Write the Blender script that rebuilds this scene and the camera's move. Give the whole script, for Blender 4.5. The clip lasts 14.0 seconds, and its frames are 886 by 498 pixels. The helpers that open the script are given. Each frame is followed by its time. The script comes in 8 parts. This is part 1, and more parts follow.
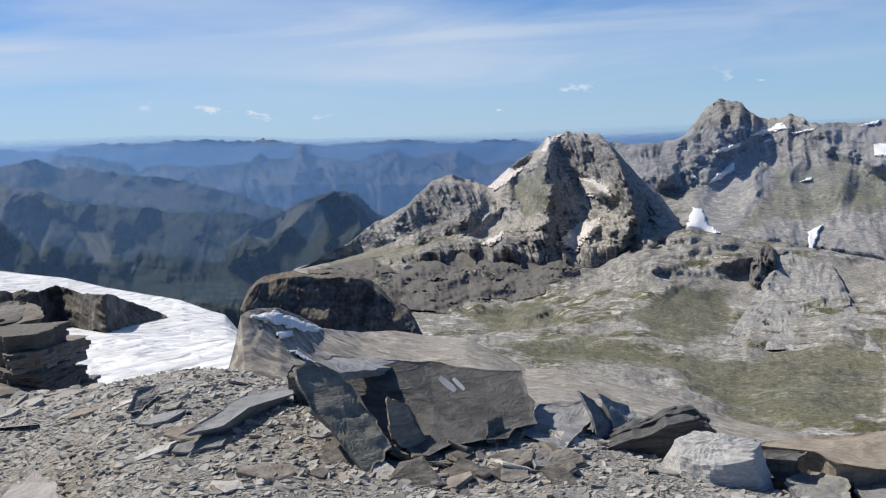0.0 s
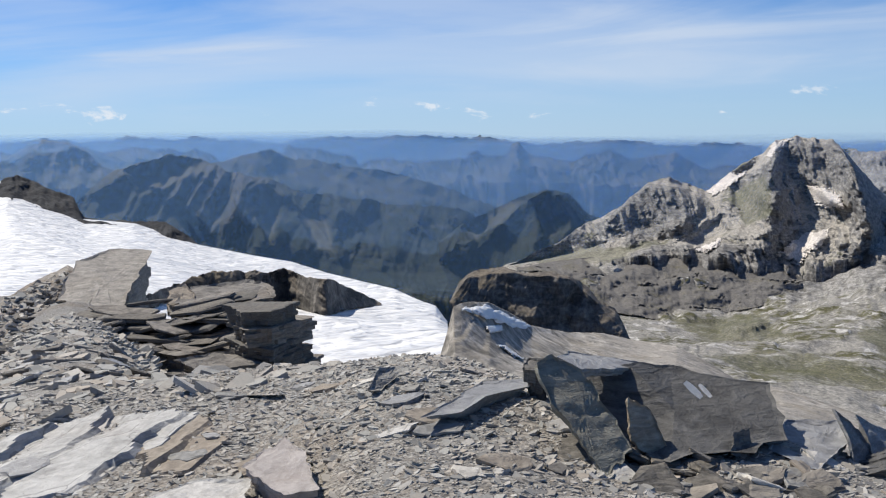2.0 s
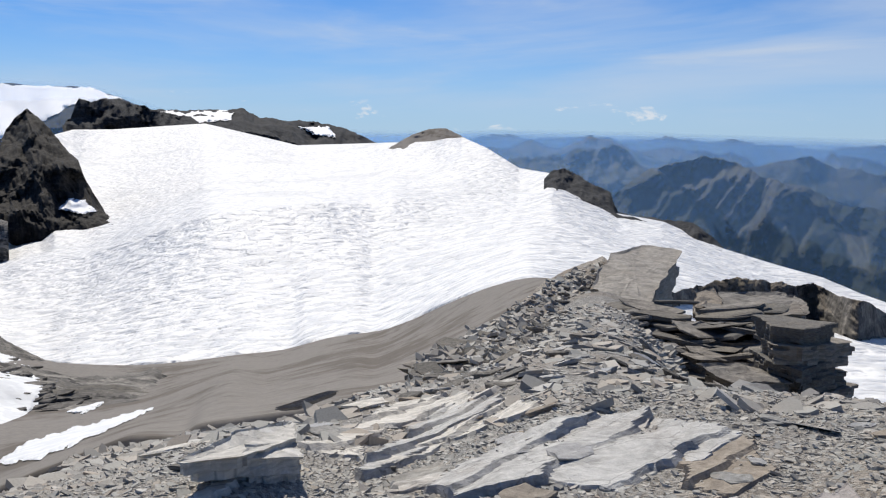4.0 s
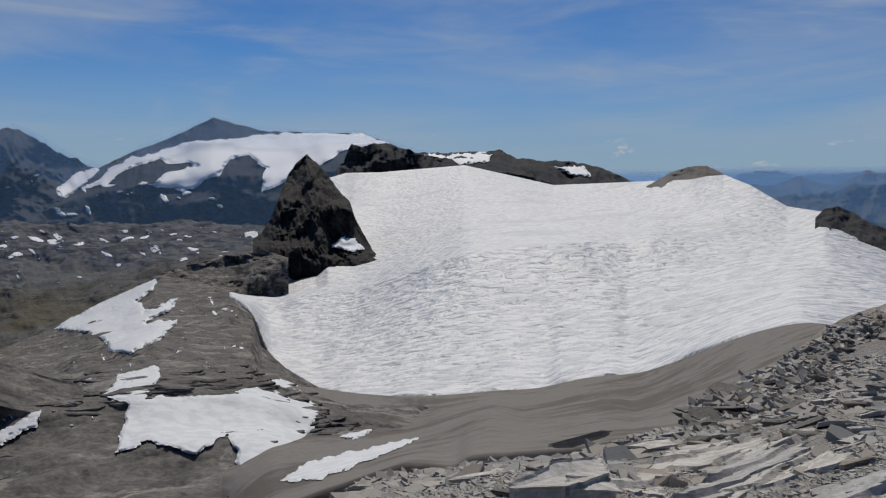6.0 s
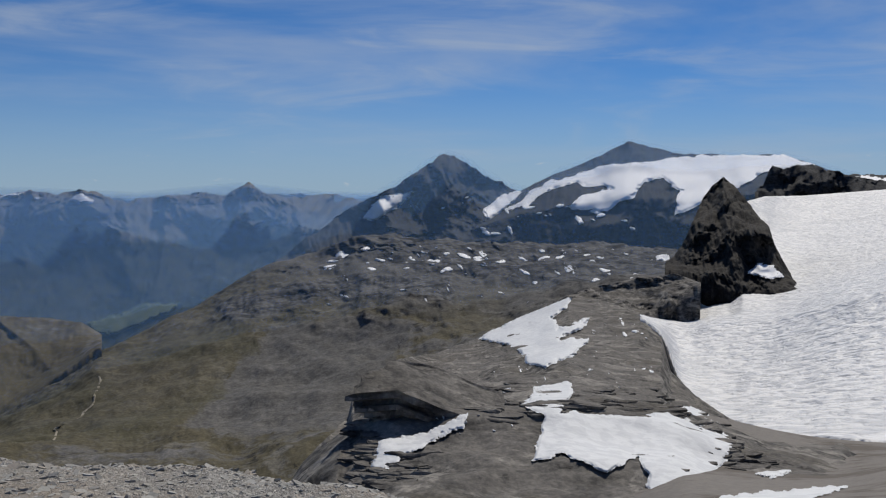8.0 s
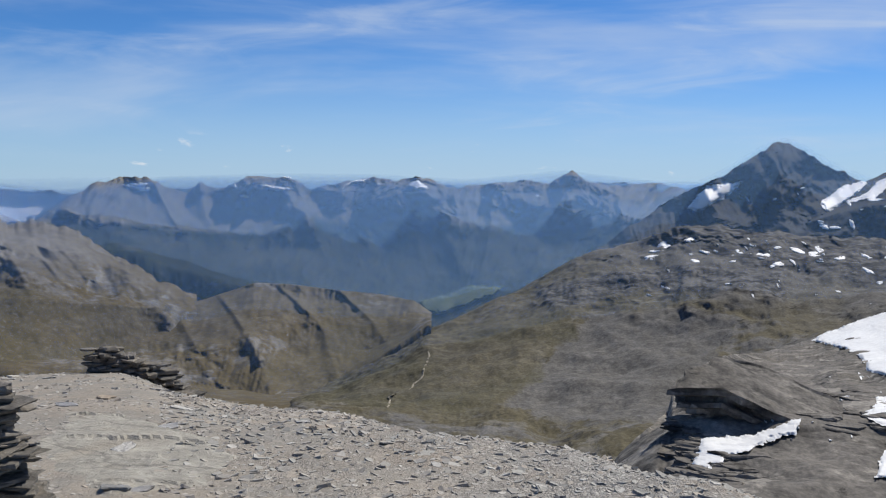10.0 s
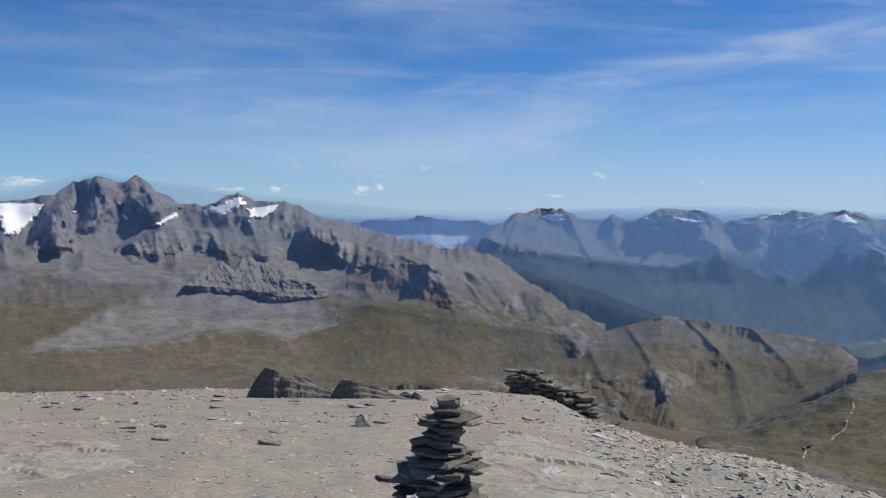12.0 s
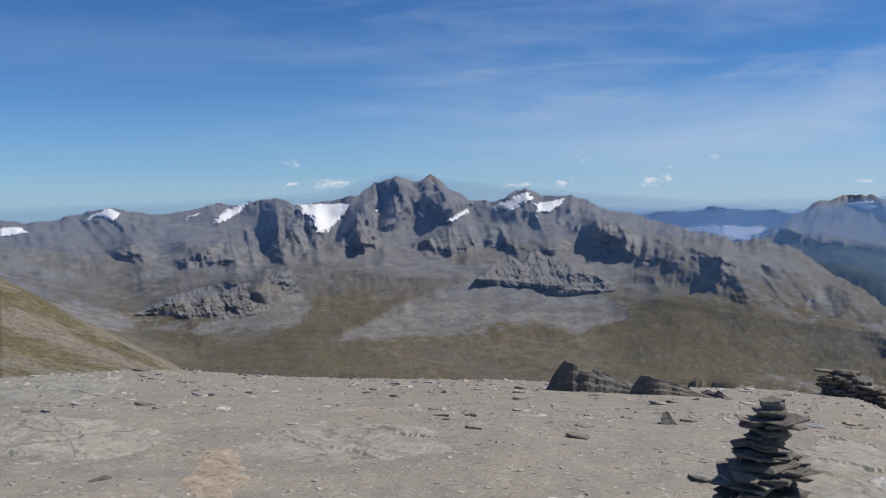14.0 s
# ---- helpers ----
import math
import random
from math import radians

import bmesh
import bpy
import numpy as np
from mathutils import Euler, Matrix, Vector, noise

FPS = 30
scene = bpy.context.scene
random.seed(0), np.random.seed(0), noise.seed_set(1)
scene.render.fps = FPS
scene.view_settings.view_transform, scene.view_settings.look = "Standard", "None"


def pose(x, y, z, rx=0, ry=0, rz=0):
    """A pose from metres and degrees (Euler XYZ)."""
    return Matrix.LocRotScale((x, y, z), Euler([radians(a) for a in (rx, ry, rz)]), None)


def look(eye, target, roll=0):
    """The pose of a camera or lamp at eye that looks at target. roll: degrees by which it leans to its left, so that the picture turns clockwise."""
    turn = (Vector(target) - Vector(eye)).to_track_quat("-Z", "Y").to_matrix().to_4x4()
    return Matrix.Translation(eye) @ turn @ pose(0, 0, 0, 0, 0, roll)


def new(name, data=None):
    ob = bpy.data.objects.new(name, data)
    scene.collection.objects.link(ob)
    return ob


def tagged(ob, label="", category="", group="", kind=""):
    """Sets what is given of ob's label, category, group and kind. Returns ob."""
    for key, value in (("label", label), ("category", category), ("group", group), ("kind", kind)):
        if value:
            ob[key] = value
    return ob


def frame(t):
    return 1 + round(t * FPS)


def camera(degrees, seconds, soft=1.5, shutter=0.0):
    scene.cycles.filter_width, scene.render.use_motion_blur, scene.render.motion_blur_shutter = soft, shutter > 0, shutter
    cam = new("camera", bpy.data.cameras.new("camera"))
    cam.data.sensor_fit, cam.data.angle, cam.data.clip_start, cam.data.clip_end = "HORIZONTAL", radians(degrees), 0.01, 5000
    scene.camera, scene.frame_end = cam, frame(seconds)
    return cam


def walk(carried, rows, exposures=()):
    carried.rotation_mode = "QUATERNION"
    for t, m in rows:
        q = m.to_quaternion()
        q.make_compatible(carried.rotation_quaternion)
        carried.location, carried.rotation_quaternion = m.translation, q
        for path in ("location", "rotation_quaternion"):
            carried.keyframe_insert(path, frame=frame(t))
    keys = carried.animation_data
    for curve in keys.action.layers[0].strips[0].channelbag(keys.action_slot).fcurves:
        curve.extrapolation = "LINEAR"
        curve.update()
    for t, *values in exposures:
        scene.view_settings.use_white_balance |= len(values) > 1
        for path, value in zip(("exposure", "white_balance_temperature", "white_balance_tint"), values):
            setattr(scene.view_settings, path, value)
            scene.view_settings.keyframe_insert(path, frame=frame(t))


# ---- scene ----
# the camera turns on the spot on a stony summit, held at arm's length
cam = camera(51.0, 14.0, soft=1.2)
PATH = [
    (0.0, pose(-0.009, 0.589, 1.521, 82.41, 2.71, 0.01)),
    (0.5, pose(-0.016, 0.602, 1.518, 82.51, 2.49, 0.01)),
    (1.0, pose(-0.054, 0.610, 1.512, 82.42, 2.29, 3.32)),
    (1.5, pose(-0.125, 0.626, 1.496, 82.07, 1.37, 8.61)),
    (2.0, pose(-0.183, 0.631, 1.492, 82.81, 1.39, 13.16)),
    (2.5, pose(-0.238, 0.619, 1.493, 83.29, 1.00, 18.73)),
    (3.0, pose(-0.287, 0.664, 1.481, 83.29, 0.44, 26.63)),
    (3.5, pose(-0.397, 0.729, 1.477, 82.73, -0.60, 36.28)),
    (4.0, pose(-0.471, 0.737, 1.491, 83.05, -1.03, 45.18)),
    (4.2, pose(-0.445, 0.671, 1.498, 82.89, -1.13, 47.60)),
    (6.3, pose(-0.548, 0.381, 1.501, 85.28, 0.37, 62.03)),
    (6.5, pose(-0.554, 0.358, 1.501, 85.09, 0.73, 63.11)),
    (7.0, pose(-0.583, 0.258, 1.502, 85.73, 0.63, 70.52)),
    (7.5, pose(-0.600, 0.159, 1.503, 86.99, 0.23, 77.85)),
    (8.0, pose(-0.603, 0.053, 1.504, 86.60, -0.34, 85.78)),
    (8.2, pose(-0.599, 0.013, 1.505, 86.69, -0.45, 88.71)),
    (10.3, pose(-0.486, -0.264, 1.518, 85.77, -0.44, 107.42)),
    (10.5, pose(-0.481, -0.285, 1.514, 85.93, -0.12, 108.76)),
    (11.0, pose(-0.510, -0.329, 1.506, 86.22, -0.18, 114.01)),
    (11.5, pose(-0.609, -0.438, 1.480, 87.30, -0.62, 123.88)),
    (12.0, pose(-0.576, -0.426, 1.488, 87.22, -1.21, 130.40)),
    (12.5, pose(-0.604, -0.450, 1.483, 86.61, -1.03, 137.42)),
    (13.0, pose(-0.584, -0.478, 1.487, 87.06, -0.16, 141.68)),
    (13.5, pose(-0.513, -0.479, 1.496, 87.03, 0.10, 144.49)),
    (14.0, pose(-0.466, -0.480, 1.503, 86.70, 0.44, 147.89)),
]
EXPOSURES = [(0, 0.05), (2.0, 0.1), (3.0, 0.2), (3.5, 0.28), (4.0, -0.05), (4.2, -0.15), (6.3, -0.85), (7.0, -0.9), (7.5, -0.88), (8.0, -0.6), (8.2, -0.5), (10.3, 0), (14, -0.1)]
walk(cam, PATH, EXPOSURES)

# ---- world, sun ----
SUN_AZ, SUN_EL = 62.0, 49.0


def from_bearing(az, el):
    """Unit vector for a bearing (degrees to the left of +y) and an elevation."""
    a, e = radians(az), radians(el)
    return Vector((-math.sin(a) * math.cos(e), math.cos(a) * math.cos(e), math.sin(e)))


sun = new("sun", bpy.data.lights.new("sun", "SUN"))
sun.data.energy, sun.data.angle, sun.data.color = 4.6, radians(0.53), (1.0, 0.94, 0.84)
sun.matrix_world = look(from_bearing(SUN_AZ, SUN_EL) * 50, (0, 0, 0))


class Nodes:
    """Short spellings for a node tree."""

    def __init__(self, tree):
        self.t = tree
        tree.nodes.clear()

    def add(self, kind, **sets):
        n = self.t.nodes.new(kind)
        for k, v in sets.items():
            if k in ("blend_type", "data_type", "operation", "noise_type", "sky_type", "sun_disc", "sun_elevation", "sun_rotation", "altitude",
                     "air_density", "dust_density", "ozone_density", "feature", "interpolation_type", "clamp"):
                setattr(n, k, v)
        return n

    def link(self, a, b):
        self.t.links.new(a, b)

    def put(self, socket, v):
        if isinstance(v, bpy.types.NodeSocket):
            self.link(v, socket)
        elif isinstance(v, (tuple, list)) and len(v) == 3 and socket.type == "RGBA":
            socket.default_value = (*v, 1)
        else:
            socket.default_value = v

    def noise(self, vec, scale, detail=6.0, rough=0.55, distort=0.0):
        n = self.add("ShaderNodeTexNoise")
        self.put(n.inputs["Vector"], vec)
        for k, v in (("Scale", scale), ("Detail", detail), ("Roughness", rough), ("Distortion", distort)):
            n.inputs[k].default_value = v
        return n.outputs["Fac"]

    def ramp(self, fac, lo, hi):
        n = self.add("ShaderNodeMapRange", interpolation_type="SMOOTHSTEP")
        self.put(n.inputs["Value"], fac)
        n.inputs["From Min"].default_value, n.inputs["From Max"].default_value = lo, hi
        return n.outputs["Result"]

    def mix(self, fac, a, b, how="MIX"):
        n = self.add("ShaderNodeMix", data_type="RGBA", blend_type=how)
        self.put(n.inputs[0], fac)
        self.put(n.inputs[6], a)
        self.put(n.inputs[7], b)
        return n.outputs[2]

    def math(self, how, a, b=0.0):
        n = self.add("ShaderNodeMath", operation=how)
        self.put(n.inputs[0], a)
        self.put(n.inputs[1], b)
        return n.outputs[0]

    def scaled(self, vec, s):
        n = self.add("ShaderNodeVectorMath", operation="MULTIPLY")
        self.put(n.inputs[0], vec)
        n.inputs[1].default_value = s
        return n.outputs[0]


world = bpy.data.worlds.new("sky")
scene.world = world
world.use_nodes = True
w = Nodes(world.node_tree)
sky = w.add("ShaderNodeTexSky", sky_type="NISHITA", sun_disc=False, sun_elevation=radians(SUN_EL), sun_rotation=radians(-SUN_AZ),
            altitude=2900.0, air_density=1.0, dust_density=0.6, ozone_density=2.5)
way = w.add("ShaderNodeTexCoord").outputs["Generated"]
split = w.add("ShaderNodeSeparateXYZ")
w.link(way, split.inputs[0])
# thin cirrus drawn out into level streaks
streaks = w.scaled(way, (1.0, 1.3, 7.5))
sunward = w.add("ShaderNodeVectorMath", operation="DOT_PRODUCT")
w.link(way, sunward.inputs[0])
sunward.inputs[1].default_value = from_bearing(SUN_AZ - 4, 0)
thick = w.ramp(sunward.outputs["Value"], -0.55, 0.75)
veil = w.ramp(w.noise(streaks, 1.3, 6, 0.54, 0.5), 0.4, 0.68)
wisps = w.ramp(w.noise(streaks, 3.2, 6, 0.56, 0.7), 0.48, 0.76)
cloud = w.math("ADD", w.math("MULTIPLY", veil, 0.6), w.math("MULTIPLY", wisps, 0.4))
cloud = w.math("MULTIPLY", w.math("MULTIPLY", cloud, w.ramp(split.outputs["Z"], 0.0, 0.06)), w.math("ADD", 0.08, w.math("MULTIPLY", thick, 0.84)))
haze = w.math("MULTIPLY", w.math("SUBTRACT", 1.0, w.ramp(split.outputs["Z"], -0.02, 0.15)), w.math("ADD", 0.3, w.math("MULTIPLY", thick, 0.5)))
rim = w.math("SUBTRACT", 1.0, w.ramp(split.outputs["Z"], -0.01, 0.075))
haze = w.math("MAXIMUM", haze, w.math("MULTIPLY", rim, w.math("ADD", 0.48, w.math("MULTIPLY", thick, 0.3))))
# small fair-weather clouds low over the horizon
puff_way = w.scaled(way, (1.0, 1.0, 2.6))
puffs = w.math("MULTIPLY", w.ramp(w.noise(puff_way, 19.0, 7, 0.6, 0.3), 0.62, 0.7), w.math("MULTIPLY", w.ramp(split.outputs["Z"], 0.004, 0.014), w.math("SUBTRACT", 1.0, w.ramp(split.outputs["Z"], 0.022, 0.05))))
clear = w.mix(1.0, sky.outputs[0], (0.4, 0.76, 1.16), "MULTIPLY")
tone = w.mix(cloud, w.mix(haze, clear, (5.3, 6.9, 8.9)), (6.7, 7.7, 9.2))
tone = w.mix(w.math("MULTIPLY", puffs, 0.8), tone, (9.0, 9.4, 10.0))
back = w.add("ShaderNodeBackground")
w.link(tone, back.inputs["Color"])
back.inputs["Strength"].default_value = 0.085
w.link(back.outputs[0], w.add("ShaderNodeOutputWorld").inputs["Surface"])

# ---- materials ----


def surface(name):
    m = bpy.data.materials.new(name)
    m.use_nodes = True
    return m, Nodes(m.node_tree)


def finish(n, colour, rough, bump=None, strength=0.5, distance=0.02, spec=0.3):
    b = n.add("ShaderNodeBsdfPrincipled")
    n.put(b.inputs["Base Color"], colour)
    n.put(b.inputs["Roughness"], rough)
    b.inputs["Specular IOR Level"].default_value = spec
    if bump is not None:
        u = n.add("ShaderNodeBump")
        n.put(u.inputs["Height"], bump)
        u.inputs["Strength"].default_value, u.inputs["Distance"].default_value = strength, distance
        n.link(u.outputs[0], b.inputs["Normal"])
    n.link(b.outputs[0], n.add("ShaderNodeOutputMaterial").inputs["Surface"])


def terrain_mat(name, rock_a, rock_b, scree, grass, size, green=0.5, steep=(0.55, 0.8), pale=0.0, specks=0.0, grey_spec=0.15, turf=None, wood=0.0, layer=1.0, grain=1.0):
    """Mountain ground: bedded rock on the steep, scree and turf on the gentle slopes. size: metres of the coarse variation."""
    m, n = surface(name)
    g = n.add("ShaderNodeNewGeometry")
    at = g.outputs["Position"]
    nz = n.add("ShaderNodeSeparateXYZ")
    n.link(g.outputs["Normal"], nz.inputs[0])
    coarse, fine, wide = n.noise(at, 1.0 / size, 6, 0.58), n.noise(at, 9.0 / size, 6, 0.56), n.noise(at, 0.45 / size, 4, 0.55, 0.6)
    beds = n.noise(n.scaled(at, (1, 1, 1 + 4 * layer)), 4.0 / size, 6, 0.6, 0.6)
    rock = n.mix(n.ramp(beds, 0.35, 0.68), rock_a, rock_b)
    rock = n.mix(n.math("MULTIPLY", n.ramp(fine, 0.5, 0.72), 0.45), rock, tuple(min(1, c * 1.5) for c in rock_b))
    flat = n.mix(n.math("MULTIPLY", n.ramp(n.math("ADD", coarse, n.math("MULTIPLY", n.math("SUBTRACT", fine, 0.5), 0.5)), 0.62 - green * 0.3, 0.78 - green * 0.3), 1.0), scree, grass)
    if turf:
        alt = n.add("ShaderNodeSeparateXYZ")
        n.link(at, alt.inputs[0])
        ragged = n.math("ADD", alt.outputs["Z"], n.math("MULTIPLY", n.math("SUBTRACT", coarse, 0.5), (turf[1] - turf[0]) * 2.5))
        low_share = n.math("SUBTRACT", 1.0, n.ramp(ragged, *turf))
        flat = n.mix(low_share, scree, flat)
    lie = n.ramp(n.math("ADD", nz.outputs["Z"], n.math("MULTIPLY", n.math("SUBTRACT", fine, 0.5), 0.5)), *steep)
    colour = n.mix(lie, rock, flat)
    if wood:
        colour = n.mix(n.math("MULTIPLY", low_share, wood), colour, grass)
    if pale:
        patches = n.ramp(n.noise(n.scaled(at, (1, 1, 1 + 1.5 * layer)), 2.6 / size, 9, 0.68, 0.8), 0.53, 0.6)
        colour = n.mix(n.math("MULTIPLY", patches, pale), colour, tuple(min(0.6, c * 1.35) for c in rock_b))
        cuts = n.ramp(n.noise(n.scaled(at, (1, 1, 1 + 3 * layer)), 3.4 / size, 9, 0.7, 0.6), 0.57, 0.64)
        colour = n.mix(n.math("MULTIPLY", cuts, 0.7), colour, tuple(c * 0.6 for c in rock_a))
    if specks:
        spots = n.ramp(n.noise(n.scaled(at, (1, 1, 2)), 5.0 / size, 5, 0.55, 0.5), 0.66, 0.69)
        colour = n.mix(n.math("MULTIPLY", spots, specks), colour, (0.8, 0.82, 0.86))
    # ground cover by place: bare crag, scree fans combed downhill, turf
    combed = n.noise(n.scaled(at, (1, 1, 0.22)), 7.0 / size, 7, 0.65, 0.3)
    crag_tone = n.mix(n.ramp(beds, 0.35, 0.65), rock_a, rock_b)
    fan_tone = n.mix(n.ramp(combed, 0.35, 0.68), tuple(c * 0.82 for c in scree), tuple(min(0.8, c * 1.3) for c in scree))
    turf_tone = n.mix(n.ramp(n.math("ADD", n.math("MULTIPLY", coarse, 0.5), n.math("MULTIPLY", fine, 0.5)), 0.38, 0.62), tuple(c * 0.75 for c in grass), tuple(a * 1.0 + b * 0.35 for a, b in zip(grass, scree)))
    turf_tone = n.mix(n.math("MULTIPLY", n.ramp(wide, 0.42, 0.6), 0.7), turf_tone, tuple(c * k for c, k in zip(grass, (0.85, 0.92, 0.85))))
    stony = n.ramp(n.noise(at, 22.0 / size, 5, 0.6, 0.4), 0.55, 0.66)
    turf_tone = n.mix(n.math("MULTIPLY", stony, 0.55), turf_tone, tuple(c * 1.05 for c in scree))
    for which, tone, strong in (("crag_share", crag_tone, 0.9), ("scree_share", fan_tone, 0.9), ("turf_share", turf_tone, 0.75)):
        a = n.add("ShaderNodeAttribute")
        a.attribute_name = which
        torn = n.math("ADD", a.outputs["Fac"], n.math("ADD", n.math("MULTIPLY", n.math("SUBTRACT", fine, 0.5), 1.3), n.math("MULTIPLY", n.math("SUBTRACT", coarse, 0.5), 1.2)))
        colour = n.mix(n.math("MULTIPLY", n.ramp(torn, 0.3, 0.7), strong), colour, tone)
    grit = n.noise(n.scaled(at, (1, 1, 0.7)), 45.0 / size, 4, 0.6)
    joints = n.noise(n.scaled(at, (1, 1, 0.35)), 20.0 / size, 5, 0.62, 0.5)
    colour = n.mix(1.0, colour, n.mix(n.ramp(grit, 0.36, 0.64), *(tuple(1 + (c - 1) * grain for c in q) for q in ((0.74, 0.74, 0.75), (1.24, 1.23, 1.2)))), "MULTIPLY")
    colour = n.mix(1.0, colour, n.mix(n.ramp(joints, 0.34, 0.62), *(tuple(1 + (c - 1) * grain for c in q) for q in ((0.72, 0.72, 0.73), (1.14, 1.13, 1.12)))), "MULTIPLY")
    finish(n, colour, 0.92, n.math("ADD", fine, n.math("ADD", n.math("MULTIPLY", beds, 0.3), n.math("MULTIPLY", joints, 0.25))), 0.5 * grain, size * 0.04, grey_spec)
    return m


def snow_mat(name, tint, dirty=0.25, size=12.0, cups=1.7, relief=0.35, rough=0.7, spec=0.25, deep=1.0):
    """Old snow: wide dirty bands (size, m) over the dimples that the sun has melted into it (cups, m)."""
    m, n = surface(name)
    at = n.add("ShaderNodeNewGeometry").outputs["Position"]
    dirt = n.ramp(n.noise(at, 1.0 / size, 8, 0.62, 0.9), 0.48, 0.72)
    cup = n.noise(at, 1.0 / cups, 3, 0.5, 0.3)
    wide = n.noise(at, 0.3 / cups, 4, 0.6, 0.5)
    colour = n.mix(n.math("MULTIPLY", dirt, dirty), tint, (0.52, 0.53, 0.54))
    # the dimple pattern also greys the colour, by the same share as the bands
    colour = n.mix(n.math("MULTIPLY", n.ramp(cup, 0.44, 0.58), dirty * 0.85), colour, (0.52, 0.53, 0.55))
    finish(n, colour, rough, n.math("ADD", cup, n.math("MULTIPLY", wide, deep)), 0.8, relief, spec)
    return m


M_LIMESTONE = terrain_mat("limestone", (0.12, 0.118, 0.115), (0.29, 0.283, 0.27), (0.36, 0.34, 0.305), (0.13, 0.13, 0.08), 80, 0.3, (0.55, 0.8), 0.35)
M_GREY_PEAK = terrain_mat("grey_peak_rock", (0.13, 0.128, 0.125), (0.29, 0.285, 0.275), (0.31, 0.305, 0.295), (0.15, 0.152, 0.1), 150, 0.35, (0.5, 0.8), 0.2, layer=0.1)
M_SLABS = terrain_mat("ice_worn_slabs", (0.14, 0.135, 0.125), (0.36, 0.352, 0.335), (0.28, 0.27, 0.245), (0.1, 0.097, 0.05), 60, 0.5, (0.5, 0.9), 0.95)
M_SCREE = terrain_mat("pale_scree", (0.2, 0.195, 0.19), (0.32, 0.315, 0.305), (0.33, 0.325, 0.31), (0.27, 0.26, 0.235), 60, 0.2, (0.3, 0.6), 0.0, layer=0.1)
M_FOREST = terrain_mat("forested_slopes", (0.03, 0.032, 0.031), (0.11, 0.108, 0.1), (0.075, 0.074, 0.058), (0.012, 0.019, 0.011), 220, 0.9, (0.4, 0.75), 0.2, turf=(-190, -90), wood=0.75, layer=0.1)
M_RANGE = terrain_mat("range_rock_over_forest", (0.075, 0.075, 0.074), (0.24, 0.236, 0.226), (0.17, 0.162, 0.142), (0.012, 0.02, 0.011), 260, 0.95, (0.4, 0.75), 0.15, turf=(-200, -150), wood=1.0, layer=0.1)
M_FAR = terrain_mat("far_range_rock", (0.06, 0.06, 0.059), (0.2, 0.196, 0.19), (0.11, 0.11, 0.093), (0.03, 0.038, 0.024), 260, 0.55, (0.4, 0.8), 0.2, layer=0.1)
M_MOOR = terrain_mat("brown_alpine_moor", (0.11, 0.108, 0.105), (0.23, 0.225, 0.215), (0.168, 0.163, 0.158), (0.1, 0.081, 0.045), 190, 0.9, (0.5, 0.8), 0.12, turf=(-230, -60), layer=0.1, grain=0.45)
M_MEADOW = terrain_mat("brown_grass_slope", (0.12, 0.115, 0.1), (0.2, 0.19, 0.165), (0.19, 0.17, 0.135), (0.12, 0.105, 0.06), 90, 0.7, (0.5, 0.85), 0.2, layer=0.1)
M_CRAG = terrain_mat("dark_crag_rock", (0.085, 0.084, 0.084), (0.21, 0.206, 0.2), (0.16, 0.153, 0.143), (0.15, 0.14, 0.11), 40, 0.3, (0.6, 0.9), 0.1)
M_TOWER = terrain_mat("dark_tower_rock", (0.055, 0.055, 0.056), (0.165, 0.162, 0.158), (0.19, 0.183, 0.172), (0.15, 0.14, 0.11), 40, 0.2, (0.6, 0.9), 0.1)
M_SLOPE = terrain_mat("terraced_brown_slope", (0.022, 0.022, 0.024), (0.15, 0.147, 0.142), (0.118, 0.115, 0.11), (0.098, 0.087, 0.055), 110, 0.95, (0.6, 0.9), 0.4, turf=(-165, -110), layer=1.0, grain=0.7)
# dark rock, with backlit shade and the blue of haze put into its tones
M_DARK = terrain_mat("backlit_dark_schist", (0.016, 0.017, 0.02), (0.052, 0.054, 0.06), (0.044, 0.046, 0.05), (0.05, 0.051, 0.052), 60, 0.35, (0.55, 0.85), 0.0, 0.0)
M_KNOLL = terrain_mat("brown_knoll_rock", (0.07, 0.066, 0.06), (0.19, 0.178, 0.16), (0.17, 0.15, 0.125), (0.15, 0.13, 0.1), 30, 0.4, (0.5, 0.85), 0.0)
# near-black: the shade of the backlit horn is put into its rock colour
M_HORN = terrain_mat("shaded_horn_schist", (0.014, 0.014, 0.015), (0.038, 0.037, 0.036), (0.042, 0.039, 0.036), (0.06, 0.055, 0.05), 50, 0.3, (0.6, 0.9), 0.0, 0.0)
M_RIB = terrain_mat("rusty_schist_rib", (0.035, 0.034, 0.033), (0.2, 0.188, 0.168), (0.16, 0.15, 0.137), (0.12, 0.11, 0.094), 14, 0.4, (0.85, 1.05), 0.9, layer=0.6, grain=0.7)
M_BROWN = terrain_mat("brown_slab_rock", (0.16, 0.15, 0.135), (0.38, 0.352, 0.31), (0.34, 0.316, 0.28), (0.24, 0.215, 0.175), 5, 0.4, (0.8, 1.05), 0.7, layer=0.3, grain=0.5)
M_MORAINE = terrain_mat("fine_brown_moraine", (0.11, 0.1, 0.09), (0.25, 0.23, 0.205), (0.215, 0.198, 0.178), (0.135, 0.118, 0.1), 12, 0.6, (0.2, 0.5), 0.0, layer=0.0, grain=0.25)
M_COULOIR = terrain_mat("pale_couloir_scree", (0.46, 0.43, 0.4), (0.72, 0.68, 0.64), (0.68, 0.64, 0.6), (0.58, 0.54, 0.5), 40, 0.4, (0.1, 0.3))
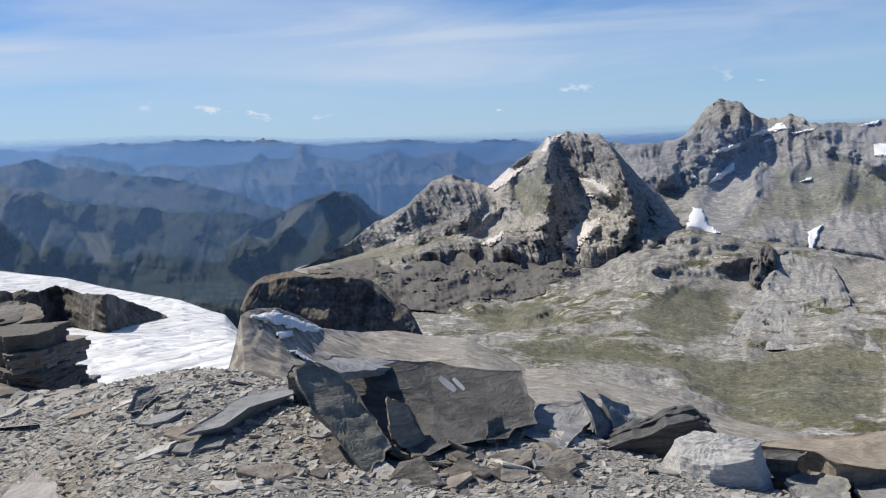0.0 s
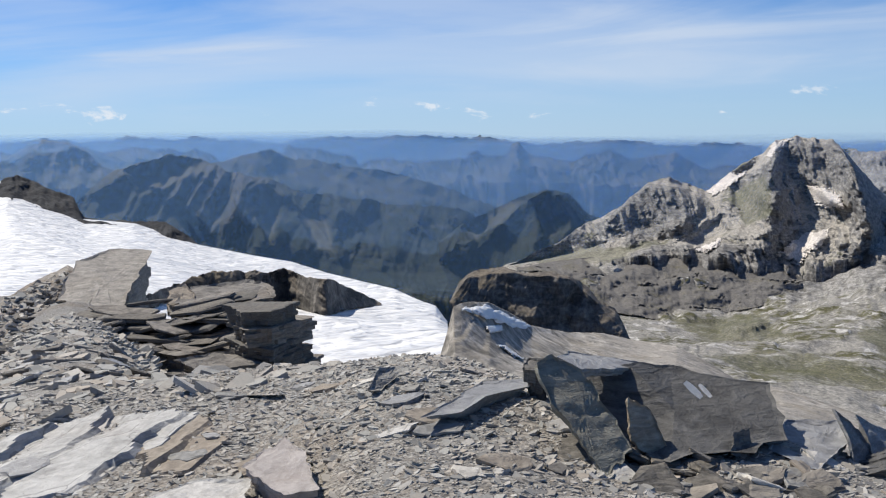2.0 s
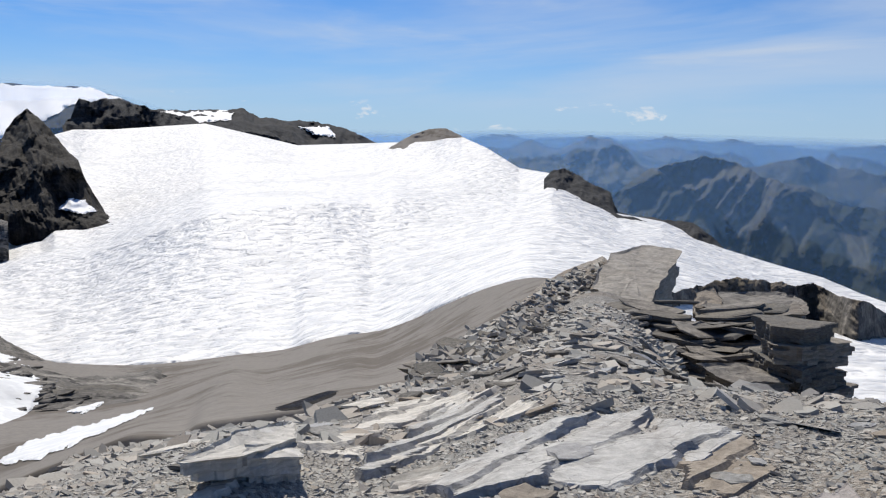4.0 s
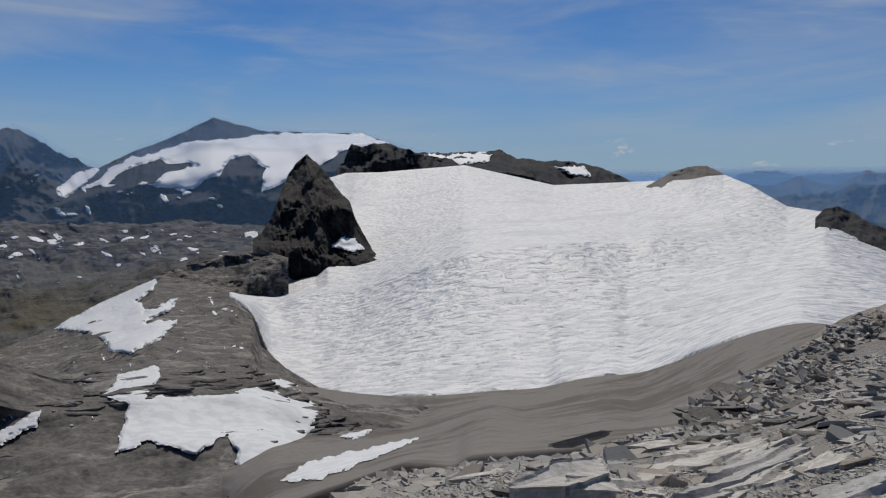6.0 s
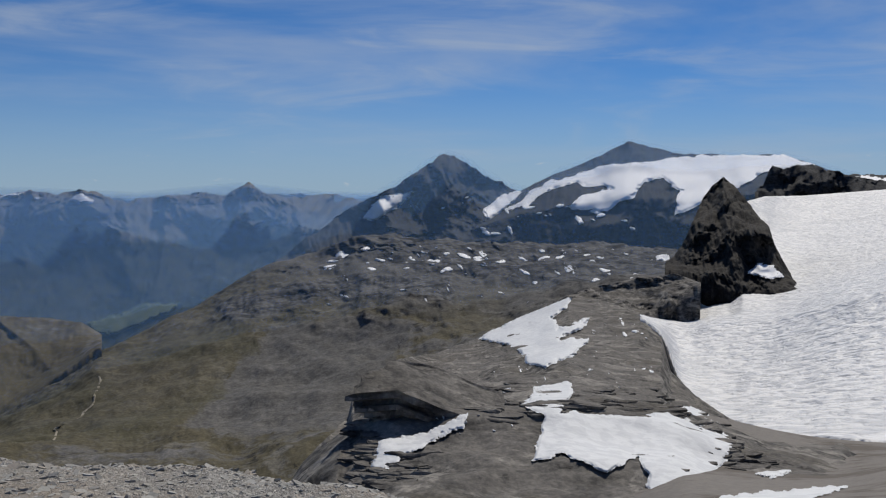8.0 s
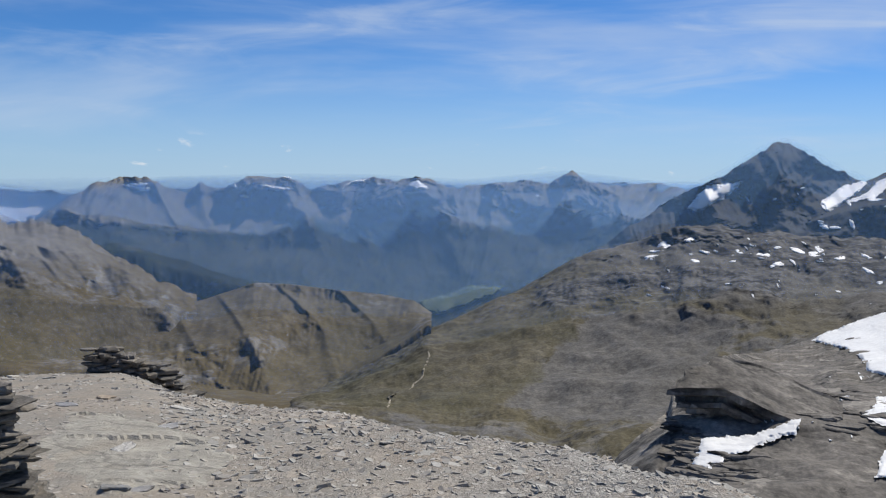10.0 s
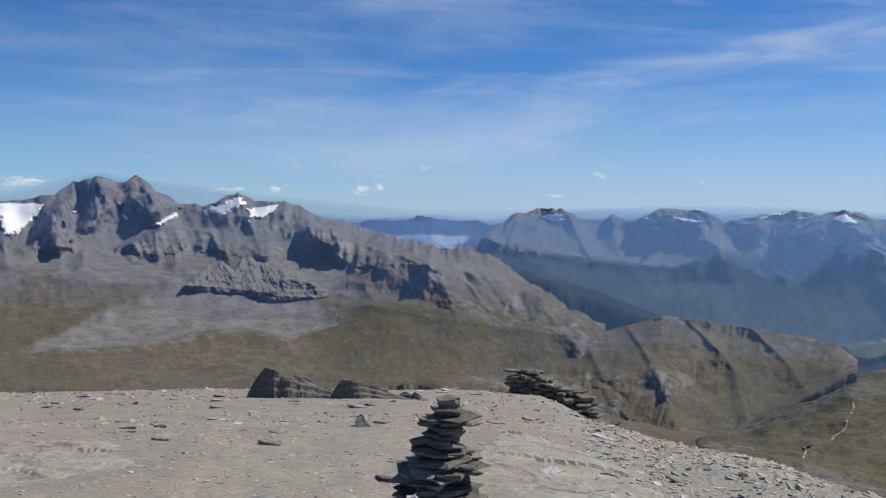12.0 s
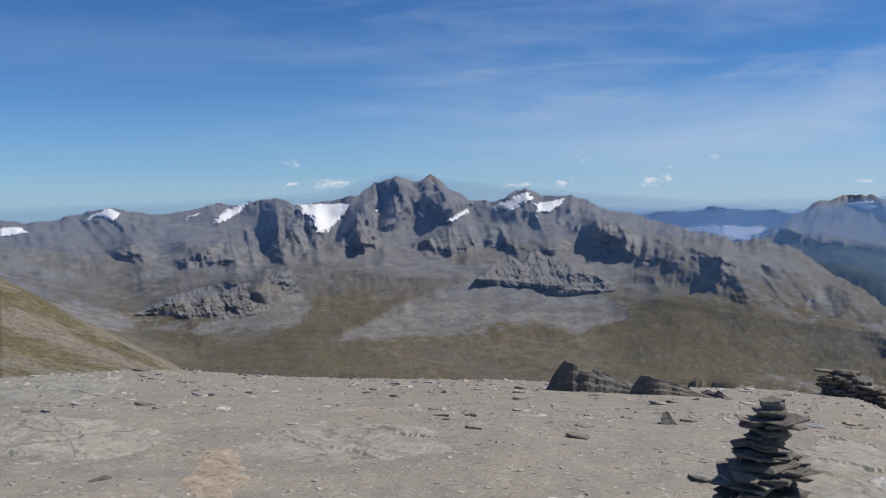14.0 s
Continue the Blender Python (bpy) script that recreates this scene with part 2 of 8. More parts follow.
M_PATH = terrain_mat("trodden_path_earth", (0.25, 0.23, 0.19), (0.36, 0.33, 0.27), (0.34, 0.31, 0.25), (0.28, 0.25, 0.18), 20, 0.4, (0.2, 0.5))
M_FIELD = terrain_mat("valley_meadow_fields", (0.1, 0.115, 0.07), (0.24, 0.24, 0.2), (0.12, 0.14, 0.08), (0.06, 0.085, 0.04), 30, 0.5, (0.2, 0.5))
M_FIRN = snow_mat("dirty_old_firn", (0.76, 0.77, 0.77), 0.4, 9, 0.9, 0.12)
M_MIST = snow_mat("valley_mist", (0.9, 0.91, 0.93), 0.1, 900)
M_SNOW = snow_mat("old_firn_snow", (0.92, 0.92, 0.92), 0.06, 30)
M_ICE = snow_mat("sun_cupped_glacier_snow", (0.76, 0.755, 0.745), 0.8, 45, 3.3, 2.4, 0.55, 0.4)

# ---- terrain ----
EYE = 1.5
_perm = np.random.RandomState(7).permutation(512)
_grads = np.random.RandomState(8).normal(size=(512, 2))
_grads /= np.linalg.norm(_grads, axis=1)[:, None]


def perlin(x, y, seed=0):
    """Gradient noise in two dimensions, about -0.7 to 0.7."""
    xi, yi = np.floor(x).astype(int), np.floor(y).astype(int)
    fx, fy = x - xi, y - yi
    u, v = fx * fx * fx * (fx * (fx * 6 - 15) + 10), fy * fy * fy * (fy * (fy * 6 - 15) + 10)

    def corner(i, j):
        g = _grads[_perm[(_perm[(xi + i + seed * 37) % 512] + yi + j) % 512]]
        return g[..., 0] * (fx - i) + g[..., 1] * (fy - j)

    a, b = corner(0, 0), corner(1, 0)
    c, d = corner(0, 1), corner(1, 1)
    return (a + u * (b - a)) * (1 - v) + (c + u * (d - c)) * v


def fbm(x, y, octaves=5, seed=0, gain=0.5, ridged=False):
    total, amp, norm = 0.0, 1.0, 0.0
    for k in range(octaves):
        n = perlin(x * 2**k + 13.7 * k, y * 2**k - 7.3 * k, seed + k)
        total = total + amp * ((1 - 2.6 * np.abs(n)) if ridged else n * 1.6)
        norm += amp
        amp *= gain
    return total / norm


def eroded(x, y, octaves=8, seed=0, worn=0.9):
    """Mountain relief: each finer octave fades where the coarser ones already stand steep, so crests stay sharp and hollows smooth."""
    total, amp, sx, sy, e = 0.0, 1.0, 0.0, 0.0, 0.01
    for k in range(octaves):
        n = perlin(x, y, seed + k)
        sx = sx + amp * (perlin(x + e, y, seed + k) - n) / e
        sy = sy + amp * (perlin(x, y + e, seed + k) - n) / e
        total = total + amp * n / (1 + worn * (sx * sx + sy * sy))
        x, y, amp = 1.6 * x - 1.2 * y + 5.1, 1.2 * x + 1.6 * y - 3.7, amp * 0.52
    return total * 1.7


def link_mesh(name, verts, faces, material, smooth=True):
    me = bpy.data.meshes.new(name)
    me.vertices.add(len(verts))
    me.vertices.foreach_set("co", np.ascontiguousarray(verts, dtype=np.float32).ravel())
    faces = np.ascontiguousarray(faces, dtype=np.int32)
    me.loops.add(faces.size)
    me.loops.foreach_set("vertex_index", faces.ravel())
    me.polygons.add(len(faces))
    me.polygons.foreach_set("loop_start", np.arange(0, faces.size, faces.shape[1], dtype=np.int32))
    me.polygons.foreach_set("use_smooth", np.full(len(faces), smooth))
    me.update(calc_edges=True)
    me.validate()
    me.materials.append(material)
    return new(name, me)


def grid_faces(nr, nc):
    i = np.arange(nr * nc).reshape(nr, nc)
    return np.stack([i[:-1, :-1], i[:-1, 1:], i[1:, 1:], i[1:, :-1]], -1).reshape(-1, 4)


def bearing_points(az, el, d):
    a, e = np.radians(az), np.radians(el)
    return np.stack([-np.sin(a) * np.cos(e) * d, np.cos(a) * np.cos(e) * d, np.sin(e) * d + EYE], -1)


def wobble(az, d, size, seed):
    """Small unevenness along a crest."""
    return fbm(np.radians(az) * d / size, np.full_like(az, 3.3), 5, seed, 0.6)


def eased(values, az, width):
    """Values along the bearings, smoothed over a width in degrees."""
    step = az[1] - az[0]
    n = max(1, int(width / step))
    k = np.exp(-np.linspace(-2, 2, 2 * n + 1) ** 2)
    return np.convolve(np.pad(values, n, mode="edge"), k / k.sum(), mode="valid")


def host_distance(sheet, az, el):
    """Distance of a mountainside along bearings and elevations."""
    col = np.clip(np.searchsorted(sheet["az"], az), 0, len(sheet["az"]) - 1)
    out = np.empty(el.shape)
    for k, c in enumerate(col):
        order = np.argsort(sheet["el"][:, c])
        out[:, k] = np.interp(el[:, k], sheet["el"][order, c], sheet["smooth"][order, c])
    return out


def spur_relief(az, el, spur, u, v, seed):
    """A rib running down a mountainside along a line of (bearing, elevation), narrow at the top and wide at the foot, with a broken edge;
    width in degrees, height as a share of the distance."""
    width, height, line = spur
    e, a = np.array([q[1] for q in line]), np.array([q[0] for q in line])
    order = np.argsort(e)
    at = np.interp(el, e[order], a[order])
    down = np.clip((e.max() - el) / max(0.2, e.max() - e.min()), 0, 1.3)
    broken = fbm(u * 1.4, v * 1.4, 6, seed + 71, 0.6)
    side = (az[None] - at + width * (0.35 + 0.5 * down) * broken) / (width * (0.45 + 0.9 * down))
    lee = np.where(side > 0, 1.0, -1.0) * (1.0 if line[0][0] > 62 else -1.0)
    side = side / np.where(lee > 0, 0.7, 1.2)
    ends = np.clip((e.max() + 0.3 - el) / 0.9, 0, 1) * np.clip((el - e.min()) / 1.5 + 0.75, 0, 1)
    edge = np.maximum(0, 1 - np.abs(side)) ** 1.25
    return SPUR * height * ends * edge * np.clip(1 + 0.9 * fbm(u * 0.7 + 5, v * 0.7, 4, seed + 77), 0.35, 1.6)


def terrace_relief(u, z, high, seed):
    """Stepped beds: -0.5 at the back of a tread to 0.5 at its lip, one bed every `high` metres, wandering and broken."""
    bed = z / high + 1.6 * fbm(u * 0.35, z / high * 0.12, 4, seed + 81)
    f = bed - np.floor(bed)
    lip = np.clip((f - 0.68) / 0.32, 0, 1)
    return (f - lip * lip * (3 - 2 * lip)) * np.clip(0.75 + 1.1 * fbm(u * 0.9 + np.floor(bed) * 3.7, 0 * u, 4, seed + 85), 0.0, 1.5)


SPUR = 0.24


def cover_share(az, el, outline, soft, seed):
    """How far points lie inside an outline of (bearing, elevation): 0 outside to 1 inside, over a soft, wandering edge (degrees)."""
    az = az + soft * 1.2 * fbm(az / (soft * 3), el / (soft * 3), 4, seed, 0.6)
    el = el + soft * 0.7 * fbm(az / (soft * 3) + 8, el / (soft * 3), 4, seed + 3, 0.6)
    far = np.full(az.shape, 1e9)
    for (x0, y0), (x1, y1) in zip(outline, outline[1:] + outline[:1]):
        dx, dy = x1 - x0, y1 - y0
        k = np.clip(((az - x0) * dx + (el - y0) * dy) / (dx * dx + dy * dy + 1e-9), 0, 1)
        far = np.minimum(far, np.hypot(az - x0 - k * dx, el - y0 - k * dy))
    return np.clip(0.5 + np.where(inside(az, el, outline), far, -far) / (2 * soft), 0, 1)


def relief_sheet(name, lines, material, label, category, rows=60, step=0.09, relief=0.05, gully=60.0, stretch=2.5, crest=0.06, crag=0.1, seed=1,
                 kind="", back=0.5, skirt=3.0, ease=4.0, host=None, proud=0.03, lift=0.06, warp=0.4, spurs=(), beds=None, knobs=(), calm=0.0, bumps=None, join=None, even=0.0, covers=(), smooth_scree=0.8, upright=None):
    """A mountainside lofted through lines of (bearing, elevation, distance) round the summit, crest first and foot last; gullies and spurs
    of the given width (m) and relief (share of the distance) run down it, behind the crest it falls away again, and below the foot it goes
    on into the ground. With a host it stands out of that mountainside by a share of the distance."""
    lo, hi = lines[0][0][0], lines[0][-1][0]
    az = np.linspace(lo, hi, max(8, int((hi - lo) / step)))
    els = [np.interp(az, [q[0] for q in c], [q[1] for q in c]) for c in lines]
    ds = [eased(np.interp(az, [q[0] for q in c], [q[2] for q in c]), az, ease) for c in lines]
    broken = crest * (wobble(az, ds[0], gully * 0.6, seed) + 0.6 * wobble(az, ds[0], gully * 0.15, seed + 4))
    if even:
        els[0] = eased(els[0], az, even)
    for k in range(1, len(els)):
        els[k] = eased(els[k], az, min(ease * 0.5, 1.0))
    parts_el, parts_d, parts_s = [], [], []
    gaps = len(lines) - 1
    for g in range(gaps):
        n = max(4, int(rows / gaps))
        s = np.linspace(0, 1, n, endpoint=(g == gaps - 1))[:, None]
        parts_el.append(els[g] + (els[g + 1] - els[g]) * s)
        parts_d.append(ds[g] + (ds[g + 1] - ds[g]) * s)
        parts_s.append((g + s + 0 * az) / gaps)
    low = els[-1] - skirt * np.array([0.08, 0.25, 0.5, 1.0])[:, None]
    if host is None:
        parts_el.append(low)
        parts_d.append(ds[-1] * (1 - 0.004 * np.array([1, 2, 3, 4])[:, None]))
        parts_s.append(1 + (els[-1] - low) / np.maximum(0.5, els[0] - els[-1]))
    el, d, s = (np.concatenate(p) for p in (parts_el, parts_d, parts_s))
    el = el + broken * np.exp(-9 * s)
    mean = float(np.mean(ds))
    if host is not None:
        base = host_distance(host, az, el)
        edge = np.clip(np.minimum(az - lo, hi - az) / ((hi - lo) * 0.12), 0, 1)[None]
        d = base * (1 - proud * edge * (0.4 + 0.6 * np.clip(s * 3, 0, 1)) * np.clip(1 - s, 0, 1) ** 0.9 + 0.003 * s**4)
        if upright is not None:
            d = host_distance(host, az, els[-1][None])[:1] * (0.99 + upright * np.clip(1 - s, 0, 1)) + 0 * el
        mean = float(np.mean(d))
    if join is not None:
        near = np.clip((az - (hi - 4.0)) / 4.0, 0, 1)[None] ** 2
        d = d * (1 - near) + host_distance(join, az, el) * near
    fade = np.clip(1 - s, 0, 1) ** 0.6 if host is not None else 1.0
    u = np.radians(az)[None] * mean / gully + 0 * el
    v = np.radians(el) * mean / (gully * stretch)
    bend, sway = fbm(u * 0.8, v * 0.8, 4, seed + 50), fbm(u * 0.8 + 7, v * 0.8 + 3, 4, seed + 55)
    rise = sum((spur_relief(az, el, spur, u, v, seed) for spur in spurs), 0 * el)
    for ka, ke, wide, tall, out in knobs:
        reach = np.hypot((az[None] - ka + wide * 0.6 * bend) / wide, (el - ke + tall * 0.6 * sway) / tall)
        rough = 0.75 + 0.8 * fbm(u * 3 + ka, v * 2, 5, seed + 91, 0.55, True)
        rise = rise + out * np.clip(1.5 * (1 - reach), 0, 1) * rough
    tilted = u + 0.5 * np.sin(seed) * v * stretch
    combs = fbm(tilted * 2.6 + bend * warp * 2, v * 0.9 + sway * warp, 7, seed, 0.58, True)
    gullies = 1.25 * eroded(u + bend * warp * 0.5, v * min(2.0, max(1.0, stretch)) + sway * warp * 0.5, 9, seed)
    blocks = fbm(u * 4 + bend, v * 4, 6, seed + 20, 0.6, True)
    smooth = d
    share = dict(crag_share=0 * el, scree_share=0 * el, turf_share=0 * el)
    for k, (what, soft, outline) in enumerate(covers):
        got = cover_share(az[None] + 0 * el, el, outline, soft, seed + 3 * k)
        share[what + "_share"] = np.maximum(share[what + "_share"], got)
    quiet = 1 - smooth_scree * np.maximum(share["scree_share"], 0.8 * share["turf_share"]) * (1 - share["crag_share"])
    gullies = gullies * (1 - 0.35 * share["crag_share"]) + (0.42 + 0.5 * share["crag_share"]) * combs
    relief = relief * quiet * (1 + 0.2 * share["crag_share"])
    crag = crag * (1 + 1.6 * share["crag_share"])
    ebb = np.clip((s - 0.25) / 0.5, 0, 1)
    d = d * (1 - rise - fade * relief * (1 - calm * ebb * ebb * (3 - 2 * ebb)) * (gullies + crag * blocks * (0.4 + 0.6 * np.clip(gullies + 0.5, 0, 1))))
    if beds:
        d = d - beds[0] * beds[1] * np.clip(s * 10, 0, 1) * terrace_relief(u, np.sin(np.radians(el)) * smooth, beds[0], seed)
    inner = np.clip(s * 8, 0, 1) * np.clip((1.15 - s) * 8, 0, 1)
    ledges = fbm(u * 2 + bend, v * 5, 6, seed + 31, 0.5, True)
    el = el + inner * lift * np.degrees(relief) * ledges
    pts = bearing_points(az[None] + 0 * el, el, d)
    if bumps:
        pts[..., 2] += bumps[1] * fbm(pts[..., 0] / bumps[0], pts[..., 1] / bumps[0], 5, seed + 95, 0.5) * np.clip(s * 12 + 0.3, 0, 1)
        flat = np.hypot(pts[..., 0], pts[..., 1])
        el, d = np.degrees(np.arctan2(pts[..., 2] - EYE, flat)), np.hypot(flat, pts[..., 2] - EYE)
    fall = np.linspace(1, 0.1, 5)[:, None]
    behind = bearing_points(az[None] + 0 * fall, els[0] + broken - (back * fall) * np.maximum(1.0, (els[0] - els[-1])), d[0] * (1 + 0.12 * fall))
    allp = np.concatenate([behind, pts])
    ob = link_mesh(name, allp.reshape(-1, 3), grid_faces(*allp.shape[:2])[:, ::-1], material)
    for what, got in share.items():
        if covers:
            a = ob.data.attributes.new(what, "FLOAT", "POINT")
            a.data.foreach_set("value", np.concatenate([np.repeat(got[:1], 5, 0), got]).astype(np.float32).ravel())
    if host is not None and upright is None:
        ob.parent = host["ob"]
        tagged(ob, label)
    else:
        tagged(ob, label, category, kind=kind)
    return dict(ob=ob, az=az, el=el, d=d, smooth=smooth, pts=pts)


def inside(az, el, outline):
    hit = np.zeros(az.shape, bool)
    n = len(outline)
    for i in range(n):
        (x0, y0), (x1, y1) = outline[i], outline[(i + 1) % n]
        hit ^= ((y0 > el) != (y1 > el)) & (az < (x1 - x0) * (el - y0) / ((y1 - y0) or 1e-9) + x0)
    return hit


def softened(d, k):
    """Box blur of a grid."""
    p = np.pad(d, k, mode="edge")
    n = 2 * k + 1
    return sum(p[i:i + d.shape[0], j:j + d.shape[1]] for i in range(n) for j in range(n)) / n**2


def snow_on(sheet, outline, lift, label, name="snow_patch", ragged=None, seed=3, material=None, category="snow patch", islands=0.6):
    """A patch lying on a mountainside in a ragged outline of bearings and elevations; it fills the hollows of the rock under it."""
    lo, hi = min(q[0] for q in outline) - 0.3, max(q[0] for q in outline) + 0.3
    bot, top = min(q[1] for q in outline) - 0.3, max(q[1] for q in outline) + 0.3
    cols = np.where((sheet["az"] > lo - 0.3) & (sheet["az"] < hi + 0.3))[0]
    if len(cols) < 3:
        return None
    cut = slice(cols[0], cols[-1] + 1)
    sel, d = sheet["el"][:, cut], sheet["d"][:, cut]
    p = np.pad(d, 2, mode="edge")
    lowest = np.min([p[i:i + d.shape[0], j:j + d.shape[1]] for i in range(5) for j in range(5)], 0)
    filled = softened(lowest, 2) - lift
    span = hi - lo - 0.6
    res = float(np.clip(span / 90, 0.022, 0.05))
    az1, el1 = np.arange(max(lo, sheet["az"][cols[0]]), min(hi, sheet["az"][cols[-1]]), res), np.arange(bot, top, res)
    at = np.interp(az1, sheet["az"][cut], np.arange(len(cols)))
    lines = np.empty((len(el1), len(cols)))
    for c in range(len(cols)):
        order = np.argsort(sel[:, c])
        lines[:, c] = np.interp(el1, sel[order, c], filled[order, c])
    bare = np.empty((len(el1), len(cols)))
    for c in range(len(cols)):
        order = np.argsort(sel[:, c])
        bare[:, c] = np.interp(el1, sel[order, c], d[order, c])
    j = np.clip(at.astype(int), 0, len(cols) - 2)
    dist, rock_d = (q[:, j] * (1 - (at - j)) + q[:, j + 1] * (at - j) for q in (lines, bare))
    dist = softened(dist, 5) - lift * 0.5
    az, el = np.meshgrid(az1, el1)
    ragged = 0.05 + 0.05 * min(span, 4.0) if ragged is None else ragged
    share = cover_share(az, el, outline, ragged, seed)
    grain = max(0.1, span * 0.09)
    streak = fbm(az / grain, el / grain * 1.8, 4, seed + 11, 0.55)
    hollow = np.clip((rock_d - softened(rock_d, 6)) / (3 * lift), -0.5, 0.5)
    inner = share + islands * (0.55 * streak + 0.15 * hollow)
    keep = (inner > 0.5) & (el < np.interp(az1, sheet["az"][cut], sel.max(0))[None])
    hug = np.clip((inner - 0.5) * 3.0, 0, 1)
    dist = np.minimum(dist, rock_d - lift * 0.5) * hug + (rock_d - lift * 2.2) * (1 - hug)
    f = grid_faces(*el.shape)
    f = f[keep.ravel()[f].sum(1) >= 1]
    # draw the outer points of the sheet in to its true edge
    ge, ga = np.gradient(inner, res)
    pull = np.where(keep, 0.0, np.clip((0.5 - inner) / (ge**2 + ga**2 + 1e-6), 0, 3.0))
    far = np.maximum(1.0, pull * np.hypot(ga, ge) / (1.2 * res))
    az, el = az + pull * ga / far, el + pull * ge / far
    lab = np.arange(el.size)
    for _ in range(600):
        low = lab[f].min(1)
        before = lab.copy()
        for c in range(4):
            np.minimum.at(lab, f[:, c], low)
        if np.array_equal(before, lab):
            break
    if len(f):
        names, counts = np.unique(lab[f[:, 0]], return_counts=True)
        f = f[np.isin(lab[f[:, 0]], names[counts >= max(5, 0.01 * counts.max())])]
    if len(f) < 2:
        return None
    used, idx = np.unique(f, return_inverse=True)
    v = bearing_points(az, el, dist).reshape(-1, 3)[used]
    ob = link_mesh(name, v, idx.reshape(-1, 4), material or M_SNOW)
    return tagged(ob, label, category, group="old snow patches" if category == "snow patch" else "")


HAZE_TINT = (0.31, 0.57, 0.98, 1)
# sheets added for hazy air; tops by bearing, as a slope from the eye, kept to the crests: over the far valleys, and in
# front of the nearer peaks
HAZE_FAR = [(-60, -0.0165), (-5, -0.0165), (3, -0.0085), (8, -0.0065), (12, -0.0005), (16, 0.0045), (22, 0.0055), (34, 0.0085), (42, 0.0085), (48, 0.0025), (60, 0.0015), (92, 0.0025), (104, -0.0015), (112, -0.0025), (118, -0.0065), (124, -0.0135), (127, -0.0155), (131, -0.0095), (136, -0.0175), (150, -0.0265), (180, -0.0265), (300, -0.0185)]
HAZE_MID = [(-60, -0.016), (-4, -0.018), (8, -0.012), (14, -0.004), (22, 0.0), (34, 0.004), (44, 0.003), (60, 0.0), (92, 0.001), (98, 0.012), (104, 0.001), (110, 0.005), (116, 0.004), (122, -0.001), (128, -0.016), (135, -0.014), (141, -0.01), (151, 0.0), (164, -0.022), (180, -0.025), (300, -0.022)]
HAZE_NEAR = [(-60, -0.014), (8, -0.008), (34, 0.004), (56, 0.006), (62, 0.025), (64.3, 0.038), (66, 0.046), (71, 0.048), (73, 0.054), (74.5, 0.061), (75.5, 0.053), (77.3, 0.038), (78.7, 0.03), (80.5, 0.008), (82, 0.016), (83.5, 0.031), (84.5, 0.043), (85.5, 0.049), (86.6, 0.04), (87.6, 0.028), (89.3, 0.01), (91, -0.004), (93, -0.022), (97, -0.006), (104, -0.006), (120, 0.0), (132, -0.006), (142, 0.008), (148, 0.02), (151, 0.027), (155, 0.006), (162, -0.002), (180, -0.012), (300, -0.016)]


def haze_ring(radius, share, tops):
    """A tinted sheet round the summit in place of hazy air: it scatters daylight, and thins out towards its top along
    the crests.
    """
    m, n = surface("haze_sheet")
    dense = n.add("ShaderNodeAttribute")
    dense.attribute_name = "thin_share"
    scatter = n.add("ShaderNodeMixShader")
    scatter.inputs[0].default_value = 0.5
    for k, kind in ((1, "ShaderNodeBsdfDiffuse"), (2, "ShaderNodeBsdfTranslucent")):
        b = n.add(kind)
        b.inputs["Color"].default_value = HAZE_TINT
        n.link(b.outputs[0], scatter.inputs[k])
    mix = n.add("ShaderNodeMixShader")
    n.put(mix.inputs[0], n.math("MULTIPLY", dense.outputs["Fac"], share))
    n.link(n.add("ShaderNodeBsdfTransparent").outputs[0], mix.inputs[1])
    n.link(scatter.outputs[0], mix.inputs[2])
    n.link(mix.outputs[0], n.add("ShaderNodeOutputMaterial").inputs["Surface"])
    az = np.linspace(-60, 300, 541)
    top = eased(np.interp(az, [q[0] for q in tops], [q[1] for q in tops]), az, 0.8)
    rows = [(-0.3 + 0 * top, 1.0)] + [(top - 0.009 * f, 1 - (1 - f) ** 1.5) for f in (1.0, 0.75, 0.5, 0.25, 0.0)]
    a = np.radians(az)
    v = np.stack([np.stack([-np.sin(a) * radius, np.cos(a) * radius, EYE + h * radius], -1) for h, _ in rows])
    ob = link_mesh("haze_sheet", v.reshape(-1, 3), grid_faces(*v.shape[:2]), m)
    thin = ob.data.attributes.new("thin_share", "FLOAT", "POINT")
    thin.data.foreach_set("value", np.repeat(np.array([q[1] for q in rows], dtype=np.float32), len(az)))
    tagged(ob, "blue tinted sheet set up as haze over the far valleys", "haze", kind="structure")


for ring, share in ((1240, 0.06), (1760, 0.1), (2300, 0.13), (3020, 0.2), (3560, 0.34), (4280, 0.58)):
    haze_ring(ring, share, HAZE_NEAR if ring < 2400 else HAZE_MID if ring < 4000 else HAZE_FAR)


def draped(sheet, az, el, lift):
    """Points on a mountainside at bearings and elevations (arrays), lifted towards the summit by a share of the distance."""
    d = np.empty(az.shape)
    for k in np.ndindex(az.shape):
        j = int(np.clip(np.searchsorted(sheet["az"], az[k]), 1, len(sheet["az"]) - 2))
        col = slice(j - 1, j + 2)
        near = np.abs(sheet["el"][:, col] - el[k]) < 0.09
        d[k] = np.median(sheet["d"][:, col][near]) if near.any() else sheet["d"][np.abs(sheet["el"][:, j] - el[k]).argmin(), j]
    return bearing_points(az, el, d * (1 - lift))


